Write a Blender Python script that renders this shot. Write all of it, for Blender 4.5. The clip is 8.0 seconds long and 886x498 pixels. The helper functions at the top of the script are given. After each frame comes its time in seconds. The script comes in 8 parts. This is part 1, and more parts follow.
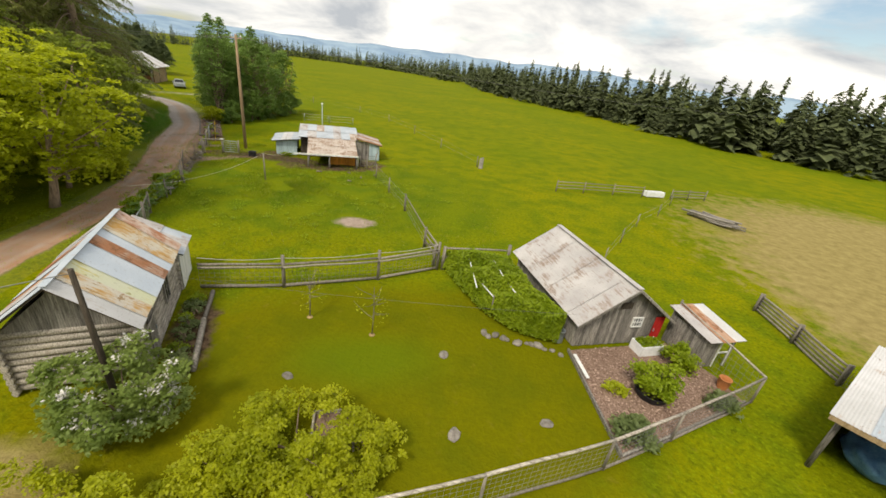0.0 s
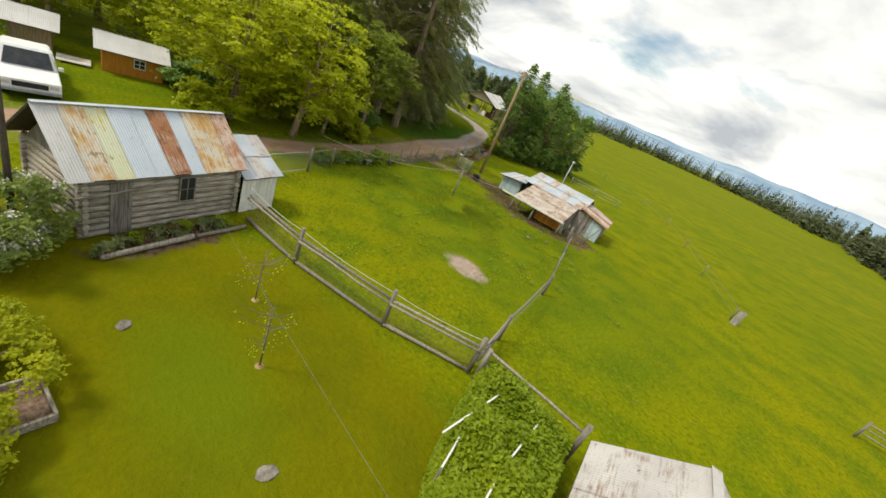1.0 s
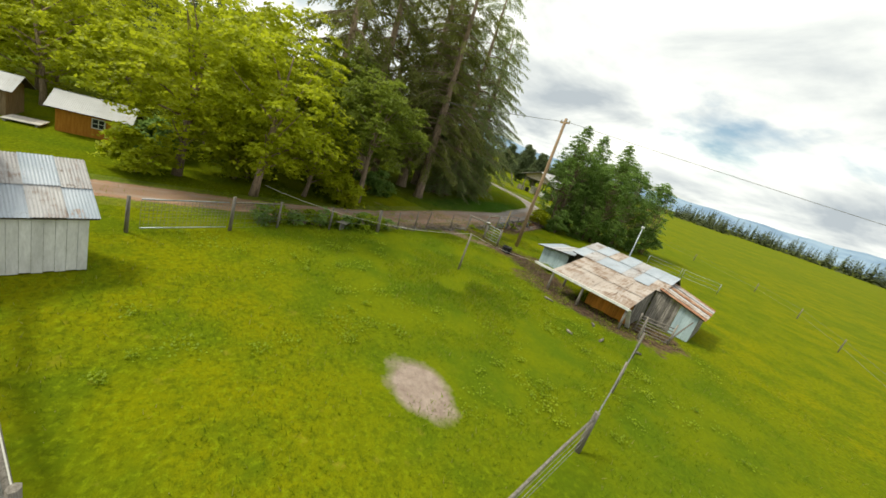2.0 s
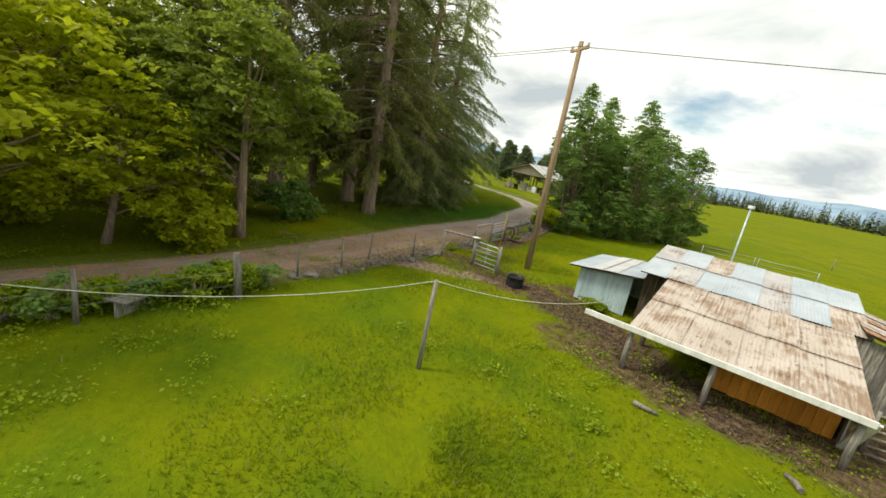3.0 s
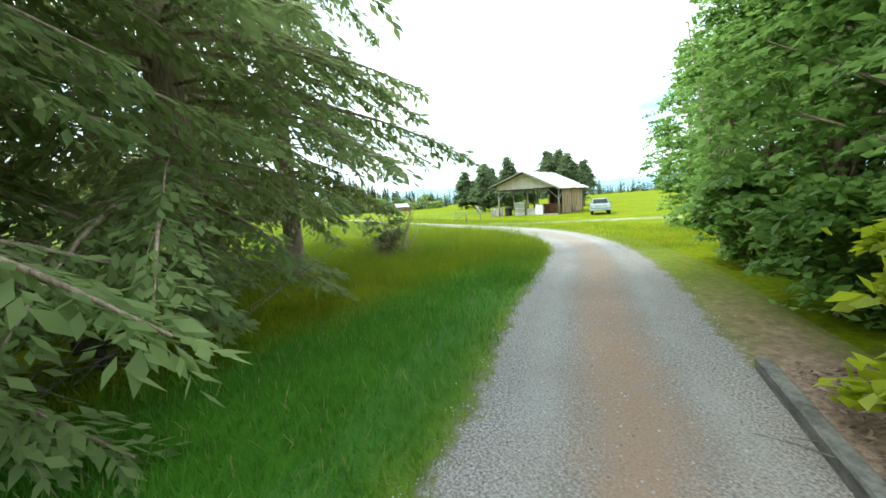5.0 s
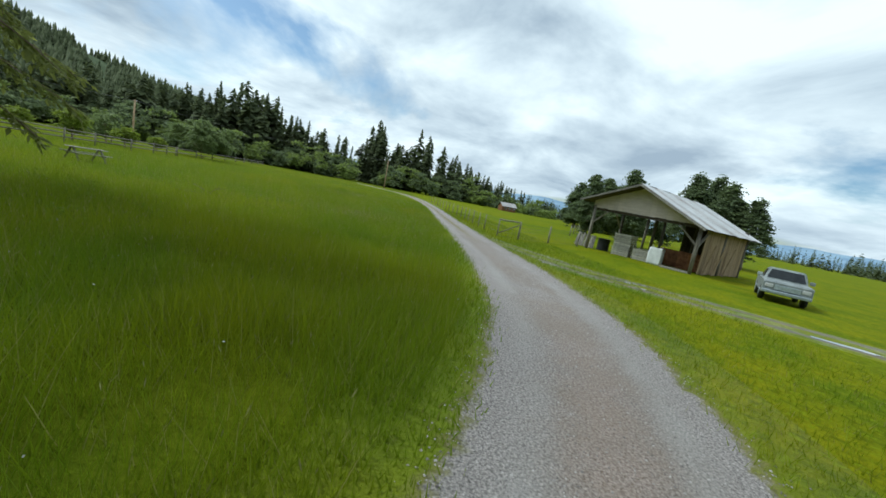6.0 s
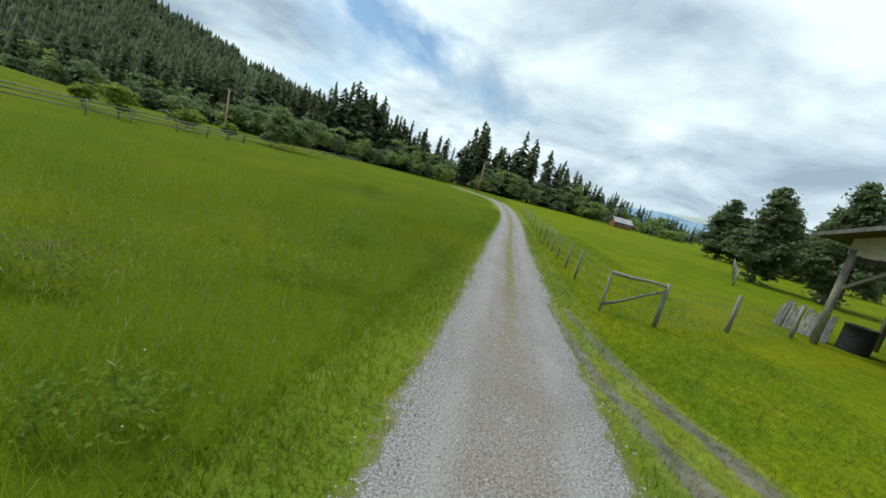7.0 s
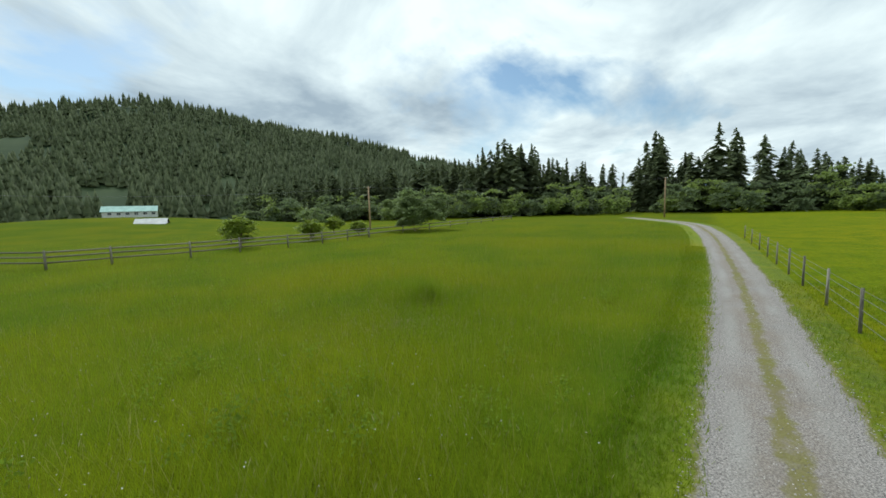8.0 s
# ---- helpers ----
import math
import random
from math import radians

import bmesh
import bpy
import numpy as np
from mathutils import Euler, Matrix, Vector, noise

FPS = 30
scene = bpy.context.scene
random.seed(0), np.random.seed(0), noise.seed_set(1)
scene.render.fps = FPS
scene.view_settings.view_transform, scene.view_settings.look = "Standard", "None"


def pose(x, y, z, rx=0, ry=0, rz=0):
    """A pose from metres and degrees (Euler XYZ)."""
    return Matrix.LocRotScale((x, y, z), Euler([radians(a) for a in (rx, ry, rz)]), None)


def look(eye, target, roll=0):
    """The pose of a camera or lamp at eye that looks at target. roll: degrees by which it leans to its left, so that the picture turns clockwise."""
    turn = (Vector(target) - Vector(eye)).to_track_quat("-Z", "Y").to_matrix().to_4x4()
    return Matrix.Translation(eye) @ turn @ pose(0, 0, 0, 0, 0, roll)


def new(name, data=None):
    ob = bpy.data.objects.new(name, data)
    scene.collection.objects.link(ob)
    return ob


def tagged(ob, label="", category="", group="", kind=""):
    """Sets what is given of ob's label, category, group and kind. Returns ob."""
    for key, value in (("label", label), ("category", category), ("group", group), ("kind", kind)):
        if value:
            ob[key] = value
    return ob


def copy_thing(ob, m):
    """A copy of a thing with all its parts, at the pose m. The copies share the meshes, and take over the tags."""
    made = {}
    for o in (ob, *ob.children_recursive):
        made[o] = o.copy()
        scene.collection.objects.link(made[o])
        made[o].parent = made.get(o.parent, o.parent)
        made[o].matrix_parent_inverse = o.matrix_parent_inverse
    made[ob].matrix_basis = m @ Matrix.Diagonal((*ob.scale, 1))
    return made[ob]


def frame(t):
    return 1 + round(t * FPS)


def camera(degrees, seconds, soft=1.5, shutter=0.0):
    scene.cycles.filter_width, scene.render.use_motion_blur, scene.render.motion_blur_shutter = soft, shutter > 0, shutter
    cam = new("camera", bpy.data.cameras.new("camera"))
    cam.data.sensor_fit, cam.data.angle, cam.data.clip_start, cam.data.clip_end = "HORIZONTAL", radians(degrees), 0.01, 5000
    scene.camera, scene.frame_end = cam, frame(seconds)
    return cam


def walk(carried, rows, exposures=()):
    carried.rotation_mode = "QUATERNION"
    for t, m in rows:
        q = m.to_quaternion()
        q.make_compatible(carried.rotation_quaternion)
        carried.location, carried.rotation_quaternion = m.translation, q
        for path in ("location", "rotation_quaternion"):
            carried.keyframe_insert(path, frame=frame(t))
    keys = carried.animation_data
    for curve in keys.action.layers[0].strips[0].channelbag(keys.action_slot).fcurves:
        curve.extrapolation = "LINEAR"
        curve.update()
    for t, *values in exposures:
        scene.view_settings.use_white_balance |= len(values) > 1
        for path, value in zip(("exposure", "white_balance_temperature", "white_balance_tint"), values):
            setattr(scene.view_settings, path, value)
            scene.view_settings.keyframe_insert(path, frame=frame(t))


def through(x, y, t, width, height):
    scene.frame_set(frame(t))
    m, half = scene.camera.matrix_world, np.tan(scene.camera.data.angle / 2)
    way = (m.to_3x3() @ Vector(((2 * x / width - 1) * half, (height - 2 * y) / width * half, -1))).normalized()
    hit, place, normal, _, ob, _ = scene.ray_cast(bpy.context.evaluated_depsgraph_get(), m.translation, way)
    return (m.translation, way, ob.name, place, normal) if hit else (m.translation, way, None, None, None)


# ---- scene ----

# ---------------------------------------------------------------- camera
cam = camera(98.1, 8.0, soft=1.6, shutter=0.0)
PATH = [
    (0.0, (7.30, 6.39, 9.42), (5.89, 15.36, 5.23), 7.81),
    (0.5, (9.83, 10.71, 8.93), (5.48, 18.84, 5.06), 13.58),
    (1.0, (10.72, 15.61, 8.47), (3.69, 21.37, 4.29), 24.08),
    (1.2, (10.38, 17.51, 8.24), (2.48, 22.28, 4.40), 21.96),
    (2.3, (3.30, 25.71, 5.77), (-5.61, 29.42, 3.14), 17.97),
    (2.5, (1.26, 26.89, 5.52), (-7.64, 30.66, 2.94), 15.45),
    (3.0, (-4.49, 29.51, 4.67), (-13.37, 33.42, 2.24), 10.28),
    (3.3, (-8.59, 31.23, 4.26), (-17.35, 35.37, 1.78), 2.14),
    (3.5, (-11.29, 32.21, 4.12), (-19.79, 36.77, 1.48), -6.16),
    (3.7, (-14.00, 33.37, 3.87), (-22.26, 38.31, 1.13), -15.03),
    (3.8, (-15.34, 34.02, 3.76), (-23.45, 39.16, 0.97), -19.59),
    (4.0, (-18.13, 35.64, 3.38), (-26.11, 40.81, 0.28), -30.39),
    (4.2, (-20.83, 36.85, 2.89), (-28.57, 42.46, -0.06), -25.17),
    (4.4, (-23.26, 38.97, 2.50), (-31.29, 44.54, 0.39), -21.73),
    (4.5, (-24.25, 39.96, 2.37), (-32.42, 45.46, 0.66), -22.36),
    (4.7, (-26.49, 41.57, 2.22), (-34.87, 46.90, 1.09), -12.80),
    (5.8, (-39.77, 54.54, 2.07), (-49.48, 56.36, 0.58), 7.03),
    (6.0, (-42.44, 55.91, 2.00), (-52.27, 57.16, 0.61), 10.93),
    (6.5, (-48.80, 58.01, 2.11), (-58.72, 57.70, 0.89), 18.14),
    (7.0, (-56.25, 59.18, 2.46), (-66.00, 57.89, 0.65), 14.22),
    (7.5, (-63.51, 59.39, 2.66), (-72.96, 56.63, 0.91), 5.60),
    (8.0, (-70.55, 58.83, 3.40), (-78.69, 53.11, 2.40), -1.67),
]
walk(cam, [(t, look(eye, target, roll)) for t, eye, target, roll in PATH],
     exposures=[(0.0, 0.25, 7400, 8), (2.3, 0.28, 7100, 2), (2.9, 0.36, 7300, 2), (3.2, 0.52, 7300, 2), (3.5, 0.84, 7200, 2), (4.0, 1.80, 6300, -10),
                (4.5, 2.06, 5800, -13), (4.8, 1.95, 5800, -12), (5.5, 0.2, 6000, -4), (5.9, -0.04, 5750, -4), (6.8, -0.04, 5800, -4), (8.0, -0.06, 6000, -5)])

# ---------------------------------------------------------------- sky and sun
SUN_ELEV, SUN_TURN = 52.0, 200.0
world = bpy.data.worlds.new("world")
scene.world = world
world.use_nodes = True
wt = world.node_tree
wt.nodes.clear()


def wnode(kind, **kw):
    n = wt.nodes.new(kind)
    for k, v in kw.items():
        if k == "op":
            n.operation = v
        else:
            n.inputs[k].default_value = v
    return n


sky = wt.nodes.new("ShaderNodeTexSky")
sky.sky_type = "NISHITA"
sky.sun_disc = False
sky.sun_elevation = radians(SUN_ELEV)
sky.sun_rotation = radians(SUN_TURN)
blue = wnode("ShaderNodeBackground", Strength=0.12)
wt.links.new(sky.outputs[0], blue.inputs[0])
coord = wt.nodes.new("ShaderNodeTexCoord")
sep = wt.nodes.new("ShaderNodeSeparateXYZ")
wt.links.new(coord.outputs["Generated"], sep.inputs[0])
height = wnode("ShaderNodeMath", op="ADD")
height.inputs[1].default_value = 0.24
up = wnode("ShaderNodeMath", op="MAXIMUM")
up.inputs[1].default_value = 0.0
wt.links.new(sep.outputs[2], up.inputs[0])
wt.links.new(up.outputs[0], height.inputs[0])
flat = wt.nodes.new("ShaderNodeCombineXYZ")
for k in range(2):
    d = wnode("ShaderNodeMath", op="DIVIDE")
    wt.links.new(sep.outputs[k], d.inputs[0])
    wt.links.new(height.outputs[0], d.inputs[1])
    wt.links.new(d.outputs[0], flat.inputs[k])
cover = wnode("ShaderNodeTexNoise", Scale=0.75, Detail=7.0, Roughness=0.55, Distortion=0.3)
wt.links.new(flat.outputs[0], cover.inputs["Vector"])
shade = wnode("ShaderNodeTexNoise", Scale=1.15, Detail=8.0, Roughness=0.56, Distortion=0.35)
shift = wnode("ShaderNodeVectorMath")
shift.inputs[1].default_value = (7.3, 2.1, 4.0)
wt.links.new(flat.outputs[0], shift.inputs[0])
wt.links.new(shift.outputs[0], shade.inputs["Vector"])
ramp = wt.nodes.new("ShaderNodeValToRGB")
ramp.color_ramp.elements[0].position, ramp.color_ramp.elements[0].color = 0.34, (0.44, 0.49, 0.58, 1)
ramp.color_ramp.elements[1].position, ramp.color_ramp.elements[1].color = 0.63, (1.12, 1.12, 1.13, 1)
mid = ramp.color_ramp.elements.new(0.49)
mid.color = (0.78, 0.81, 0.87, 1)
wt.links.new(shade.outputs[0], ramp.inputs[0])
cloud = wnode("ShaderNodeBackground", Strength=1.0)
wt.links.new(ramp.outputs[0], cloud.inputs[0])
amount = wt.nodes.new("ShaderNodeMapRange")
amount.inputs[1].default_value, amount.inputs[2].default_value = 0.34, 0.44
wt.links.new(cover.outputs[0], amount.inputs[0])
both = wt.nodes.new("ShaderNodeMixShader")
wt.links.new(amount.outputs[0], both.inputs[0])
wt.links.new(blue.outputs[0], both.inputs[1])
wt.links.new(cloud.outputs[0], both.inputs[2])
wout = wt.nodes.new("ShaderNodeOutputWorld")
wt.links.new(both.outputs[0], wout.inputs[0])

sun_data = bpy.data.lights.new("sun", "SUN")
sun_data.energy = 2.5
sun_data.angle = radians(12)
sun_data.color = (1.0, 0.96, 0.90)
sun = new("sun", sun_data)
sun.matrix_world = pose(0, 0, 60, 90 - SUN_ELEV, 0, 180 - SUN_TURN)

# ---------------------------------------------------------------- materials


class Mat:
    """A node material under construction."""

    def __init__(self, name):
        self.m = bpy.data.materials.new(name)
        self.m.use_nodes = True
        self.t = self.m.node_tree
        self.bsdf = self.t.nodes["Principled BSDF"]
        self.bsdf.inputs["Specular IOR Level"].default_value = 0.25
        geo = self.t.nodes.new("ShaderNodeNewGeometry")
        self.pos, self.island = geo.outputs["Position"], geo.outputs["Random Per Island"]
        self.objpos = None

    def link(self, a, b):
        self.t.links.new(a, b)

    def local(self):
        if self.objpos is None:
            self.objpos = self.t.nodes.new("ShaderNodeTexCoord").outputs["Object"]
        return self.objpos

    def vec(self, source, scale=(1, 1, 1), shift=(0, 0, 0)):
        n = self.t.nodes.new("ShaderNodeMapping")
        n.inputs["Scale"].default_value, n.inputs["Location"].default_value = scale, shift
        self.link(source, n.inputs[0])
        return n.outputs[0]

    def noise(self, scale, detail=4, rough=0.55, source=None, distort=0.0):
        n = self.t.nodes.new("ShaderNodeTexNoise")
        n.inputs["Scale"].default_value, n.inputs["Detail"].default_value = scale, detail
        n.inputs["Roughness"].default_value, n.inputs["Distortion"].default_value = rough, distort
        self.link(source if source is not None else self.pos, n.inputs["Vector"])
        return n.outputs[0]

    def span(self, value, a, b, c=0.0, d=1.0):
        n = self.t.nodes.new("ShaderNodeMapRange")
        for k, v in enumerate((a, b, c, d)):
            n.inputs[k + 1].default_value = v
        self.link(value, n.inputs[0])
        return n.outputs[0]

    def math(self, op, a, b=0.0):
        n = self.t.nodes.new("ShaderNodeMath")
        n.operation = op
        for k, v in enumerate((a, b)):
            if isinstance(v, (int, float)):
                n.inputs[k].default_value = v
            else:
                self.link(v, n.inputs[k])
        return n.outputs[0]

    def mix(self, f, a, b, mode="MIX"):
        n = self.t.nodes.new("ShaderNodeMix")
        n.data_type, n.blend_type = "RGBA", mode
        for socket, v in ((n.inputs[0], f), (n.inputs[6], a), (n.inputs[7], b)):
            if isinstance(v, (int, float)):
                socket.default_value = v
            elif isinstance(v, tuple):
                socket.default_value = (*v, 1.0)
            else:
                self.link(v, socket)
        return n.outputs[2]

    def bump(self, value, strength=0.4, distance=0.02):
        n = self.t.nodes.new("ShaderNodeBump")
        n.inputs["Strength"].default_value, n.inputs["Distance"].default_value = strength, distance
        self.link(value, n.inputs["Height"])
        self.link(n.outputs[0], self.bsdf.inputs["Normal"])

    def done(self, colour, rough=0.85, metal=0.0):
        if isinstance(colour, tuple):
            self.bsdf.inputs["Base Color"].default_value = (*colour, 1.0)
        else:
            self.link(colour, self.bsdf.inputs["Base Color"])
        if isinstance(rough, (int, float)):
            self.bsdf.inputs["Roughness"].default_value = rough
        else:
            self.link(rough, self.bsdf.inputs["Roughness"])
        self.bsdf.inputs["Metallic"].default_value = metal
        return self.m

    def object_random(self):
        return self.t.nodes.new("ShaderNodeObjectInfo").outputs["Random"]


def grained(name, dark, light, scale=(1, 1, 1), size=6.0, rough=0.85, bump=0.3, vary=0.25, metal=0.0):
    """Wood, stone or earth: two tones, a coarse and a fine noise, and a change of tone from piece to piece."""
    m = Mat(name)
    v = m.vec(m.local(), scale)
    n1, n2 = m.noise(size, 5, 0.6, v), m.noise(size * 6, 3, 0.6, v)
    f = m.math("ADD", m.math("MULTIPLY", n1, 0.65), m.math("MULTIPLY", n2, 0.35))
    c = m.mix(m.span(f, 0.36, 0.64), dark, light)
    tone = m.span(m.object_random(), 0, 1, 1 - vary, 1 + vary)
    grey = m.t.nodes.new("ShaderNodeCombineColor")
    for k in range(3):
        m.link(tone, grey.inputs[k])
    c = m.mix(1.0, c, grey.outputs[0], "MULTIPLY")
    m.bump(f, bump, 0.02)
    return m.done(c, rough, metal)


def sheet_metal(name, base, rust, amount, wash=(0.55, 0.6, 0.66)):
    """Weathered corrugated sheet: dull zinc with streaks and patches of rust."""
    m = Mat(name)
    v = m.vec(m.local(), (1, 1, 1))
    patches = m.noise(1.1, 5, 0.65, v, 0.4)
    streak = m.noise(3.0, 4, 0.6, m.vec(m.local(), (6, 0.5, 0.5)))
    f = m.math("ADD", m.math("MULTIPLY", patches, 0.6), m.math("MULTIPLY", streak, 0.4))
    c = m.mix(m.span(m.noise(0.7, 3, 0.5, v), 0.35, 0.65), base, wash)
    c = m.mix(m.span(f, 0.62 - amount * 0.35, 0.70 - amount * 0.25), c, rust)
    blot = m.math("ADD", m.math("MULTIPLY", m.noise(2.6, 6, 0.7, v, 0.6), 0.7), m.math("MULTIPLY", streak, 0.3))
    c = m.mix(m.span(blot, 0.66 - amount * 0.2, 0.70 - amount * 0.2, 0, 0.85), c, tuple(0.55 * a for a in rust))
    c = m.mix(m.span(m.noise(14, 4, 0.6, v), 0.60, 0.74, 0, 0.55), c, (0.10, 0.06, 0.04))
    m.bump(streak, 0.15, 0.01)
    return m.done(c, m.span(f, 0.4, 0.7, 0.42, 0.85), 0.0)


def leafy(name, dark, light, through=0.35, gloss=0.5):
    m = Mat(name)
    f = m.math("ADD", m.math("MULTIPLY", m.noise(0.5, 3, 0.6), 0.55), m.math("MULTIPLY", m.noise(2.6, 3, 0.6), 0.45))
    c = m.mix(m.span(f, 0.38, 0.62), dark, light)
    c = m.mix(m.span(m.island, 0, 1, 0.0, 0.6), c, tuple(0.5 * a + 0.25 * b for a, b in zip(dark, light)))
    m.done(c, gloss)
    thin = m.t.nodes.new("ShaderNodeBsdfTranslucent")
    m.link(m.mix(0.5, c, light), thin.inputs[0])
    mixed = m.t.nodes.new("ShaderNodeMixShader")
    mixed.inputs[0].default_value = through
    m.link(m.bsdf.outputs[0], mixed.inputs[1])
    m.link(thin.outputs[0], mixed.inputs[2])
    m.link(mixed.outputs[0], m.t.nodes["Material Output"].inputs[0])
    return m.m


def blob(m, x, y, rx, ry, turn, soft=0.25, rag=0.55, size=0.9):
    """1 inside a ragged oval on the ground, 0 outside."""
    v = m.vec(m.pos, (1, 1, 1), (-x, -y, 0))
    n = m.t.nodes.new("ShaderNodeVectorRotate")
    n.rotation_type = "Z_AXIS"
    n.inputs["Angle"].default_value = -radians(turn)
    m.link(v, n.inputs[0])
    v = m.vec(n.outputs[0], (1 / rx, 1 / ry, 0))
    ln = m.t.nodes.new("ShaderNodeVectorMath")
    ln.operation = "LENGTH"
    m.link(v, ln.inputs[0])
    d = m.math("ADD", ln.outputs["Value"], m.math("MULTIPLY", m.math("SUBTRACT", m.noise(size, 5, 0.65), 0.5), rag * 2))
    return m.span(d, 1.0 - soft, 1.0 + soft, 1.0, 0.0)


def grass_colour(m, stem_shade=False):
    """Meadow colours shared by the ground, the verges and the blades that stand on it; the flag puts shade between
    stems into the hay ground colour.
    """
    big = m.noise(0.045, 4, 0.55)
    mid = m.noise(0.45, 5, 0.62)
    fine = m.noise(6.0, 4, 0.7)
    c = m.mix(m.span(big, 0.38, 0.62), GRASS_YELLOW, GRASS_GREEN)
    c = m.mix(m.span(mid, 0.44, 0.62, 0.0, 0.75), c, GRASS_DEEP)
    c = m.mix(m.span(fine, 0.30, 0.70, 0.55, 0.0), c, GRASS_DARK)
    c = m.mix(m.span(m.noise(1.7, 4, 0.6), 0.62, 0.75, 0, 0.55), c, GRASS_DRY)
    mown = m.math("SUBTRACT", 1.0, m.math("MULTIPLY", blob(m, 4.5, 15.5, 9.5, 6.2, 27, 0.15, 0.2), 0.8))
    c = m.mix(m.math("MULTIPLY", mown, m.span(m.noise(4.6, 5, 0.7), 0.50, 0.62, 0, 0.6)), c, GRASS_DARK)
    c = m.mix(m.math("MULTIPLY", mown, m.span(m.noise(6.4, 5, 0.7, m.vec(m.pos, (1, 1, 1), (31, 7, 0))), 0.52, 0.66, 0, 0.7)), c, GRASS_LIT)
    c = m.mix(m.span(mown, 0.0, 1.0, 0.72, 0.0), c, (0.100, 0.088, 0.003))
    sx = m.t.nodes.new("ShaderNodeSeparateXYZ")
    m.link(m.pos, sx.inputs[0])
    hay = m.mix(m.span(m.noise(0.16, 5, 0.6), 0.36, 0.64), HAY_DEEP, HAY_GREEN)
    hay = m.mix(m.span(m.noise(0.09, 4, 0.6, m.vec(m.pos, (1, 1, 1), (13, 5, 0))), 0.48, 0.62, 0.0, 0.75), hay, (0.215, 0.205, 0.005))
    hay = m.mix(m.span(fine, 0.35, 0.65, 0.0, 0.35), hay, GRASS_GREEN)
    wander = m.math("ADD", sx.outputs[1], m.math("MULTIPLY", m.noise(0.25, 4, 0.6), 3.0))
    field = m.math("MULTIPLY", m.span(sx.outputs[0], -38.0, -46.0), m.span(wander, 62.0, 59.5))
    # Shade between the hay stems, darkened into the ground colour.
    if stem_shade:
        hay = m.mix(0.5, hay, (0.050, 0.068, 0.006))
    c = m.mix(field, c, hay)
    lush = m.mix(m.span(mid, 0.35, 0.65), (0.030, 0.115, 0.014), (0.065, 0.165, 0.016))
    c = m.mix(m.math("MULTIPLY", blob(m, -33.6, 43.6, 12.0, 2.3, 129, 0.3, 0.4), 0.85), c, lush)
    # Ground under the conifers: brownish litter plus their shade, in one darker colour.
    floor = m.mix(m.span(mid, 0.4, 0.6), (0.045, 0.060, 0.014), (0.085, 0.095, 0.016))
    c = m.mix(m.math("MULTIPLY", blob(m, -36.5, 31.5, 13.0, 5.0, 48, 0.3, 0.5), 0.5), c, floor)
    c = m.mix(m.math("MULTIPLY", blob(m, -8.5, 32.5, 14.0, 8.0, 25, 0.35, 0.4), 0.7), c, m.mix(m.span(mid, 0.38, 0.62), (0.125, 0.160, 0.006), (0.080, 0.128, 0.007)))
    c = m.mix(m.math("MULTIPLY", blob(m, 3.6, 16.4, 2.3, 1.2, 20, 0.5, 0.5), 0.55), c, GRASS_DEEP)
    return c, mid, fine


GRASS_YELLOW, GRASS_GREEN = (0.235, 0.225, 0.004), (0.150, 0.185, 0.005)
GRASS_DEEP, GRASS_DARK, GRASS_DRY = (0.085, 0.140, 0.006), (0.062, 0.085, 0.004), (0.27, 0.225, 0.03)
GRASS_LIT = (0.20, 0.255, 0.008)
HAY_GREEN, HAY_DEEP = (0.185, 0.205, 0.006), (0.088, 0.145, 0.008)


def ground_material():
    m = Mat("meadow")
    c, mid, fine = grass_colour(m, True)
    earth = m.mix(m.span(m.noise(3.2, 8, 0.75), 0.40, 0.60), (0.045, 0.029, 0.018), (0.17, 0.115, 0.07))
    pale = m.mix(m.span(m.noise(1.5, 6, 0.7), 0.35, 0.65), (0.21, 0.165, 0.062), (0.31, 0.255, 0.10))
    litter = m.mix(m.span(m.noise(5.0, 6, 0.7), 0.35, 0.65), (0.13, 0.08, 0.055), (0.40, 0.30, 0.23))
    dust = m.mix(m.span(m.noise(2.5, 6, 0.7), 0.35, 0.65), (0.25, 0.19, 0.155), (0.38, 0.305, 0.255))
    spots = [  # x, y, rx, ry, turn, earth or pale
        (-1.9, 27.8, 1.2, 0.8, 20, dust), (-9.4, 39.2, 4.2, 1.2, 28, earth), (-14.2, 39.2, 3.6, 1.05, 8, earth),
        (-17.8, 37.9, 2.3, 1.1, 25, earth), (-20.3, 37.6, 1.0, 0.5, 50, earth), (-7.0, 42.0, 1.6, 1.9, 20, earth), (-16.0, 40.8, 1.0, 0.8, 0, earth),
        (43.0, 38.0, 18.5, 19.0, 0, pale), (32.0, 28.0, 8.0, 13.0, 8, pale),
        (-24.2, 42.4, 1.0, 1.6, 50, earth), (-2.7, 15.7, 2.2, 0.7, 124, earth), 
        (-3.0, 8.6, 2.6, 1.6, 60, pale), (-22.2, 38.7, 2.4, 0.45, 52, litter),
        (-28.6, 46.8, 4.6, 1.2, 131, earth), (-19.6, 33.9, 4.2, 0.7, 56, litter),
    ]
    for x, y, rx, ry, turn, what in spots:
        c = m.mix(blob(m, x, y, rx, ry, turn, 0.2, 0.9 if what is earth else 0.55, 1.1 if what is earth else 0.9), c, what)
    m.bump(m.math("ADD", m.math("MULTIPLY", fine, 0.6), m.math("MULTIPLY", mid, 0.6)), 0.9, 0.12)
    m.bsdf.inputs["Specular IOR Level"].default_value = 0.02
    return m.done(c, 0.95)


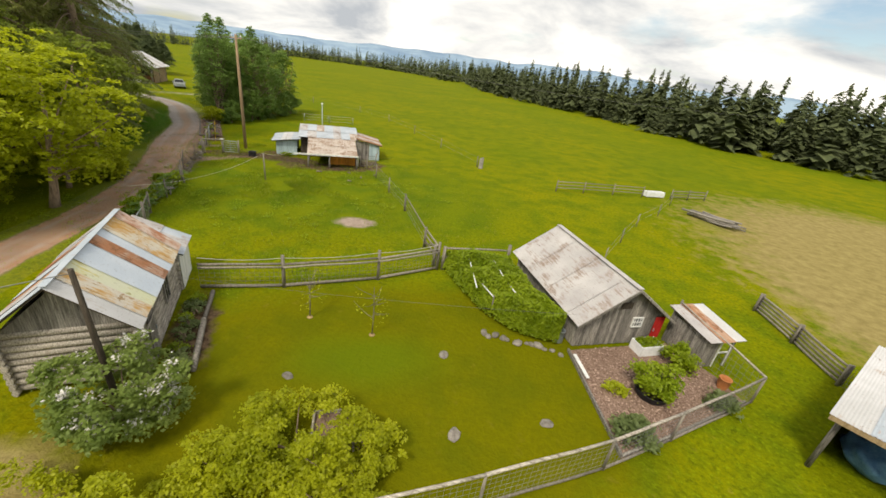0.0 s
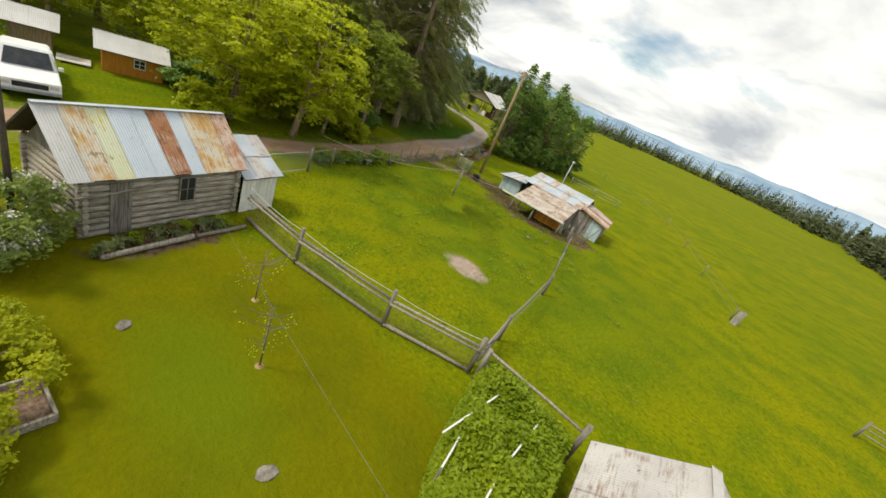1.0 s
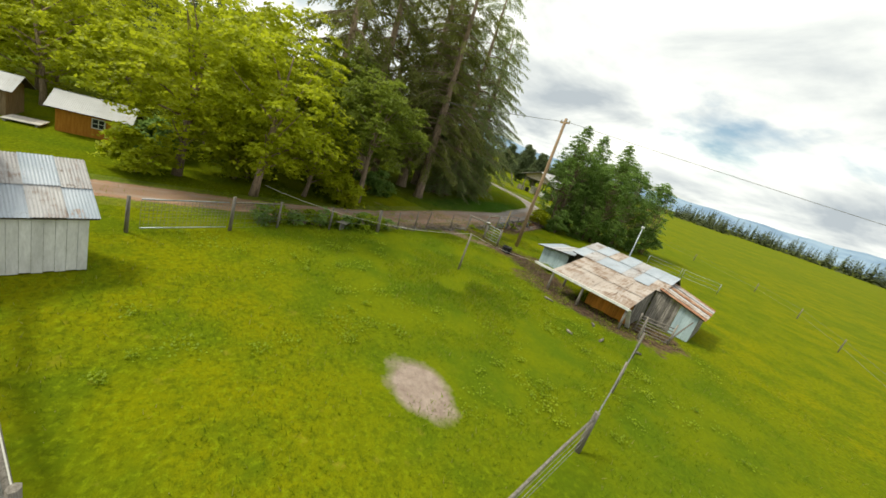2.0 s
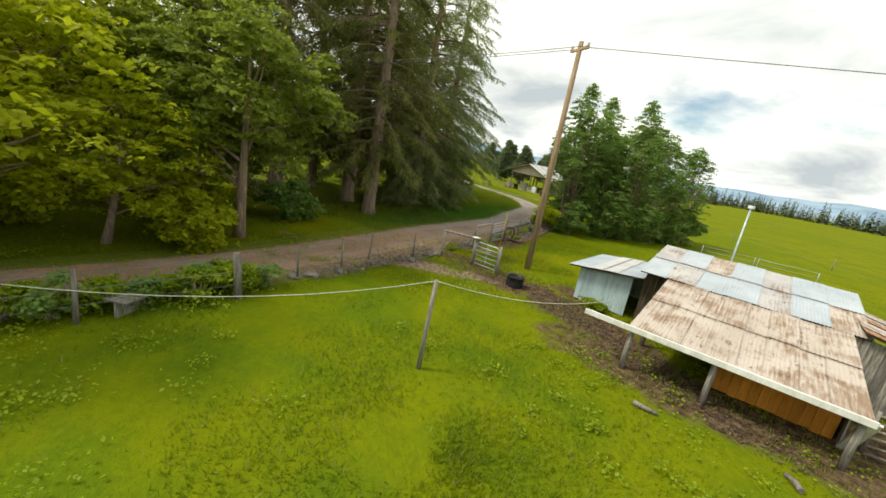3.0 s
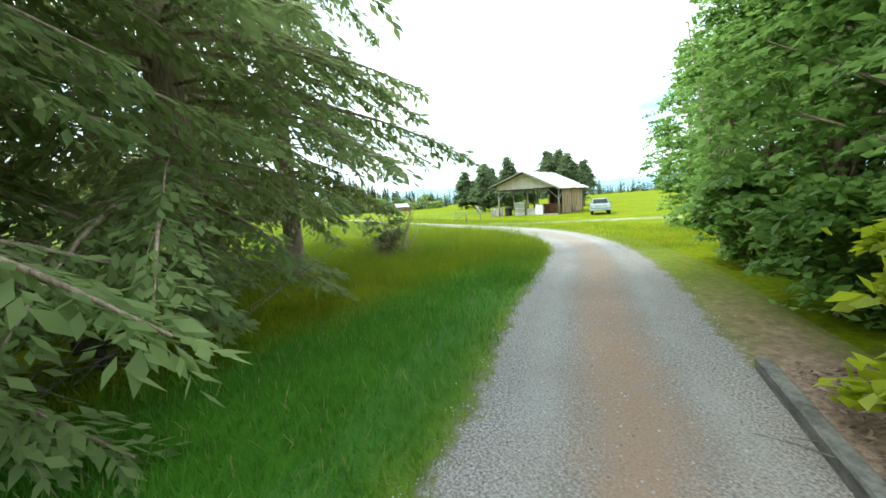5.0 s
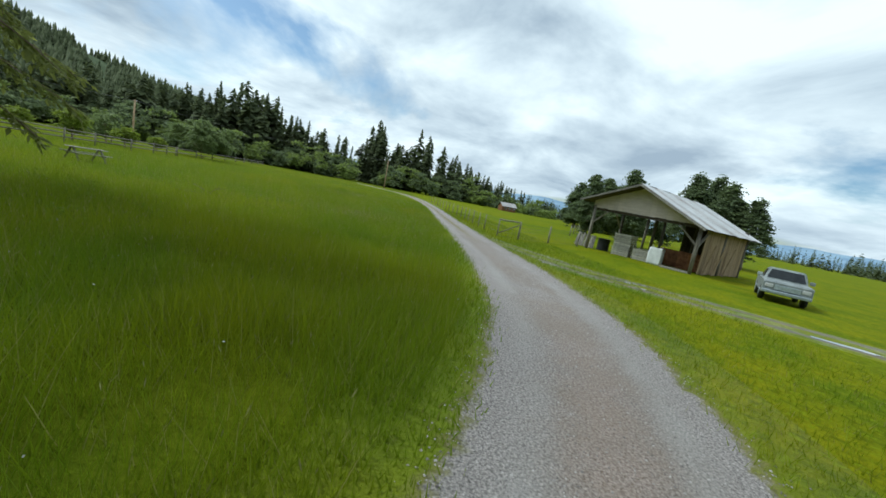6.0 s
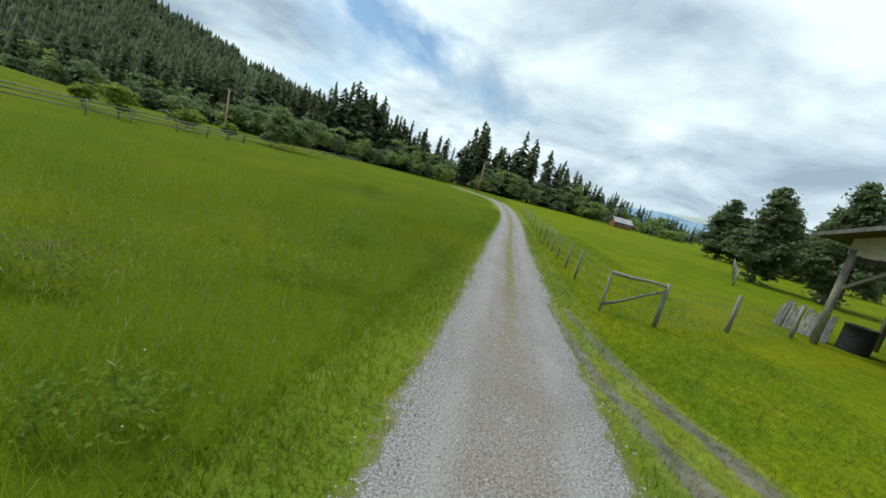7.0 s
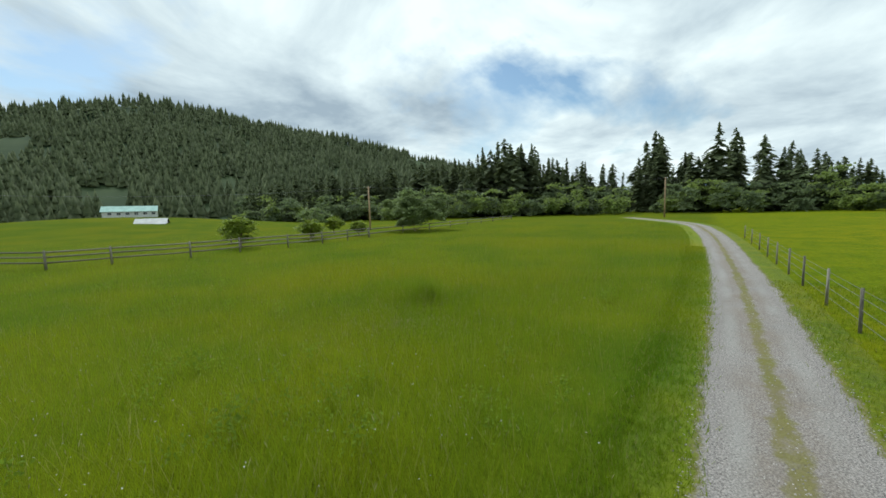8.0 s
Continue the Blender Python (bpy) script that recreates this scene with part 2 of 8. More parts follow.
def road_material():
    """Across the road: verge, gravel wheel tracks, and a crown that is red earth at one end and grass at the other."""
    m = Mat("gravel_drive")
    c, mid, fine = grass_colour(m)
    uv = m.t.nodes.new("ShaderNodeUVMap")
    uv.uv_map = "UVMap"
    s = m.t.nodes.new("ShaderNodeSeparateXYZ")
    m.link(uv.outputs[0], s.inputs[0])
    across = m.math("ABSOLUTE", m.math("SUBTRACT", s.outputs[0], 0.5))
    wob = m.math("MULTIPLY", m.math("SUBTRACT", m.noise(0.9, 6, 0.7), 0.5), 0.13)
    rag = m.math("ADD", across, m.math("ADD", wob, m.math("MULTIPLY", m.math("SUBTRACT", m.noise(7, 3, 0.6), 0.5), 0.065)))
    stone = m.noise(38, 3, 0.75)
    vor = m.t.nodes.new("ShaderNodeTexVoronoi")
    vor.inputs["Scale"].default_value = 26
    m.link(m.pos, vor.inputs["Vector"])
    grey = m.mix(m.span(stone, 0.36, 0.64), (0.10, 0.088, 0.085), (0.46, 0.41, 0.39))
    grey = m.mix(m.span(vor.outputs["Distance"], 0.0, 0.35, 0.55, 0.0), grey, (0.45, 0.415, 0.405))
    red = m.mix(m.span(m.noise(1.2, 6, 0.7), 0.3, 0.7), (0.32, 0.165, 0.09), (0.47, 0.28, 0.17))
    place = m.t.nodes.new("ShaderNodeSeparateXYZ")
    m.link(m.pos, place.inputs[0])
    west = place.outputs[0]
    redness = m.span(west, -33.0, -23.0, 0.0, 0.9)
    redness = m.math("MAXIMUM", redness, m.math("MULTIPLY", m.span(west, -52.0, -30.0, 0.0, 0.75), m.span(rag, 0.03, 0.10, 1.0, 0.0)))
    surf = m.mix(m.math("MULTIPLY", redness, m.span(m.noise(0.8, 5, 0.65), 0.15, 0.5)), grey, red)
    surf = m.mix(m.span(m.noise(0.35, 5, 0.6), 0.5, 0.75, 0, 0.35), surf, (0.16, 0.15, 0.14))
    crown = m.math("MULTIPLY", m.span(west, -60.0, -68.0), m.span(rag, 0.02, 0.045, 1.0, 0.0))
    crown = m.math("MULTIPLY", crown, m.span(m.noise(1.3, 5, 0.7), 0.30, 0.45))
    surf = m.mix(crown, surf, m.mix(0.55, c, (0.20, 0.165, 0.06)))
    shoulder = m.mix(m.span(m.noise(1.6, 5, 0.7), 0.35, 0.65), (0.16, 0.12, 0.07), (0.25, 0.20, 0.11))
    surf = m.mix(m.math("MULTIPLY", m.span(across, 0.08, 0.2, 1.0, 0.0), m.span(m.noise(0.6, 5, 0.65), 0.35, 0.6, 0.1, 0.85)), surf, m.mix(0.6, surf, (0.215, 0.165, 0.125)))
    lane = m.math("ABSOLUTE", m.math("SUBTRACT", across, 0.135))
    surf = m.mix(m.math("MULTIPLY", m.span(lane, 0.01, 0.055, 0.35, 0.0), m.span(m.noise(0.5, 4, 0.6), 0.35, 0.6)), surf, (0.40, 0.385, 0.37))
    surf = m.mix(m.span(rag, 0.230, 0.253), surf, m.mix(0.45, shoulder, c))
    brown = m.math("MULTIPLY", m.span(s.outputs[0], 0.55, 0.6), m.math("MULTIPLY", m.span(west, -36.0, -32.0), m.span(west, -15.5, -18.0)))
    brown = m.math("MULTIPLY", brown, m.span(m.noise(1.1, 5, 0.7), 0.3, 0.5, 0.6, 1.0))
    brown = m.math("MULTIPLY", brown, m.span(rag, 0.36, 0.47, 1.0, 0.0))
    verge = m.mix(m.span(across, 0.27, 0.36, 0.3, 0.0), c, m.mix(m.span(fine, 0.4, 0.6), GRASS_GREEN, GRASS_LIT))
    verge = m.mix(brown, verge, m.mix(m.span(m.noise(5.0, 6, 0.7), 0.35, 0.65), (0.15, 0.085, 0.06), (0.41, 0.275, 0.20)))
    surf = m.mix(m.span(rag, 0.250, 0.276), surf, verge)
    m.bump(m.math("ADD", stone, m.math("MULTIPLY", vor.outputs["Distance"], 0.8)), 0.7, 0.03)
    return m.done(surf, 0.92)


def track_material():
    """Grass with two ragged ruts of wet earth."""
    m = Mat("rutted_track")
    c, mid, fine = grass_colour(m)
    uv = m.t.nodes.new("ShaderNodeUVMap")
    uv.uv_map = "UVMap"
    s = m.t.nodes.new("ShaderNodeSeparateXYZ")
    m.link(uv.outputs[0], s.inputs[0])
    across = m.math("ABSOLUTE", m.math("SUBTRACT", s.outputs[0], 0.5))
    off = m.math("ABSOLUTE", m.math("SUBTRACT", across, 0.24))
    off = m.math("ADD", off, m.math("MULTIPLY", m.math("SUBTRACT", m.noise(1.4, 6, 0.7), 0.5), 0.28))
    earth = m.mix(m.span(m.noise(2.2, 6, 0.7), 0.35, 0.65), (0.060, 0.048, 0.038), (0.22, 0.185, 0.15))
    c = m.mix(m.span(off, 0.05, 0.12, 0.9, 0.0), c, earth)
    m.bump(fine, 0.6, 0.05)
    return m.done(c, m.span(m.noise(1.1, 4, 0.6), 0.4, 0.6, 0.5, 0.95))


M_GROUND, M_ROAD, M_TRACK = ground_material(), road_material(), track_material()
M_OLDWOOD = grained("weathered_grey_wood", (0.07, 0.062, 0.054), (0.36, 0.335, 0.30), (14, 14, 1.2), 2.0, vary=0.38)
M_LOG = grained("weathered_log", (0.12, 0.10, 0.08), (0.52, 0.475, 0.41), (1.2, 10, 10), 2.0)
M_POST = grained("fence_post_wood", (0.11, 0.095, 0.078), (0.32, 0.29, 0.25), (10, 10, 1), 2.0)
M_POLE = grained("utility_pole_wood", (0.26, 0.17, 0.095), (0.50, 0.36, 0.23), (12, 12, 0.7), 1.6)
M_TANWOOD = grained("sawn_board", (0.20, 0.135, 0.07), (0.42, 0.31, 0.19), (10, 10, 1), 1.6)
M_ORANGE = grained("orange_stained_board", (0.44, 0.165, 0.016), (0.64, 0.28, 0.045), (8, 8, 1), 1.5)
# Dark wood; on inner barn walls the tone also holds the interior shade.
M_DARKWOOD_AND_SHADE = grained("dark_wood_and_shade", (0.030, 0.024, 0.018), (0.10, 0.08, 0.06), (8, 8, 1), 2.0)
M_WHITEWOOD = grained("white_painted_board", (0.55, 0.55, 0.53), (0.78, 0.78, 0.77), (3, 3, 1), 1.2, vary=0.06)
M_PINK = grained("faded_gable_board", (0.50, 0.42, 0.395), (0.66, 0.575, 0.545), (1, 1, 8), 1.2, vary=0.1)
M_BLUEWALL = grained("pale_blue_painted_board", (0.30, 0.40, 0.44), (0.50, 0.62, 0.66), (6, 6, 0.6), 1.2, vary=0.08)
M_RED = grained("red_painted_wood", (0.30, 0.012, 0.010), (0.50, 0.025, 0.02), (5, 5, 1), 1.5, vary=0.1)
M_STEEL = grained("galvanised_steel", (0.26, 0.30, 0.34), (0.46, 0.50, 0.55), (1, 1, 1), 9, rough=0.45, bump=0.05, metal=0.6)
M_WIRE = grained("dull_wire", (0.13, 0.135, 0.13), (0.27, 0.27, 0.26), (1, 1, 1), 5, rough=0.6, bump=0.0)
M_ROPE = grained("white_rope", (0.50, 0.48, 0.42), (0.72, 0.70, 0.63), (1, 1, 1), 30, bump=0.2)
M_STONE = grained("field_stone", (0.10, 0.09, 0.078), (0.27, 0.245, 0.21), (1, 1, 1), 5, bump=0.5)
M_MULCH = grained("bark_mulch", (0.10, 0.055, 0.038), (0.36, 0.25, 0.19), (1, 1, 1), 14, bump=0.9)
M_BARK = grained("tree_bark", (0.12, 0.085, 0.06), (0.42, 0.31, 0.23), (5, 5, 0.9), 2.5, bump=0.8)
M_TWIG = grained("dead_twigs", (0.075, 0.06, 0.048), (0.25, 0.21, 0.175), (1, 1, 1), 5)
M_BLACK = grained("black_rubber", (0.012, 0.012, 0.014), (0.035, 0.036, 0.04), (1, 1, 1), 6, rough=0.5, bump=0.1)
M_WHITE = grained("white_plastic", (0.62, 0.63, 0.64), (0.82, 0.83, 0.84), (1, 1, 1), 3, rough=0.5, vary=0.05, bump=0.1)
M_CARWHITE = grained("white_car_paint", (0.66, 0.68, 0.70), (0.80, 0.81, 0.83), (1, 1, 1), 2, rough=0.3, vary=0.03, bump=0.0)
M_GLASSDARK = grained("dark_window_glass", (0.015, 0.018, 0.022), (0.04, 0.045, 0.05), (1, 1, 1), 2, rough=0.12, bump=0.0)
M_TARP = grained("blue_tarpaulin", (0.06, 0.16, 0.30), (0.16, 0.34, 0.52), (1, 1, 1), 3, rough=0.5, bump=0.4)
M_YELLOW = grained("yellow_plastic", (0.62, 0.40, 0.01), (0.75, 0.52, 0.03), (1, 1, 1), 3, rough=0.5)
M_TERRACOTTA = grained("terracotta", (0.42, 0.15, 0.05), (0.58, 0.25, 0.10), (1, 1, 1), 4)
M_GREENROOF = grained("pale_green_roof", (0.30, 0.46, 0.42), (0.45, 0.60, 0.55), (1, 1, 1), 1, vary=0.05)
M_TRUCK = grained("old_truck_paint", (0.16, 0.18, 0.18), (0.40, 0.43, 0.43), (1, 1, 1), 2.5, rough=0.5, bump=0.1)
M_RUST = grained("brown_rust", (0.10, 0.045, 0.022), (0.28, 0.13, 0.06), (1, 1, 1), 5)
M_HAY = grained("old_straw", (0.26, 0.17, 0.07), (0.46, 0.34, 0.16), (1, 1, 1), 8, bump=0.8)

M_ZINC = sheet_metal("zinc_sheet", (0.34, 0.39, 0.44), (0.32, 0.22, 0.16), 0.10, (0.45, 0.49, 0.54))
M_ZINCWORN = sheet_metal("worn_zinc_sheet", (0.36, 0.345, 0.345), (0.26, 0.20, 0.165), 0.32, (0.47, 0.455, 0.45))
M_ZINCRUST = sheet_metal("rusted_sheet", (0.42, 0.37, 0.33), (0.33, 0.15, 0.075), 0.7, (0.46, 0.30, 0.19))
M_ZINCYELLOW = sheet_metal("lichen_sheet", (0.50, 0.46, 0.40), (0.46, 0.26, 0.07), 0.48, (0.56, 0.52, 0.42))
M_ZINCBLUE = sheet_metal("blue_grey_sheet", (0.45, 0.51, 0.58), (0.40, 0.34, 0.28), 0.06, (0.52, 0.57, 0.63))
M_ZINCLIME = sheet_metal("lime_washed_sheet", (0.52, 0.54, 0.36), (0.50, 0.44, 0.16), 0.35, (0.56, 0.57, 0.46))
M_ZINCPINK = sheet_metal("faded_rust_sheet", (0.50, 0.40, 0.34), (0.38, 0.17, 0.09), 0.5, (0.55, 0.44, 0.36))
M_ZINCTAN = sheet_metal("tan_sheet", (0.42, 0.355, 0.305), (0.26, 0.175, 0.12), 0.42, (0.50, 0.44, 0.39))
M_ZINCWHITE = sheet_metal("pale_sheet", (0.46, 0.46, 0.46), (0.40, 0.32, 0.27), 0.18, (0.56, 0.56, 0.57))

M_LEAFLIGHT = leafy("young_leaves", (0.30, 0.36, 0.014), (0.56, 0.60, 0.035), 0.55)
M_LEAFMID = leafy("summer_leaves", (0.125, 0.22, 0.050), (0.31, 0.45, 0.11), 0.5)
M_LEAFMAPLE = leafy("dark_maple_leaves", (0.13, 0.185, 0.024), (0.33, 0.40, 0.055), 0.5)
M_LEAFVINE = leafy("vine_leaves", (0.18, 0.27, 0.012), (0.36, 0.45, 0.025), 0.5)
M_LEAFGREY = leafy("dull_leaves", (0.13, 0.185, 0.06), (0.27, 0.33, 0.13), 0.5)
M_LEAFLILAC = leafy("lilac_leaves", (0.15, 0.225, 0.045), (0.32, 0.40, 0.10), 0.5)
M_LEAFGOLD = leafy("golden_leaves", (0.27, 0.32, 0.012), (0.56, 0.58, 0.03), 0.55)
M_NEEDLE = leafy("conifer_needles", (0.115, 0.142, 0.036), (0.305, 0.325, 0.080), 0.5, 0.6)
M_NEEDLEFRESH = leafy("fresh_conifer_needles", (0.165, 0.22, 0.085), (0.40, 0.46, 0.175), 0.6, 0.6)
M_NEEDLEFAR = leafy("far_conifer", (0.060, 0.082, 0.038), (0.165, 0.192, 0.082), 0.3, 0.8)
M_LEAFFAR = leafy("far_leaves", (0.115, 0.165, 0.042), (0.30, 0.37, 0.095), 0.45)
M_FIRDENSE = leafy("dense_fir_needles", (0.078, 0.112, 0.055), (0.225, 0.275, 0.125), 0.42, 0.7)
M_PALEFIR = leafy("pale_young_needles", (0.25, 0.31, 0.15), (0.50, 0.56, 0.30), 0.6)
M_WEED = leafy("hay_weed_leaves", (0.125, 0.195, 0.016), (0.26, 0.35, 0.035), 0.5, 0.85)
M_FLOWER = grained("pale_lilac_blossom", (0.42, 0.40, 0.36), (0.66, 0.64, 0.60), (1, 1, 1), 20)


def blade_material():
    m = Mat("grass_blades")
    c, mid, fine = grass_colour(m)
    c = m.mix(m.span(m.island, 0, 1, 0.0, 0.35), c, GRASS_DEEP)
    c = m.mix(1.0, c, (1.55, 1.6, 1.5), "MULTIPLY")
    c = m.mix(m.span(m.island, 0.9, 0.93, 0.0, 0.6), c, (0.42, 0.36, 0.14))
    m.done(c, 0.6)
    thin = m.t.nodes.new("ShaderNodeBsdfTranslucent")
    m.link(c, thin.inputs[0])
    mixed = m.t.nodes.new("ShaderNodeMixShader")
    mixed.inputs[0].default_value = 0.5
    m.link(m.bsdf.outputs[0], mixed.inputs[1])
    m.link(thin.outputs[0], mixed.inputs[2])
    m.link(mixed.outputs[0], m.t.nodes["Material Output"].inputs[0])
    return m.m


M_BLADE = blade_material()


def water_material():
    m = Mat("puddle_water")
    m.bsdf.inputs["Specular IOR Level"].default_value = 0.8
    return m.done((0.24, 0.22, 0.19), 0.03)


M_WATER = water_material()
M_DARKWATER = grained("dark_trough_water", (0.018, 0.018, 0.017), (0.03, 0.03, 0.028), (1, 1, 1), 2, rough=0.05, bump=0.0)

# ---------------------------------------------------------------- building blocks


def part(name, bm, material, parent=None, label=""):
    """Links a bmesh as one mesh object, under a thing or a part if one is given."""
    me = bpy.data.meshes.new(name)
    bm.normal_update()
    bm.to_mesh(me)
    bm.free()
    me.materials.append(material)
    ob = new(name, me)
    if parent is not None:
        ob.parent = parent
    return tagged(ob, label)


def quick(name, verts, faces, material, parent=None, smooth=False):
    """A mesh object from arrays; faces all have the same number of corners."""
    verts, faces = np.asarray(verts, np.float32), np.asarray(faces, np.int32)
    n, k = faces.shape
    me = bpy.data.meshes.new(name)
    me.vertices.add(len(verts))
    me.vertices.foreach_set("co", verts.ravel())
    me.loops.add(n * k)
    me.loops.foreach_set("vertex_index", faces.ravel())
    me.polygons.add(n)
    me.polygons.foreach_set("loop_start", np.arange(0, n * k, k, dtype=np.int32))
    me.polygons.foreach_set("loop_total", np.full(n, k, np.int32))
    me.update(calc_edges=True)
    if smooth:
        me.polygons.foreach_set("use_smooth", np.ones(n, bool))
    me.materials.append(material)
    ob = new(name, me)
    if parent is not None:
        ob.parent = parent
    return ob


def thing(name, label, category, m=None, group="", kind=""):
    """An empty that carries the parts of one thing."""
    ob = new(name)
    ob.empty_display_size = 0.2
    if m is not None:
        ob.matrix_basis = m
    return tagged(ob, label, category, group, kind)


def box(bm, x0, x1, y0, y1, z0, z1, m=None, bevel=0.0):
    vs = [bm.verts.new(Vector(c)) for c in ((x0, y0, z0), (x1, y0, z0), (x1, y1, z0), (x0, y1, z0),
                                            (x0, y0, z1), (x1, y0, z1), (x1, y1, z1), (x0, y1, z1))]
    fs = [bm.faces.new([vs[i] for i in q]) for q in ((3, 2, 1, 0), (4, 5, 6, 7), (0, 1, 5, 4), (1, 2, 6, 5), (2, 3, 7, 6), (3, 0, 4, 7))]
    if bevel:
        es = list({e for f in fs for e in f.edges})
        out = bmesh.ops.bevel(bm, geom=es, offset=bevel, segments=1, affect="EDGES")
        vs = list({v for f in out["faces"] for v in f.verts} | {v for v in vs if v.is_valid})
    if m is not None:
        for v in vs:
            v.co = m @ v.co
    return bm


def tube(bm, points, radii, n=7, cap=True, jitter=0.0, rng=random):
    """A round bar through points, with a radius at each."""
    points = [Vector(p) for p in points]
    if isinstance(radii, (int, float)):
        radii = [radii] * len(points)
    rings, side = [], None
    for k, p in enumerate(points):
        d = (points[min(k + 1, len(points) - 1)] - points[max(k - 1, 0)]).normalized()
        if side is None:
            side = d.orthogonal().normalized()
        side = (side - d * side.dot(d)).normalized()
        other = d.cross(side)
        rings.append([bm.verts.new(p + (side * math.cos(a) + other * math.sin(a)) * radii[k] * (1 + jitter * (rng.random() - 0.5)))
                      for a in (2 * math.pi * i / n for i in range(n))])
    for a, b in zip(rings, rings[1:]):
        for i in range(n):
            f = bm.faces.new((a[i], a[(i + 1) % n], b[(i + 1) % n], b[i]))
            f.smooth = True
    if cap:
        bm.faces.new(list(reversed(rings[0])))
        bm.faces.new(rings[-1])
    return bm


def plank(bm, p, q, wide, thick, upv=(0, 0, 1), bevel=0.006):
    """A board from p to q; wide lies across, thick along upv."""
    p, q, upv = Vector(p), Vector(q), Vector(upv)
    d = (q - p)
    x = d.normalized()
    y = upv.cross(x).normalized()
    z = x.cross(y)
    m = Matrix((x, y, z)).transposed().to_4x4()
    m.translation = p
    return box(bm, 0, d.length, -wide / 2, wide / 2, -thick / 2, thick / 2, m, bevel)


def corrugated(name, p, along, down, width, length, material, parent, pitch=0.08, depth=0.009, sag=0.003, rng=random):
    """One sheet of corrugated metal, from corner p: width runs along, length runs down the slope."""
    p, along, down = Vector(p), Vector(along).normalized(), Vector(down).normalized()
    nrm = along.cross(down)
    if nrm.z < 0:
        nrm = -nrm
    nx, ny = max(4, int(width / pitch * 4)), 4
    warp = [rng.uniform(-sag, sag) for _ in range(ny + 1)]
    vs = []
    for j in range(ny + 1):
        for i in range(nx + 1):
            w = depth * math.sin(2 * math.pi * i / 4 + 0.4) + warp[j]
            q = p + along * (width * i / nx) + down * (length * j / ny) + nrm * w
            vs.append(q)
    k = len(vs)
    vs += [v - nrm * 0.006 for v in vs]
    fs = []
    for j in range(ny):
        for i in range(nx):
            a = j * (nx + 1) + i
            fs.append((a, a + 1, a + nx + 2, a + nx + 1))
            fs.append((k + a + nx + 1, k + a + nx + 2, k + a + 1, k + a))
    ob = quick(name, vs, fs, material, parent, smooth=True)
    return ob


def sheets(parent, p, along, down, width, length, materials, each=0.75, rows=1):
    """A slope of overlapping sheets."""
    p, along, down = Vector(p), Vector(along).normalized(), Vector(down).normalized()
    n = max(1, round(width / each))
    w, l = width / n, length / rows
    nrm = along.cross(down)
    if nrm.z < 0:
        nrm = -nrm
    rng = random.Random(int(abs(p.x * 31 + p.y * 17 + width * 7)) + 3)
    for r in range(rows):
        for i in range(n):
            m = materials[(i + r * 3) % len(materials)]
            q = p + along * (w * i - 0.03) + down * (l * r - 0.04) + nrm * (0.014 + 0.030 * (rows - 1 - r) + 0.022 * (i % 2) + rng.uniform(0, 0.003))
            corrugated("roof_sheet", q, along, down, w + 0.06, l + 0.08 + rng.uniform(-0.02, 0.03), m, parent, rng=rng)


def bezier(p, q, r, n):
    p, q, r = Vector(p), Vector(q), Vector(r)
    return [(1 - t) ** 2 * p + 2 * t * (1 - t) * q + t * t * r for t in (k / n for k in range(n + 1))]


def cards(rng, centres, size, up=0.8, long=1.6):
    """Small folded leaf quads round the given centres: vertices and faces."""
    n = len(centres)
    nrm = rng.normal(size=(n, 3))
    nrm[:, 2] = np.abs(nrm[:, 2]) + up
    nrm /= np.linalg.norm(nrm, axis=1, keepdims=True)
    a = np.cross(nrm, rng.normal(size=(n, 3)))
    a /= np.linalg.norm(a, axis=1, keepdims=True) + 1e-9
    b = np.cross(nrm, a)
    s = (size * rng.uniform(0.6, 1.4, n))[:, None]
    v = np.stack([centres - a * s * long / 2, centres + b * s / 2 + nrm * s * 0.15, centres + a * s * long / 2, centres - b * s / 2 + nrm * s * 0.15], 1)
    return v.reshape(-1, 3), np.arange(4 * n).reshape(n, 4)

# ---------------------------------------------------------------- ground, hill and road


def ground():
    """One sheet to the horizon, with gentle swells and finer cells where the camera passes."""
    rings = [0, 6, 12, 18, 24, 30, 36, 42, 48, 56, 64, 74, 86, 100, 120, 150, 200, 280, 400, 600, 1000, 1800, 3000, 4600]
    n = 96
    vs, fs = [(-30.0, 42.0, 0.0)], []
    for r in rings[1:]:
        for k in range(n):
            a = 2 * math.pi * k / n
            vs.append((-30 + r * math.cos(a), 42 + r * math.sin(a), 0.0))
    tri = [(0, 1 + k, 1 + (k + 1) % n) for k in range(n)]
    for i in range(len(rings) - 2):
        for k in range(n):
            a, b = 1 + i * n + k, 1 + i * n + (k + 1) % n
            fs.append((a, a + n, b + n, b))
    me = bpy.data.meshes.new("ground")
    me.from_pydata(vs, [], tri + fs)
    me.materials.append(M_GROUND)
    return tagged(new("ground", me), "yellow-green meadow and pasture with worn earth patches", "ground", kind="structure")


ground()

# centre line: x, y, half width
ROAD = [(14.0, -70.0, 1.6), (-1.5, -18.0, 1.6), (-7.0, 1.0, 1.6), (-9.7, 8.0, 1.3), (-12.7, 16.0, 1.1), (-15.1, 22.8, 1.08), (-18.2, 28.8, 1.2), (-21.7, 33.6, 1.35), (-24.7, 37.4, 1.45),
        (-27.8, 41.8, 1.5), (-31.0, 46.2, 1.5), (-35.0, 50.0, 1.6), (-38.8, 53.7, 1.55), (-43.05, 57.05, 1.35), (-48.4, 59.15, 1.45), (-54.0, 59.8, 1.45),
        (-62.0, 59.85, 1.2), (-75.0, 59.8, 1.05), (-95.0, 59.8, 1.05), (-125.0, 58.4, 1.2), (-150.0, 54.5, 1.3), (-185.0, 40.0, 1.4)]


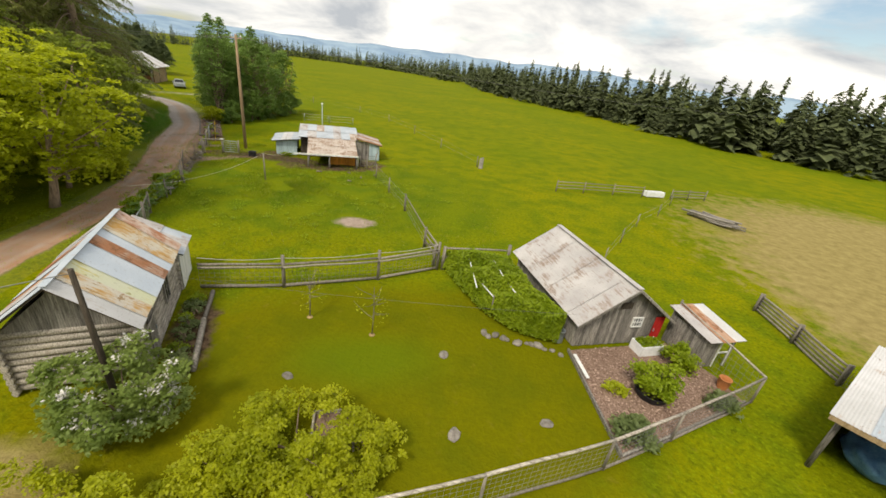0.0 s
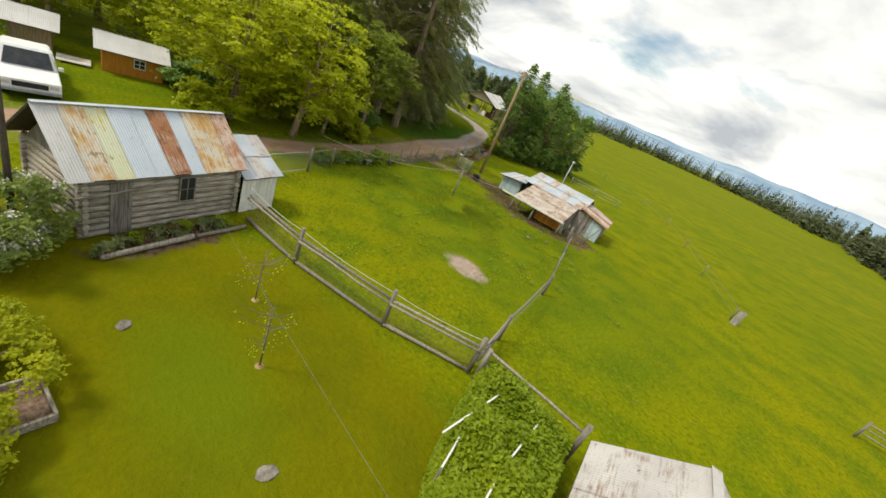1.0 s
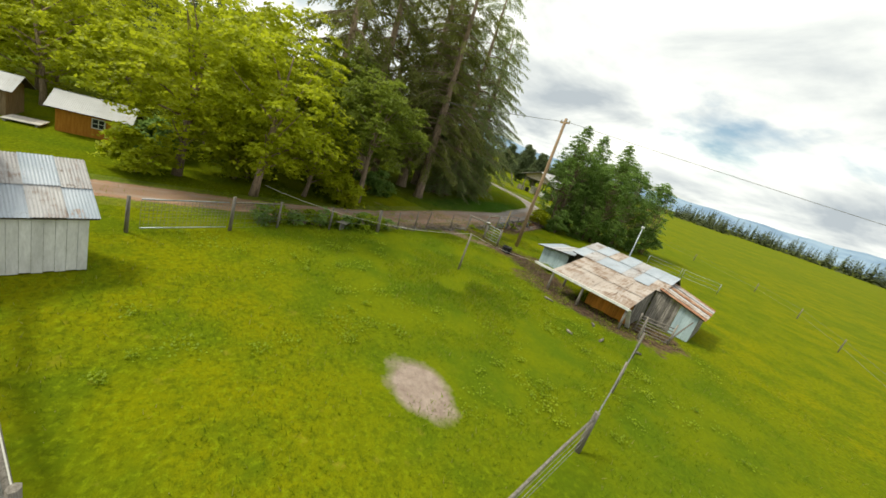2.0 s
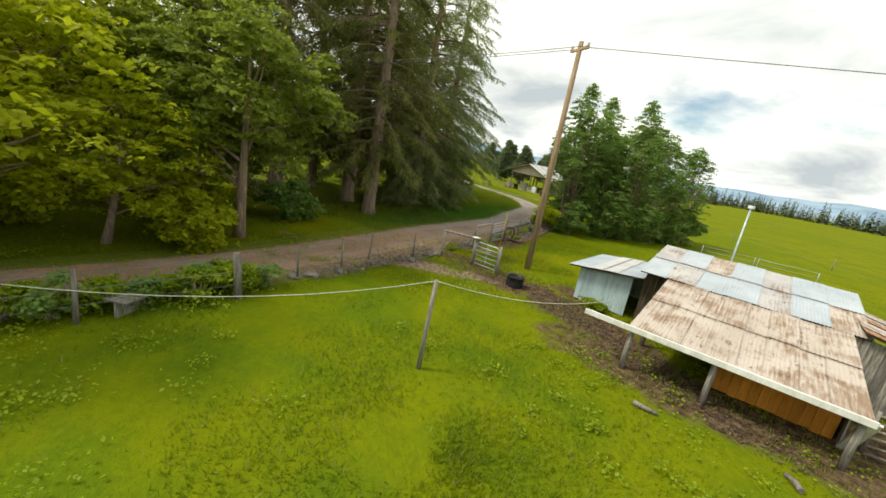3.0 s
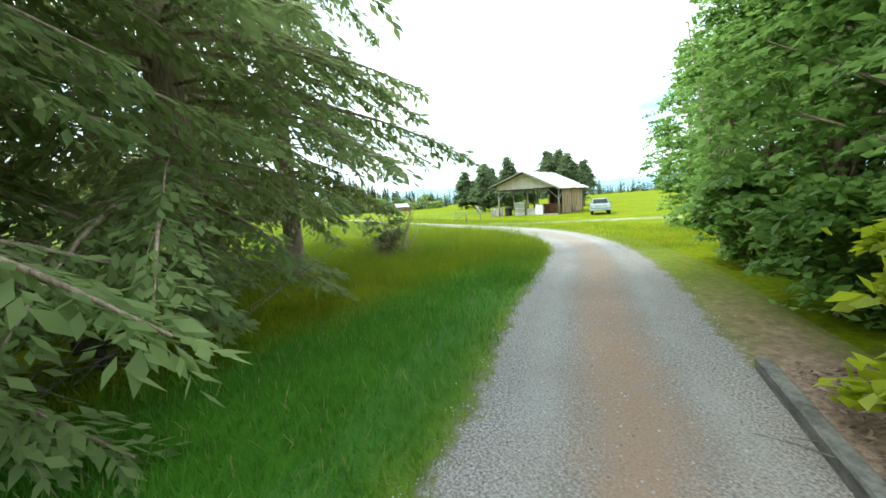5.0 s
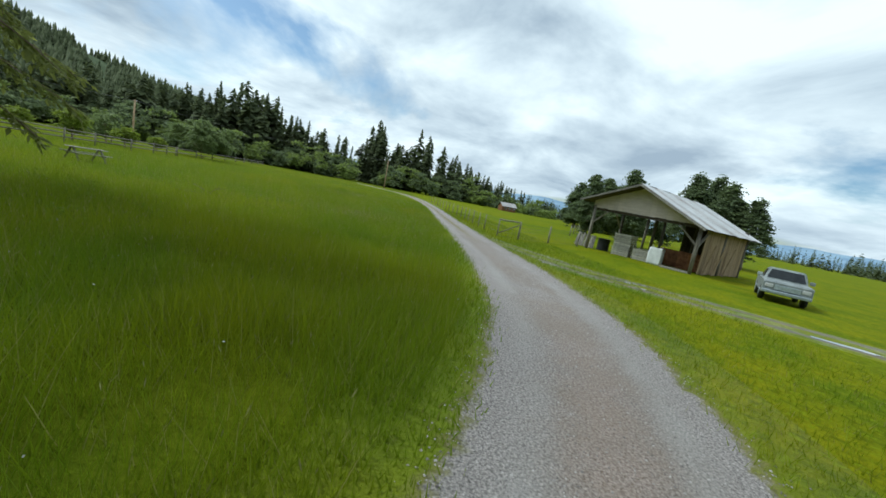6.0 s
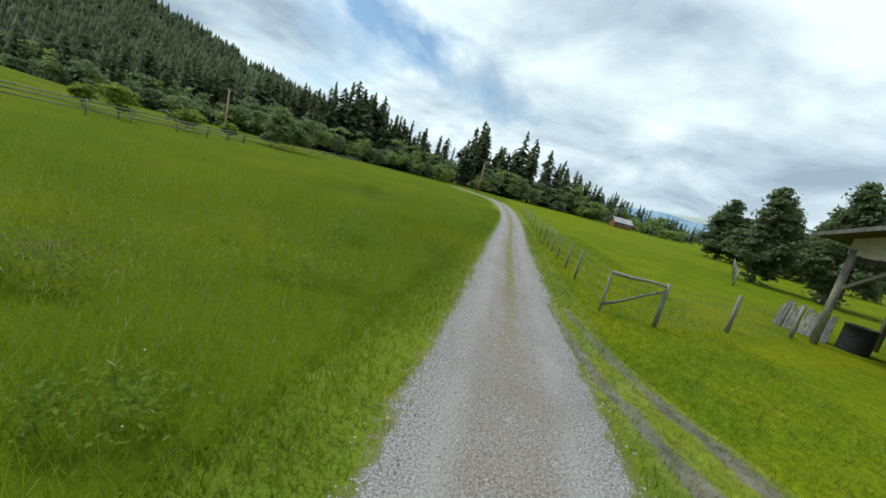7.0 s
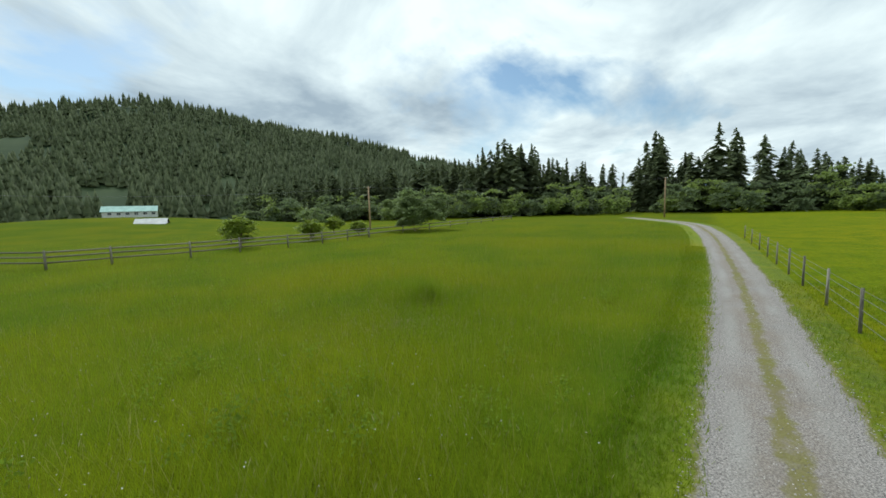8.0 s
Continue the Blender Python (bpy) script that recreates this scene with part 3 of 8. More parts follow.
def smooth_line(points, step=0.6):
    """Catmull-Rom through rows of numbers."""
    rows = [np.array(p, float) for p in points]
    out = []
    for i in range(len(rows) - 1):
        a, b, c, d = rows[max(i - 1, 0)], rows[i], rows[i + 1], rows[min(i + 2, len(rows) - 1)]
        n = max(2, int(np.linalg.norm((c - b)[:2]) / step))
        for k in range(n):
            t = k / n
            out.append(0.5 * (2 * b + (c - a) * t + (2 * a - 5 * b + 4 * c - d) * t * t + (3 * b - a - 3 * c + d) * t ** 3))
    out.append(rows[-1])
    return np.array(out)


def ribbon(name, line, margin, material, lift, crown, label, category, kind="structure"):
    """A strip along a line whose UV runs 0 to 1 across it and 0 to 1 along it."""
    n = len(line)
    d = np.gradient(line[:, :2], axis=0)
    d /= np.linalg.norm(d, axis=1, keepdims=True)
    side = np.stack([d[:, 1], -d[:, 0]], 1)
    cols = 13
    vs, uv = [], []
    for i in range(n):
        for j in range(cols):
            u = j / (cols - 1)
            w = (u - 0.5) * 2 * (line[i, 2] * margin)
            p = line[i, :2] + side[i] * w
            vs.append((p[0], p[1], lift + crown * (1 - (2 * u - 1) ** 2) if 0 < j < cols - 1 else -0.02))
            uv.append((u, i / (n - 1)))
    fs = [(i * cols + j, i * cols + j + 1, (i + 1) * cols + j + 1, (i + 1) * cols + j) for i in range(n - 1) for j in range(cols - 1)]
    ob = quick(name, vs, fs, material)
    layer = ob.data.uv_layers.new(name="UVMap")
    layer.data.foreach_set("uv", np.array(uv, np.float32)[np.array(fs).ravel()].ravel())
    return tagged(ob, label, category, kind=kind)


ROAD_LINE = smooth_line(ROAD)
ribbon("road", ROAD_LINE, 2.0, M_ROAD, 0.006, 0.025, "gravel farm drive with wheel tracks and a grassy crown", "road")


def puddle(x, y, rx, ry, turn):
    rng = random.Random(int(x * 10))
    bm = bmesh.new()
    vs = []
    for k in range(22):
        a = 2 * math.pi * k / 22
        r = 1 + rng.uniform(-0.25, 0.2)
        vs.append(bm.verts.new((rx * r * math.cos(a), ry * r * math.sin(a), 0)))
    bm.faces.new(vs)
    ob = part("puddle", bm, M_WATER)
    ob.matrix_basis = pose(x, y, 0.034, 0, 0, turn)
    tagged(ob, "shallow muddy puddle reflecting the sky", "puddle", group="puddles on the track", kind="structure")


TRACK_LINE = smooth_line([(-66.0, 61.0, 0.4), (-62.6, 61.55, 0.6), (-60.2, 62.4, 0.85), (-57.7, 63.2, 1.15), (-56.2, 64.3, 1.2), (-54.9, 65.6, 1.2), (-53.4, 67.2, 1.2), (-49.0, 70.8, 1.2), (-42.0, 76.0, 1.2)])
ribbon("farm_track", TRACK_LINE, 1.2, M_TRACK, 0.022, 0.006, "rutted earth track with puddles leading past the barn", "track")
for px, py, rx, ry, tn in ((-57.5, 62.25, 0.42, 0.15, 64), (-56.15, 64.5, 0.95, 0.2, 68), (-55.7, 65.6, 0.36, 0.11, 45), (-55.0, 64.95, 0.36, 0.11, 45), (-51.2, 68.4, 0.8, 0.2, 40)):
    puddle(px, py, rx, ry, tn)


def hill():
    """The wooded hill beyond the field; azimuth is turned left from north."""
    az = [96, 105, 115, 124.4, 131.4, 139, 146.7, 155.6, 161.6, 168.9, 174.8, 184, 200, 220, 245]
    el = [0.6, 2.4, 4.6, 6.5, 8.1, 10.1, 11.8, 13.0, 13.0, 11.6, 10.0, 9.0, 8.0, 5.0, 0.5]
    cx, cy = -69.0, 59.0
    na, nr = 90, 26
    vs = []

    def top(a, r):
        e = np.interp(a, az, el)
        far = 640.0
        h = math.tan(radians(e)) * far
        s = max(0.0, min(1.0, (r - 250) / (far - 250)))
        s = s ** 1.25
        if r > far:
            s = max(0.0, 1 - ((r - far) / 420) ** 2)
        bump = 9 * noise.noise(Vector((a * 0.09, r * 0.012, 0))) + 4 * noise.noise(Vector((a * 0.25, r * 0.03, 5)))
        return h * s + bump * s - 0.4

    for i in range(na + 1):
        a = 96 + (245 - 96) * i / na
        for j in range(nr + 1):
            r = 240 + (1060 - 240) * j / nr
            vs.append((cx - r * math.sin(radians(a)), cy + r * math.cos(radians(a)), top(a, r)))
    fs = [(i * (nr + 1) + j, (i + 1) * (nr + 1) + j, (i + 1) * (nr + 1) + j + 1, i * (nr + 1) + j + 1) for i in range(na) for j in range(nr)]
    m = Mat("hill_floor")
    c = m.mix(m.span(m.noise(0.02, 5, 0.6), 0.4, 0.6), (0.022, 0.042, 0.014), (0.045, 0.068, 0.022))
    ob = quick("hill", vs, fs, m.done(c, 0.95), smooth=True)
    tagged(ob, "dark wooded hill rising beyond the fields", "hill", kind="structure")
    return top, cx, cy


HILL_TOP, HX, HY = hill()


def mountains():
    rng = random.Random(5)
    # Distance haze is mixed into the base colours as pale blue.
    m = Mat("haze_tinted_mountain")
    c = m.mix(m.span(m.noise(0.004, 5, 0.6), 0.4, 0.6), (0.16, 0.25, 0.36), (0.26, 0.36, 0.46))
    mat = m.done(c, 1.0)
    vs, n = [], 150
    for k in range(n + 1):
        a = radians(-75 + 210 * k / n)
        e = 1.25 + 0.55 * noise.noise(Vector((k * 0.11, 0.3, 0))) + 0.25 * noise.noise(Vector((k * 0.37, 2, 0)))
        e *= 1.5 if k > 30 else 1.05
        for j, (r, s) in enumerate(((3300, -0.02), (3650, 0.62), (4000, 1.0), (4400, 0.3))):
            vs.append((-30 - r * math.sin(a), 42 + r * math.cos(a), r * math.tan(radians(max(e, 0.3))) * s))
    fs = [(4 * k + j, 4 * k + 4 + j, 4 * k + 5 + j, 4 * k + 1 + j) for k in range(n) for j in range(3)]
    tagged(quick("mountain_range", vs, fs, mat, smooth=True), "mountain range on the horizon, tinted blue for haze", "mountains", kind="backdrop")


mountains()

# ---------------------------------------------------------------- trees


def far_conifers(name, spots, label, boughs=110, material=None):
    """Rows of x, y, z, height, radius, as one mesh of ragged trees built of drooping boughs."""
    rng = np.random.default_rng(len(spots))
    k = len(spots)
    sp = np.repeat(np.array(spots), boughs, 0)
    n = len(sp)
    blunt = np.repeat(rng.uniform(0.4, 0.75, k), boughs)
    phase, waves = np.repeat(rng.uniform(0, 6.28, k), boughs), np.repeat(rng.uniform(5, 13, k), boughs)
    lean = np.repeat(rng.normal(0, 0.025, (k, 2)), boughs, 0)
    t = np.tile(0.03 + 0.97 * (np.arange(boughs) + 0.5) / boughs, k)
    h, r = sp[:, 3], sp[:, 4]
    a = rng.uniform(0, 2 * np.pi, n)
    out = r * ((1 - t) ** blunt + 0.03) * (1 + 0.28 * np.sin(waves * t + phase)) * rng.uniform(0.4, 1.2, n)
    d = np.stack([np.cos(a), np.sin(a), np.zeros(n)], 1)
    side = np.stack([-np.sin(a), np.cos(a), np.zeros(n)], 1)
    base = sp[:, :3] + np.stack([lean[:, 0] * h * t, lean[:, 1] * h * t, h * t], 1)
    tip = base + d * out[:, None] - np.stack([0 * t, 0 * t, out * rng.uniform(-0.1, 0.5, n)], 1)
    w = (out * rng.uniform(0.2, 0.4, n) + 0.010 * h)[:, None]
    mid = base * 0.45 + tip * 0.55 + np.array([0, 0, 1]) * w * 0.3
    top = base + np.stack([0 * t, 0 * t, 0.05 * h * (1 - 0.6 * t)], 1)
    v = np.stack([top, mid + side * w, tip, mid - side * w], 1).reshape(-1, 3)
    return tagged(quick(name, v, np.arange(4 * n).reshape(n, 4), material or M_NEEDLEFAR), label, "trees", kind="stuff")


def tiered_conifers(name, spots, label):
    """Rows of x, y, z, height, radius, as one mesh of far-off trees in ragged tiers."""
    rng = np.random.default_rng(len(spots) + 2)
    sp = np.array(spots)
    k, sides = len(sp), 6
    vs, fs, base = [], [], 0
    a = np.arange(sides) * 2 * np.pi / sides
    for low, high, wide in ((0.08, 0.55, 1.0), (0.32, 0.80, 0.72), (0.58, 1.0, 0.44)):
        rad = sp[:, 4:5] * wide * rng.uniform(0.55, 1.25, (k, sides))
        turn = a + rng.uniform(0, 6.28, (k, 1))
        z = sp[:, 2:3] + sp[:, 3:4] * (low + rng.uniform(-0.06, 0.06, (k, sides)))
        ring = np.stack([sp[:, 0:1] + rad * np.cos(turn), sp[:, 1:2] + rad * np.sin(turn), z], 2)
        tip = np.stack([sp[:, 0], sp[:, 1], sp[:, 2] + sp[:, 3] * high], 1)[:, None, :]
        vs.append(np.concatenate([ring, tip], 1).reshape(-1, 3))
        first = base + np.arange(k)[:, None] * (sides + 1)
        i = np.arange(sides)[None, :]
        fs.append(np.stack([first + i, first + (i + 1) % sides, first + sides + 0 * i], 2).reshape(-1, 3))
        base += k * (sides + 1)
    return tagged(quick(name, np.concatenate(vs), np.concatenate(fs), M_NEEDLEFAR), label, "trees", kind="stuff")


def far_broadleaf(name, spots, label, leaves=420, size=0.75, material=None):
    """Rows of x, y, z, height, radius, as one mesh of rounded leafy crowns made of clumps."""
    rng = np.random.default_rng(len(spots) + 5)
    pts = []
    for x, y, z, h, r in spots:
        p, _ = leaf_cloud(rng, (x, y, z + h * 0.55), (r, r, h * 0.45), 16, leaves, size)
        pts.append(p)
    v, f = cards(rng, np.concatenate(pts), size, 0.6, 1.3)
    return tagged(quick(name, v, f, material or M_LEAFMID), label, "trees", kind="stuff")


def belt(points, depth, gap, h, seed):
    """Trees scattered along a line of x, y."""
    rng = np.random.default_rng(seed)
    line = smooth_line(points, gap)
    out = []
    d = np.gradient(line, axis=0)
    d /= np.linalg.norm(d, axis=1, keepdims=True)
    for p, t in zip(line, d):
        for row in range(3):
            q = p + np.array([-t[1], t[0]]) * (row * depth / 3 + rng.uniform(0, depth / 3)) + t * rng.uniform(-gap, gap)
            hh = h * rng.uniform(0.4, 1.1) * rng.uniform(0.8, 1.05)
            out.append((q[0], q[1], 0, hh, hh * rng.uniform(0.16, 0.30)))
    return out


far_conifers("forest_edge", belt([(190, 60), (170, 78), (126, 117), (98, 134), (84, 160)], 46, 1.5, 15, 1) + belt([(104, 128), (84, 158), (72, 188), (50, 220), (28, 256), (5, 330), (-18, 440)], 42, 2.0, 18, 4),
             "dark conifer forest along the edge of the field", 120)
far_conifers("distant_forest", belt([(-18, 440), (-90, 560), (-190, 640), (-330, 640), (-420, 560)], 70, 2.6, 22, 2),
             "distant dark conifer belt beyond the meadow", 45)


far_conifers("pasture_edge_forest", belt([(-330, 96), (-372, 190), (-350, 320), (-262, 440)], 60, 2.2, 16, 6),
             "distant dark trees beyond the pasture", 50)


def hill_trees():
    rng = np.random.default_rng(8)
    out = []
    while len(out) < 12500:
        a, r = rng.uniform(98, 225), 255 + 480 * rng.random() ** 0.8
        z = HILL_TOP(a, r)
        if z < 0.5 or noise.noise(Vector((a * 0.16, r * 0.014, 3))) > 0.46:
            continue
        h = rng.uniform(8, 17)
        out.append((HX - r * math.sin(radians(a)), HY + r * math.cos(radians(a)), z - 0.5, h, h * rng.uniform(0.19, 0.30)))
    return out


tiered_conifers("hillside_forest", hill_trees(), "dense dark conifers covering the hillside")
# the tree belt at the end of the field: azimuth, top elevation and distance
tree_row = []
rngb = np.random.default_rng(21)
for a in np.arange(64, 152, 0.42):
    e = np.interp(a, [64, 70, 75, 79, 83, 87, 90, 94, 96, 101, 106, 112, 116, 119.7, 124, 132, 144, 152], [1.0, 1.8, 2.8, 3.4, 5.0, 7.0, 7.6, 4.8, 7.6, 4.6, 5.0, 7.4, 8.0, 7.0, 6.0, 5.6, 4.2, 3.2])
    for row in range(2):
        d = rngb.uniform(165, 205) + 18 * row
        h = (math.tan(radians(e * 1.15 * rngb.uniform(0.6, 1.05))) * d + 3.8)
        if rngb.random() < (0.45 if a < 104 else 0.7):
            tree_row.append((HX - d * math.sin(radians(a)), HY + d * math.cos(radians(a)), 0, h, h * rngb.uniform(0.15, 0.29)))
far_conifers("field_end_conifers", tree_row, "tall dark conifers at the far end of the field", 190)
row_b = []
for a in np.arange(66, 152, 0.42):
    d, h = rngb.uniform(150, 195), rngb.uniform(3.5, 14.0) * (1.0 if a > 80 else 0.55)
    if not 96 < a < 100:
        row_b.append((HX - d * math.sin(radians(a)), HY + d * math.cos(radians(a)), 0, h, h * rngb.uniform(0.32, 0.5)))



def leaf_cloud(rng, centre, radii, clumps, leaves, size, low=0.0, taper=0.0):
    """Leaves in flat sprays on overlapping clumps inside an oval, narrowing upwards by taper."""
    d = rng.normal(size=(clumps, 3))
    d /= np.linalg.norm(d, axis=1, keepdims=True)
    d *= rng.uniform(0.25, 1.0, (clumps, 1)) ** 0.55
    d[:, :2] *= (1 - taper * np.clip(d[:, 2:3] + 0.4, 0, 1.4) / 1.4)
    radii = np.asarray(radii, float)
    mid = np.asarray(centre) + d * radii
    sprays = max(clumps, leaves // 20)
    pick = rng.integers(0, clumps, sprays)
    out = rng.normal(size=(sprays, 3)) + 0.7 * d[pick] + np.array([0, 0, 0.35])
    out /= np.linalg.norm(out, axis=1, keepdims=True)
    at = mid[pick] + out * radii * rng.uniform(0.10, 0.24, (clumps, 1))[pick] * rng.uniform(0.75, 1.1, (sprays, 1))
    which = rng.integers(0, sprays, leaves)
    flat = rng.normal(size=(leaves, 3)) * np.array([1.0, 1.0, 0.22]) * size * rng.uniform(0.9, 1.9, (sprays, 1))[which]
    flat[:, 2] -= 0.35 * (flat[:, 0] * out[which, 0] + flat[:, 1] * out[which, 1])
    pts = at[which] + flat
    pts[:, 2] = np.maximum(pts[:, 2], low)
    return pts, mid


far_broadleaf("field_end_broadleaves", row_b[::2], "green broad-leaved trees at the far end of the field", material=M_LEAFFAR)
far_broadleaf("field_end_dark_trees", row_b[1::2], "dull dark green trees at the far end of the field", material=M_FIRDENSE)
far_broadleaf("forest_edge_understorey", belt([(190, 58), (168, 76), (124, 115), (97, 132), (83, 158), (70, 188)], 10, 2.6, 9.5, 14), "dull green young trees crowding the forest edge", 260, 0.8, M_FIRDENSE)


def broadleaf(seed, h, r, base, leaves, size, material, m, label, group="", stems=1, category="tree", taper=0.0):
    """A broad-leaved tree: tapered trunk, forking limbs and a ragged crown of leaves."""
    rng, rnd = np.random.default_rng(seed), random.Random(seed)
    ob = thing("tree", label, category, m, group)
    pts, mid = leaf_cloud(rng, (0, 0, (h + base) / 2), (r, r, (h - base) / 2), 110, leaves, size, 0.15, taper)
    bm = bmesh.new()
    for s in range(stems):
        dx, dy = (rnd.uniform(-0.4, 0.4), rnd.uniform(-0.4, 0.4)) if stems > 1 else (0, 0)
        topx, topy = rnd.uniform(-0.2, 0.2) * r + dx * 2, rnd.uniform(-0.2, 0.2) * r + dy * 2
        tr = (0.016 * h + 0.04) / (1.0 if stems < 3 else 2.0)
        line = [(dx + (topx - dx) * t + 0.08 * math.sin(5 * t + s), dy + (topy - dy) * t, h * 0.86 * t - 0.1) for t in (0, 0.15, 0.35, 0.6, 0.85, 1)]
        tube(bm, line, [tr * 1.35, tr, tr * 0.85, tr * 0.55, tr * 0.28, 0.02], 8)
        for k in range(12):
            c = Vector(mid[rnd.randrange(len(mid))])
            t = min(0.85, max(0.2, (c.z * rnd.uniform(0.45, 0.8)) / (h * 0.86)))
            p = Vector((dx + (topx - dx) * t, dy + (topy - dy) * t, h * 0.86 * t - 0.1))
            q = p.lerp(c, 0.5) + Vector((0, 0, rnd.uniform(-0.1, 0.35)))
            tube(bm, bezier(p, q, c, 4), [tr * 0.42, tr * 0.32, tr * 0.22, tr * 0.14, 0.012], 5, cap=False)
    part("trunk", bm, M_BARK, ob)
    v, f = cards(rng, pts, size)
    quick("crown", v, f, material, ob)
    return ob


def conifer(seed, h, r, base, material, m, label, droop=0.55, step=0.36, spray=0.42, group="", bare=0.0, thin=0.020, slim=0.16, dead=0):
    """A spruce or fir: straight trunk, whorls of drooping boughs hung with sprays of needles."""
    rng, rnd = np.random.default_rng(seed), random.Random(seed)
    ob = thing("conifer", label, "conifer", m, group)
    bm = bmesh.new()
    tr = 0.018 * h + 0.04
    tube(bm, [(0, 0, -0.1), (0, 0, 0.5), (0.05, 0, h * 0.3), (0, 0.04, h * 0.65), (0, 0, h)], [tr * 1.3, tr, tr * 0.8, tr * 0.45, 0.02], 9)
    part("trunk", bm, M_BARK, ob)
    bm = bmesh.new()
    cs, ax = [], []
    z = base
    while z < h - 0.3:
        f = (z - base) / (h - base)
        length = r * (1 - f) ** 0.5 * (0.72 + 0.28 * min(1, f * 6)) + 0.25
        for k in range(rnd.randint(4, 6)):
            a = rnd.uniform(0, 2 * math.pi)
            ln = length * rnd.uniform(0.55, 1.12)
            d = Vector((math.cos(a), math.sin(a), 0))
            lift = 0.22 * ln * (f - 0.25)
            zz = z + rnd.uniform(-0.3, 0.3)
            p0, p1, p2 = Vector((0, 0, zz)), d * ln * 0.55 + Vector((0, 0, zz + lift)), d * ln + Vector((0, 0, zz + lift - droop * ln * 0.45 * rnd.uniform(0.6, 1.2)))
            line = bezier(p0, p1, p2, 6)
            if z < h * 0.7:
                tube(bm, line, [0.012 + 0.010 * ln * (1 - i / 6) for i in range(7)], 4, cap=False)
            across = Vector((-d.y, d.x, 0))
            for k2 in range(dead if f < 0.35 else 0):
                t = rnd.uniform(0.15, 0.75)
                q = (1 - t) ** 2 * p0 + 2 * t * (1 - t) * p1 + t * t * p2
                way = d * rnd.uniform(0.4, 1.0) + across * rnd.uniform(-0.8, 0.8) + Vector((0, 0, rnd.uniform(-0.5, 0.25)))
                tube(bm, bezier(q, q + way * 0.5, q + way * rnd.uniform(0.8, 1.5) - Vector((0, 0, 0.25)), 3), [0.009, 0.007, 0.005, 0.002], 3, cap=False)
            twigs_on = max(3, int(ln * 0.16 / thin))
            for i in range(twigs_on):
                t = (i + rnd.random()) / twigs_on
                if t < 0.06 + bare:
                    continue
                q = (1 - t) ** 2 * p0 + 2 * t * (1 - t) * p1 + t * t * p2
                way = (d * rnd.uniform(0.35, 0.9) + across * rnd.uniform(-1.0, 1.0) - Vector((0, 0, rnd.uniform(0.1, 1.0) * droop))).normalized()
                reach = (0.30 + 0.20 * ln * (1.1 - t)) * rnd.uniform(0.6, 1.15)
                fin = way.cross(Vector((0, 0, 1))).normalized()
                for k2 in range(5):
                    u = (k2 + rnd.random()) / 5
                    cs.append(q + way * reach * u - Vector((0, 0, 0.3 * droop * reach * u * u)))
                    s2 = 1 if k2 % 2 else -1
                    ax.append((way * 0.9 + fin * s2 * rnd.uniform(0.2, 0.8) - Vector((0, 0, rnd.uniform(0.0, 0.45)))) * spray * rnd.uniform(0.55, 1.1) * (0.6 + 0.4 * (1 - f)))
        z += step * rnd.uniform(0.75, 1.25)
    tagged(part("bough", bm, M_BARK, ob), kind="stuff")
    cs, ax = np.array(cs), np.array(ax)
    side = np.cross(ax, 0.5 * rng.normal(size=ax.shape) + np.array([0, 0, 1.5]))
    side /= np.linalg.norm(side, axis=1, keepdims=True) + 1e-9
    w = np.linalg.norm(ax, axis=1, keepdims=True) * slim
    v = np.stack([cs, cs + ax * 0.45 + side * w, cs + ax, cs + ax * 0.45 - side * w], 1).reshape(-1, 3)
    quick("crown", v, np.arange(len(v)).reshape(-1, 4), material, ob)
    return ob


def stand(maker, spots):
    """The first spot gets the tree, the rest get copies: x, y, turn, scale across, scale up."""
    x, y, turn, s, u = spots[0]
    first = maker(pose(x, y, 0, 0, 0, turn) @ Matrix.Diagonal((s, s, u, 1)))
    for x, y, turn, s, u in spots[1:]:
        c = copy_thing(first, Matrix.Identity(4))
        c.matrix_basis = pose(x, y, 0, 0, 0, turn) @ Matrix.Diagonal((s, s, u, 1))


LIGHT = "leafy tree with fresh yellow-green foliage beside the drive"
stand(lambda m: broadleaf(1, 9.5, 4.2, 1.9, 14000, 0.135, M_LEAFLIGHT, m, LIGHT, "trees by the drive"),
      [(-17.6, 18.0, 0, 1.05, 1), (-24.2, 20.5, 80, 1.15, 1.15), (-37.0, 9.0, 200, 1.2, 1.1), (-40.0, -2.0, 20, 1.2, 1.2), (-27.2, 8.0, 120, 0.95, 0.9), (-33.0, 5.0, 260, 1.2, 1.1)])
stand(lambda m: broadleaf(2, 8.5, 3.9, 1.6, 13000, 0.135, M_LEAFLIGHT, m, LIGHT, "trees by the drive"),
      [(-16.9, 21.8, 0, 1.1, 1.05), (-31.0, 13.8, 130, 1.0, 0.95), (-25.0, 17.8, 250, 1.0, 1.0), (-28.5, 19.5, 40, 1.3, 1.3), (-38.0, 3.5, 10, 1.3, 1.2), (-19.3, 24.4, 90, 0.7, 0.6), (-29.0, 2.0, 60, 1.1, 1.0), (-27.0, 12.6, 170, 0.8, 0.75)])
stand(lambda m: broadleaf(3, 7.4, 2.8, 2.2, 19000, 0.095, M_LEAFMAPLE, m, "young broad-leaved tree with green leaves on a bare trunk"),
      [(-21.2, 28.0, 0, 1.2, 1.15), (-24.6, 25.6, 120, 1.25, 1.3)])
DARKFIR = "tall dark conifer with drooping boughs and a bare lower trunk"
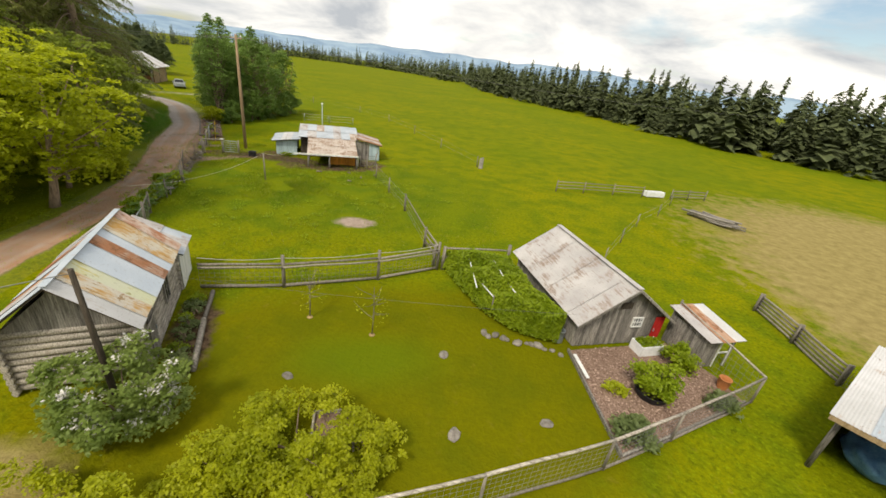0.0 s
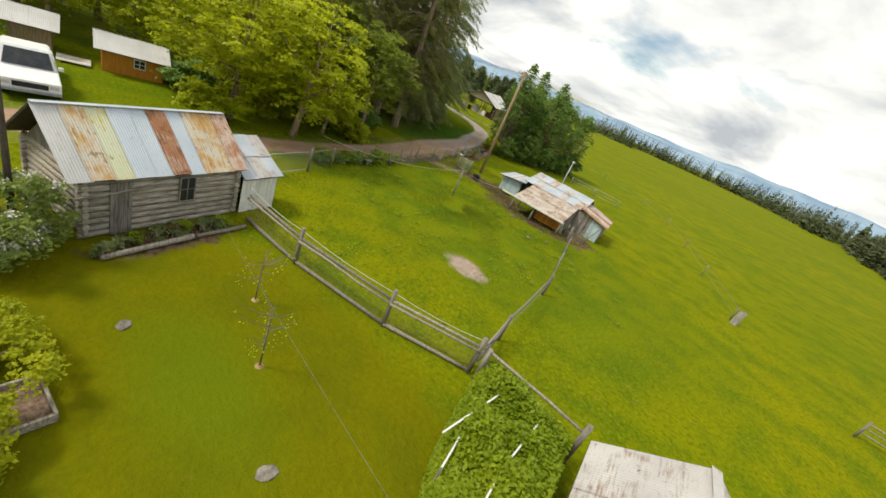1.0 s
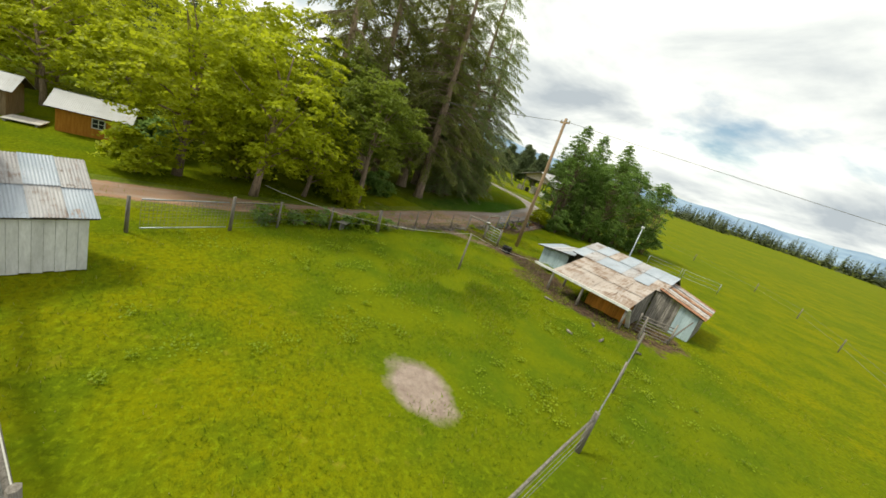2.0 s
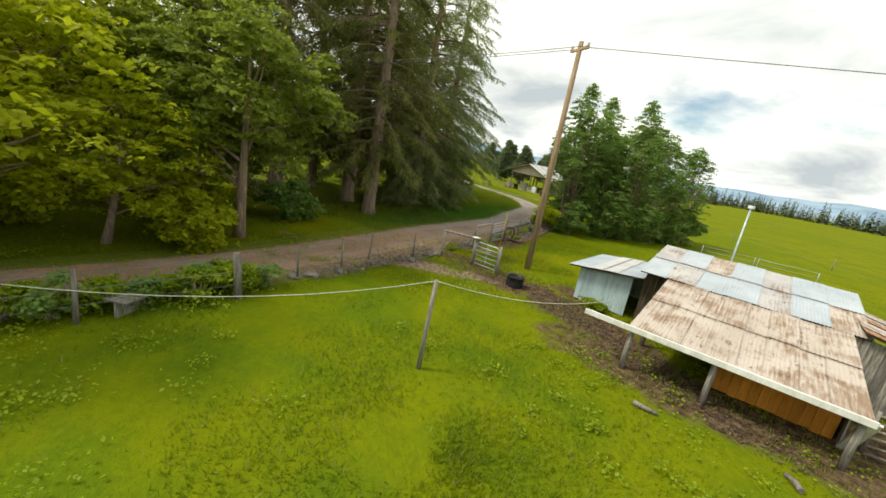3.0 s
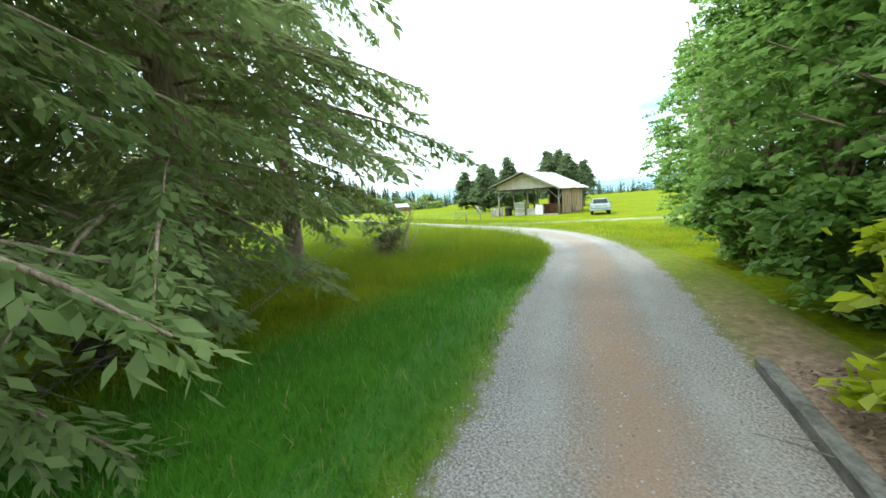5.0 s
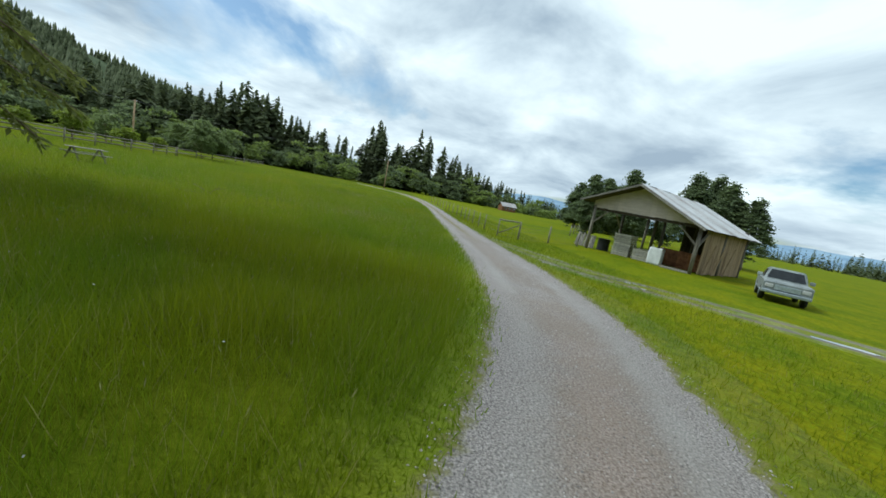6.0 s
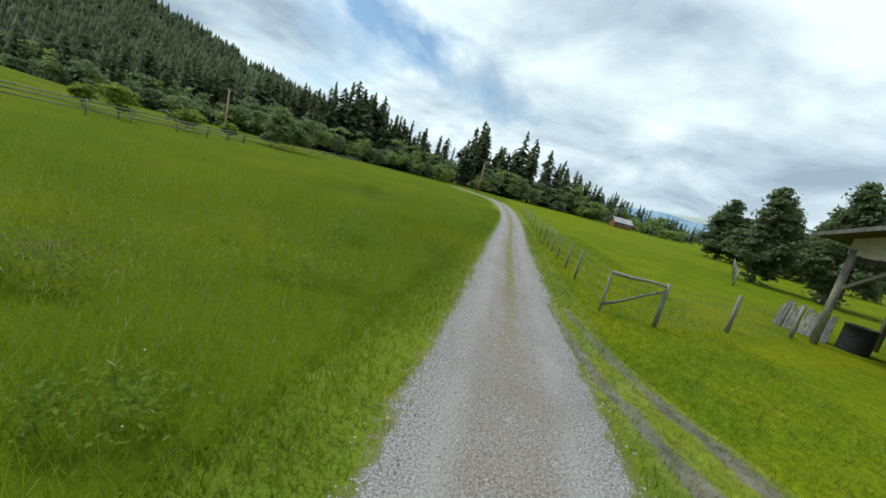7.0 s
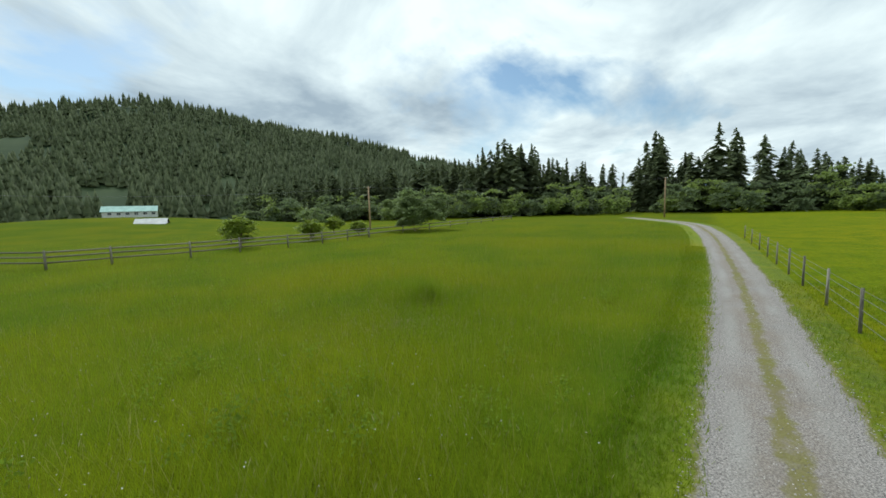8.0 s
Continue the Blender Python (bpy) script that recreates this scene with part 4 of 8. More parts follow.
stand(lambda m: conifer(4, 23, 5.4, 3.8, M_NEEDLE, m, DARKFIR, droop=0.8, step=0.5, group="conifers by the drive", bare=0.2, spray=0.21, thin=0.0068, slim=0.2, dead=5),
      [(-29.0, 34.6, 0, 0.9, 1), (-33.2, 33.8, 100, 1.05, 1.1), (-45.0, 45.4, 30, 0.75, 0.8)])
stand(lambda m: conifer(5, 21, 5.4, 3.4, M_NEEDLE, m, DARKFIR, droop=0.9, step=0.5, group="conifers by the drive", bare=0.2, spray=0.24, thin=0.008, slim=0.2, dead=4),
      [(-36.8, 36.2, 0, 1, 1), (-31.0, 29.0, 70, 1.05, 1.15), (-27.0, 25.5, 160, 0.95, 1.1), (-46.0, 40.0, 300, 1.0, 1.0), (-53.0, 42.0, 220, 1, 1.1), (-37.5, 31.5, 35, 0.9, 1.0), (-33.8, 26.8, 190, 0.9, 1.05), (-41.5, 36.0, 260, 0.9, 1.1)])
stand(lambda m: conifer(6, 20, 5.7, 1.5, M_NEEDLEFRESH, m, "dark conifer with low spreading boughs above the verge", droop=0.75, step=0.44, bare=0.16, spray=0.22, group="conifers by the drive", thin=0.0075, slim=0.2, dead=7),
      [(-39.2, 43.2, 0, 1, 1), (-35.0, 39.4, 140, 1, 1.15)])
conifer(14, 3.7, 1.9, 0.25, M_PALEFIR, pose(-33.9, 37.7, 0), "young conifer with pale fresh needles beside the drive", droop=0.5, step=0.2, spray=0.13, group="conifers by the drive", thin=0.007, slim=0.22)
CLUMP = "dense green thicket tree with fine leaves beside the drive"
stand(lambda m: broadleaf(7, 11.8, 3.1, 0.4, 26000, 0.105, M_LEAFMID, m, CLUMP, "thicket", stems=5, taper=0.6),
      [(-31.3, 52.4, 0, 1, 1), (-29.4, 56.5, 90, 1, 0.95), (-34.0, 56.0, 200, 1.1, 1.0)])
stand(lambda m: broadleaf(8, 9.4, 2.9, 0.3, 20000, 0.105, M_LEAFMID, m, CLUMP, "thicket", stems=4, taper=0.5),
      [(-30.6, 61.0, 0, 1, 1), (-31.2, 66.0, 60, 1.0, 0.95), (-34.5, 62.0, 170, 1.2, 1.1), (-36.6, 57.2, 260, 0.85, 0.85), (-43.2, 65.6, 20, 1.0, 1.0), (-39.5, 63.5, 110, 1.1, 1.0), (-29.0, 54.6, 300, 0.7, 0.6)])
PASTUREFIR = "dense dark evergreen in the far pasture"
stand(lambda m: broadleaf(12, 10.5, 3.7, 0.1, 15000, 0.26, M_FIRDENSE, m, PASTUREFIR, "far pasture trees", category="evergreen tree", taper=0.92),
      [(-126.0, 101.0, 40, 1.1, 1.15), (-131.0, 97.0, 180, 1.0, 1.0), (-124.0, 108.0, 300, 1.1, 1.0), (-122.0, 114.0, 100, 1.0, 0.9), (-128.0, 104.5, 250, 0.9, 1.05), (-129.0, 99.0, 20, 1.1, 0.75), (-125.0, 105.0, 130, 1.2, 0.7), (-90.5, 85.0, 60, 0.75, 0.9), (-94.5, 82.0, 10, 0.7, 0.8)])
stand(lambda m: broadleaf(13, 10.0, 2.7, 0.6, 13000, 0.2, M_FIRDENSE, m, "dull green pine behind the hay barn", "trees behind the hay barn", category="evergreen tree", taper=0.95),
      [(-86.5, 91.0, 0, 1.0, 1.05), (-83.0, 92.5, 90, 1.0, 0.95), (-88.5, 95.0, 200, 1.0, 1.1), (-85.0, 94.5, 300, 0.9, 0.85), (-80.5, 93.5, 150, 0.8, 0.8)])

# ---------------------------------------------------------------- farm buildings


def slab(bm, corners, thick):
    """A flat piece with thickness below four corners."""
    c = [Vector(p) for p in corners]
    n = (c[1] - c[0]).cross(c[3] - c[0]).normalized()
    if n.z < 0:
        n = -n
    vs = [bm.verts.new(p) for p in c] + [bm.verts.new(p - n * thick) for p in c]
    for q in ((0, 1, 2, 3), (7, 6, 5, 4), (0, 4, 5, 1), (1, 5, 6, 2), (2, 6, 7, 3), (3, 7, 4, 0)):
        bm.faces.new([vs[i] for i in q])
    return bm


def slope(parent, a, b, c, d, materials, each=0.75, rows=1, label=""):
    """A roof slope with its decking and sheets: a to b along the top, d and c below them."""
    bm = bmesh.new()
    slab(bm, (a, b, c, d), 0.05)
    roof = part("roof", bm, M_DARKWOOD_AND_SHADE, parent, label)
    a, b, c, d = Vector(a), Vector(b), Vector(c), Vector(d)
    sheets(roof, a, b - a, d - a, (b - a).length, (d - a).length, materials, each, rows)
    return roof


def boards(parent, x0, x1, y0, y1, low, high, material, wide=0.16, thick=0.03, seed=1, name="board"):
    """A wall of upright boards from (x0, y0) to (x1, y1); low and high give the heights at a fraction along it."""
    rng = random.Random(seed)
    length = math.hypot(x1 - x0, y1 - y0)
    n = max(1, round(length / wide))
    dx, dy = (x1 - x0) / length, (y1 - y0) / length
    w = length / n
    for k in range(n):
        f0, f1 = k / n, (k + 1) / n
        z0 = low((f0 + f1) / 2) + rng.uniform(0, 0.04)
        bm = bmesh.new()
        o = rng.uniform(-0.008, 0.008)
        ha, hb = high(f0) - rng.uniform(0, 0.02), high(f1) - rng.uniform(0, 0.02)
        g = 0.004
        pts = [(x0 + dx * (w * k + g), y0 + dy * (w * k + g)), (x0 + dx * (w * (k + 1) - g), y0 + dy * (w * (k + 1) - g))]
        vs = []
        for (px, py), h in zip(pts, (ha, hb)):
            for s in (0, 1):
                qx, qy = px - dy * (o + s * thick), py + dx * (o + s * thick)
                vs += [bm.verts.new((qx, qy, z0)), bm.verts.new((qx, qy, h))]
        a0, a1, b0, b1, c0, c1, d0, d1 = vs
        for q in ((a0, c0, c1, a1), (d0, b0, b1, d1), (b0, a0, a1, b1), (c0, d0, d1, c1), (a1, c1, d1, b1), (a0, b0, d0, c0)):
            bm.faces.new(q)
        bmesh.ops.recalc_face_normals(bm, faces=bm.faces[:])
        part(name, bm, material, parent)


def window(parent, m, w, h, frame_mat=None, bars=1):
    """A small window in the x-z plane, facing -y."""
    frame_mat = frame_mat or M_OLDWOOD
    t = 0.05
    bm = bmesh.new()
    loops = [[bm.verts.new(m @ Vector((x, y, z))) for x, z in ((e, e), (w - e, e), (w - e, h - e), (e, h - e))] for e, y in ((0, 0.02), (0, -0.05), (t, -0.05), (t, 0.02))]
    for a, b in zip(loops, loops[1:] + loops[:1]):
        for k in range(4):
            bm.faces.new((a[k], a[(k + 1) % 4], b[(k + 1) % 4], b[k]))
    win = part("window", bm, frame_mat, parent)
    spans = [(w * (k + 1) / (bars + 1) - 0.015, w * (k + 1) / (bars + 1) + 0.015, -0.04, 0.01, t, h - t) for k in range(bars)]
    for span in spans + [(t, w - t, -0.037, 0.007, h / 2 - 0.015, h / 2 + 0.015)]:
        bm = bmesh.new()
        box(bm, *span, m)
        part("glazing_bar", bm, frame_mat, win)
    bm = bmesh.new()
    box(bm, t, w - t, -0.012, 0.0, t, h - t, m)
    part("pane", bm, M_GLASSDARK, win)


def cabin():
    ob = thing("log_cabin", "weathered log cabin with a patchy rusted metal roof", "cabin", pose(-2.03, 13.57, 0, 0, 0, 123.6) @ Matrix.Diagonal((0.847, 0.72, 1.01, 1.0)))
    rng = random.Random(3)
    x0, x1, y0, y1 = 0.05, 5.7, 0.32, 4.35
    for k in range(9):
        z = 0.12 + 0.212 * k
        for y in (y0, y1):
            bm = bmesh.new()
            r = rng.uniform(0.095, 0.112)
            tube(bm, [(x0 - 0.18, y, z), (x0 + 1.9, y + rng.uniform(-0.02, 0.02), z), (x0 + 3.8, y, z + rng.uniform(-0.01, 0.01)), (x1 + 0.18, y, z)], r, 8)
            part("log", bm, M_LOG, ob)
        for x in (x0, x1):
            bm = bmesh.new()
            tube(bm, [(x, y0 - 0.18, z + 0.09), (x, 2.3, z + 0.09), (x, y1 + 0.18, z + 0.09)], rng.uniform(0.095, 0.112), 8)
            part("log", bm, M_LOG, ob)
    rise = lambda f: 1.92 + 1.35 * (1 - abs(2 * f - 1))
    for x in (x0, x1):
        boards(ob, x, x, y0, y1, lambda f: 1.9, rise, M_OLDWOOD, 0.2, seed=int(x * 10))
    zr, ze, yr = 3.43, 1.98, 2.35
    xa, xb = -0.45, 5.95
    slope(ob, (xa, yr, zr), (xb, yr, zr), (xb, -0.02, ze), (xa, -0.02, ze),
          [M_ZINCWHITE, M_ZINCYELLOW, M_ZINCLIME, M_ZINCBLUE, M_ZINCBLUE, M_ZINCRUST, M_ZINCBLUE, M_ZINCYELLOW, M_ZINCYELLOW, M_ZINCPINK], 0.64)
    slope(ob, (xa, yr, zr), (xb, yr, zr), (xb, 4.75, ze), (xa, 4.75, ze), [M_ZINC, M_ZINCWORN, M_ZINCRUST], 0.77)
    bm = bmesh.new()
    plank(bm, (xa, yr, zr + 0.05), (xb, yr, zr + 0.05), 0.24, 0.02)
    part("ridge_cap", bm, M_ZINC, ob)
    window(ob, pose(3.1, y0 - 0.13, 0.86), 0.66, 0.95, bars=1)
    bm = bmesh.new()
    tube(bm, [(-0.3, y0 - 0.22, 1.42), (1.3, y0 - 0.2, 1.52), (2.9, y0 - 0.16, 1.58)], [0.04, 0.036, 0.03], 6)
    part("wall_pole", bm, M_LOG, ob)
    bm = bmesh.new()
    for k in range(5):
        box(bm, 0.75 + 0.14 * k, 0.75 + 0.14 * k + 0.132, y0 - 0.16, y0 - 0.11, 0.05, 1.78, None, 0.006)
    door = part("door", bm, M_OLDWOOD, ob, "grey plank door")
    bm = bmesh.new()
    box(bm, 1.34, 1.38, y0 - 0.2, y0 - 0.16, 0.9, 1.05, None, 0.008)
    part("handle", bm, M_STEEL, door)
    return ob


def lean_to():
    ob = thing("lean_to_shed", "white-boarded lean-to with a grey metal roof against the cabin", "shed", pose(-2.03, 13.57, 0, 0, 0, 123.6) @ Matrix.Diagonal((0.847, 0.72, 1.01, 1.0)))
    x0, x1, y0, y1 = 5.98, 7.95, 0.15, 2.45
    zf = lambda f: 1.55 + 0.85 * f
    boards(ob, x0, x1, y0, y0, lambda f: 0.02, lambda f: 1.55, M_WHITEWOOD, 0.24, seed=4)
    boards(ob, x1, x1, y0 + 0.035, y1, lambda f: 0.02, zf, M_BLUEWALL, 0.24, seed=5)
    boards(ob, x0, x1, y1, y1, lambda f: 0.02, lambda f: 2.36, M_OLDWOOD, 0.24, seed=6)
    slope(ob, (x0 - 0.02, y1 + 0.15, 2.5), (x1 + 0.2, y1 + 0.15, 2.5), (x1 + 0.2, y0 - 0.2, 1.55), (x0 - 0.02, y0 - 0.2, 1.55), [M_ZINCWORN, M_ZINC], 0.72, 2)


def grey_shed():
    ob = thing("plank_shed", "grey weathered plank shed with a pale metal gable roof", "shed", pose(10.92, 19.9, 0, 0, 0, 25.3) @ Matrix.Diagonal((0.81, 1.07, 0.86, 1.0)))
    w, d = 5.0, 5.5
    zr, ze = 3.25, 1.62
    gable = lambda f: ze + (zr - ze) * (1 - abs(2 * f - 1)) - 0.08
    boards(ob, 0, w, 0, 0, lambda f: 0.02, gable, M_OLDWOOD, 0.17, seed=7)
    boards(ob, w, 0, d, d, lambda f: 0.02, gable, M_OLDWOOD, 0.2, seed=8)
    boards(ob, 0, 0, d - 0.04, 0.04, lambda f: 0.02, lambda f: ze - 0.06, M_OLDWOOD, 0.2, seed=9)
    boards(ob, w, w, 0.04, d - 0.04, lambda f: 0.02, lambda f: ze - 0.06, M_OLDWOOD, 0.2, seed=10)
    worn = [M_ZINCWORN]
    k = (zr - ze) / (w / 2)
    a, b = -0.3, d + 0.25
    slope(ob, (w / 2, a, zr), (w / 2, b, zr), (-0.28, b, ze - 0.28 * k), (-0.28, a, ze - 0.28 * k), worn, 0.85)
    slope(ob, (w / 2, b, zr), (w / 2, a, zr), (w + 0.4, a, ze - 0.4 * k), (w + 0.4, b, ze - 0.4 * k), worn[::-1], 0.85, 2)
    bm = bmesh.new()
    plank(bm, (w / 2, a, zr + 0.07), (w / 2, b, zr + 0.07), 0.3, 0.02)
    part("ridge_cap", bm, M_ZINCWORN, ob)
    for s in (0, 1):
        bm = bmesh.new()
        p, q = ((w / 2, a - 0.02, zr - 0.02), (-0.28, a - 0.02, ze - 0.28 * k - 0.02)) if s == 0 else ((w / 2, a - 0.02, zr - 0.02), (w + 0.4, a - 0.02, ze - 0.4 * k - 0.02))
        plank(bm, p, q, 0.03, 0.12)
        part("barge_board", bm, M_OLDWOOD, ob)
    window(ob, pose(3.05, -0.01, 1.0), 0.62, 0.55, M_WHITEWOOD, 3)
    bm = bmesh.new()
    for i in range(3):
        box(bm, 4.42 + 0.19 * i, 4.42 + 0.19 * i + 0.18, -0.07, -0.035, 0.04, 1.55, None, 0.006)
    door = part("door", bm, M_RED, ob, "bright red plank door")
    bm = bmesh.new()
    box(bm, 4.46, 4.5, -0.11, -0.07, 0.75, 0.92, None, 0.008)
    part("handle", bm, M_STEEL, door)
    bm = bmesh.new()
    box(bm, 2.1, 2.75, -0.035, -0.005, 2.05, 2.4, None, 0.01)
    part("hatch", bm, M_DARKWOOD_AND_SHADE, ob, "dark loft hatch")


def coop():
    ob = thing("small_coop", "small grey board and wire coop with a metal roof", "coop", pose(15.75, 20.35, 0, 0, 0, 26) @ Matrix.Diagonal((0.68, 0.95, 0.9, 1.0)))
    for x, y, h in ((0, 0, 1.6), (2.1, 0, 1.55), (2.1, 1.8, 1.75), (0, 1.8, 1.8)):
        bm = bmesh.new()
        box(bm, x - 0.05, x + 0.05, y - 0.05, y + 0.05, 0, h, None, 0.008)
        part("post", bm, M_OLDWOOD, ob)
    boards(ob, 0, 0, 1.74, 0.06, lambda f: 0.02, lambda f: 1.55, M_OLDWOOD, 0.16, seed=11)
    boards(ob, 0.06, 1.1, 0, 0, lambda f: 0.02, lambda f: 1.5, M_OLDWOOD, 0.16, seed=12)
    boards(ob, 2.04, 0.06, 1.8, 1.8, lambda f: 0.02, lambda f: 1.68, M_OLDWOOD, 0.2, seed=13)
    slope(ob, (-0.2, 2.0, 1.86), (2.35, 2.0, 1.86), (2.35, -0.25, 1.58), (-0.2, -0.25, 1.58), [M_ZINCWORN, M_ZINCRUST, M_ZINCWHITE], 0.8)
    bm = bmesh.new()
    plank(bm, (1.15, -0.03, 0.03), (1.15, -0.03, 1.5), 0.08, 0.04, (0, 1, 0))
    plank(bm, (2.0, -0.03, 0.03), (2.0, -0.03, 1.5), 0.08, 0.04, (0, 1, 0))
    plank(bm, (1.15, -0.03, 0.8), (2.0, -0.03, 0.8), 0.08, 0.04, (0, 1, 0))
    part("door", bm, M_WHITEWOOD, ob, "pale wooden door frame")


def open_shed():
    ob = thing("open_shed", "open-fronted shed with a white metal roof", "shed", pose(17.65, 16.6, 0, 0, 0, -44))
    w, d = 3.6, 6.0
    # Walls this dark put the shade of the shed interior into their colour.
    boards(ob, 0, 0, d, 0.1, lambda f: 0.02, lambda f: 1.95, M_DARKWOOD_AND_SHADE, 0.2, seed=14)
    boards(ob, w, 0, d, d, lambda f: 0.02, lambda f: 1.95, M_DARKWOOD_AND_SHADE, 0.2, seed=15)
    boards(ob, w, w, 0.1, d, lambda f: 0.02, lambda f: 2.0, M_DARKWOOD_AND_SHADE, 0.2, seed=16)
    for x in (0, w):
        bm = bmesh.new()
        tube(bm, [(x, 0, 0), (x, 0, 2.0)], 0.07, 8)
        part("post", bm, M_OLDWOOD, ob)
    slope(ob, (-0.25, -0.4, 2.12), (w + 0.3, -0.4, 2.32), (w + 0.3, d + 0.3, 2.32), (-0.25, d + 0.3, 2.12), [M_ZINCWHITE, M_ZINC], 0.8)
    bm = bmesh.new()
    plank(bm, (-0.25, -0.42, 2.05), (w + 0.3, -0.42, 2.25), 0.03, 0.16)
    part("fascia", bm, M_TANWOOD, ob)


def tarp():
    bm = bmesh.new()
    bmesh.ops.create_icosphere(bm, subdivisions=4, radius=1)
    for v in bm.verts:
        k = 1 + 0.22 * noise.noise(v.co * 2.1) + 0.08 * noise.noise(v.co * 6)
        v.co = Vector((v.co.x * 0.75 * k, v.co.y * 0.95 * k, max(0.0, (v.co.z * 0.55 + 0.45) * k)))
    for f in bm.faces:
        f.smooth = True
    ob = part("tarp_bundle", bm, M_TARP)
    ob.matrix_basis = pose(19.7, 17.2, 0, 0, 0, -30)
    tagged(ob, "bundle under a crumpled blue tarpaulin in the shed", "tarp")


cabin()
lean_to()
grey_shed()
coop()
open_shed()
tarp()


def barn():
    """Low livestock barn with a tan lower roof, a zinc upper roof and sheds on both ends."""
    m = pose(-11.0, 38.0, 0, 0, 0, 28)
    ob = thing("livestock_barn", "low open-fronted animal barn with tan and zinc metal roofs", "barn", m)
    zf = lambda y: 1.24 + (2.48 - 1.24) * y / 7.65
    tan = [M_ZINCTAN]
    slope(ob, (0.0, 4.1, zf(4.1)), (4.38, 4.1, zf(4.1)), (4.38, -0.12, zf(-0.12)), (0.0, -0.12, zf(-0.12)), tan, 0.55, 2, "tan rusted roof slope")
    zinc = [M_ZINCWORN, M_ZINC, M_ZINCTAN, M_ZINC, M_ZINCWORN, M_ZINC, M_ZINC]
    slope(ob, (-0.9, 7.65, zf(7.65) + 0.03), (4.75, 7.65, zf(7.65) + 0.03), (4.75, 3.9, zf(3.9) + 0.06), (-0.9, 3.9, zf(3.9) + 0.06), zinc, 0.8, 2, "blue-grey zinc roof slope")
    slope(ob, (-0.9, 7.65, 2.51), (4.75, 7.65, 2.51), (4.75, 9.6, 1.7), (-0.9, 9.6, 1.7), [M_ZINC], 0.8)
    bm = bmesh.new()
    plank(bm, (-1.15, -0.2, 1.2), (4.45, -0.2, 1.2), 0.06, 0.14)
    part("eave_board", bm, M_WHITEWOOD, ob, "pale eave board")
    bm = bmesh.new()
    plank(bm, (4.42, -0.15, 1.2), (4.46, 1.05, 0.0), 0.05, 0.22, (1, 0, 0.2))
    part("end_board", bm, M_WHITEWOOD, ob, "pale slanting end board")
    for x, y in ((0.06, 0.0), (0.06, 2.2), (1.9, 0.05), (4.32, 0.0), (4.32, 3.9), (0.06, 4.0)):
        bm = bmesh.new()
        tube(bm, [(x, y, 0), (x, y, zf(y) - 0.08)], 0.07, 7)
        part("post", bm, M_OLDWOOD, ob)
    boards(ob, 1.92, 4.3, 1.2, 1.2, lambda f: 0.02, lambda f: 1.12, M_ORANGE, 0.2, seed=17, name="orange_board")
    # Back wall darkened in colour for the shade behind the open front.
    boards(ob, 0.0, 4.3, 4.2, 4.2, lambda f: 0.02, lambda f: zf(4.2) - 0.08, M_DARKWOOD_AND_SHADE, 0.2, seed=18)
    boards(ob, 4.4, 4.4, 1.0, 4.15, lambda f: 0.02, lambda f: zf(1 + 3.15 * f) - 0.08, M_OLDWOOD, 0.19, seed=19)
    boards(ob, -0.75, 0.0, 4.3, 4.3, lambda f: 0.02, lambda f: zf(4.3) - 0.05, M_DARKWOOD_AND_SHADE, 0.2, seed=20)
    boards(ob, 4.6, -0.8, 9.4, 9.4, lambda f: 0.02, lambda f: 1.65, M_OLDWOOD, 0.25, seed=21)
    boards(ob, -0.8, -0.8, 9.4, 7.7, lambda f: 0.02, lambda f: 1.7 + 0.7 * f, M_OLDWOOD, 0.25, seed=22)
    # shed on the open side
    boards(ob, 4.48, 5.85, 3.95, 3.95, lambda f: 0.02, lambda f: 1.95 - 0.2 * f, M_OLDWOOD, 0.19, seed=23)
    boards(ob, 5.87, 6.9, 3.95, 3.95, lambda f: 0.02, lambda f: 1.72 - 0.14 * f, M_BLUEWALL, 0.34, seed=24)
    boards(ob, 6.9, 6.9, 4.0, 7.8, lambda f: 0.02, lambda f: 1.56, M_OLDWOOD, 0.25, seed=25)
    slope(ob, (4.6, 8.0, 2.1), (4.6, 3.75, 2.1), (7.15, 3.75, 1.55), (7.15, 8.0, 1.55), [M_ZINCRUST, M_ZINCWORN, M_ZINCTAN], 0.6)


def blue_shed():
    ob = thing("blue_shed", "pale blue board shed with a zinc roof beside the barn", "shed", pose(-11.0, 38.0, 0, 0, 0, 28))
    x0, x1, y0, y1 = -3.0, -1.1, 4.25, 7.6
    h = lambda f: 1.32 + 0.24 * f
    boards(ob, x0, x1, y0, y0, lambda f: 0.03, h, M_BLUEWALL, 0.2, seed=26)
    boards(ob, x0, x0, y1, y0 + 0.04, lambda f: 0.03, lambda f: 1.32, M_BLUEWALL, 0.2, seed=27)
    boards(ob, x1, x0, y1, y1, lambda f: 0.03, lambda f: 1.56 - 0.24 * f, M_BLUEWALL, 0.2, seed=28)
    slope(ob, (x0 - 0.35, y1 + 0.3, 1.36), (x1 + 0.35, y1 + 0.3, 1.66), (x1 + 0.35, y0 - 0.3, 1.66), (x0 - 0.35, y0 - 0.3, 1.36), [M_ZINC, M_ZINCWHITE, M_ZINC], 0.95)
    bm = bmesh.new()
    plank(bm, (x0 + 0.9, y0 - 0.3, 1.56), (x0 + 0.9, y1 + 0.3, 1.56), 0.08, 0.03)
    part("roof_batten", bm, M_ZINCWORN, ob)


barn()
blue_shed()


HAY_BARN = pose(-71.3, 70.6, 0, 0, 0, 29.5) @ Matrix.Diagonal((1.29, 1.18, 1.187, 1.0))


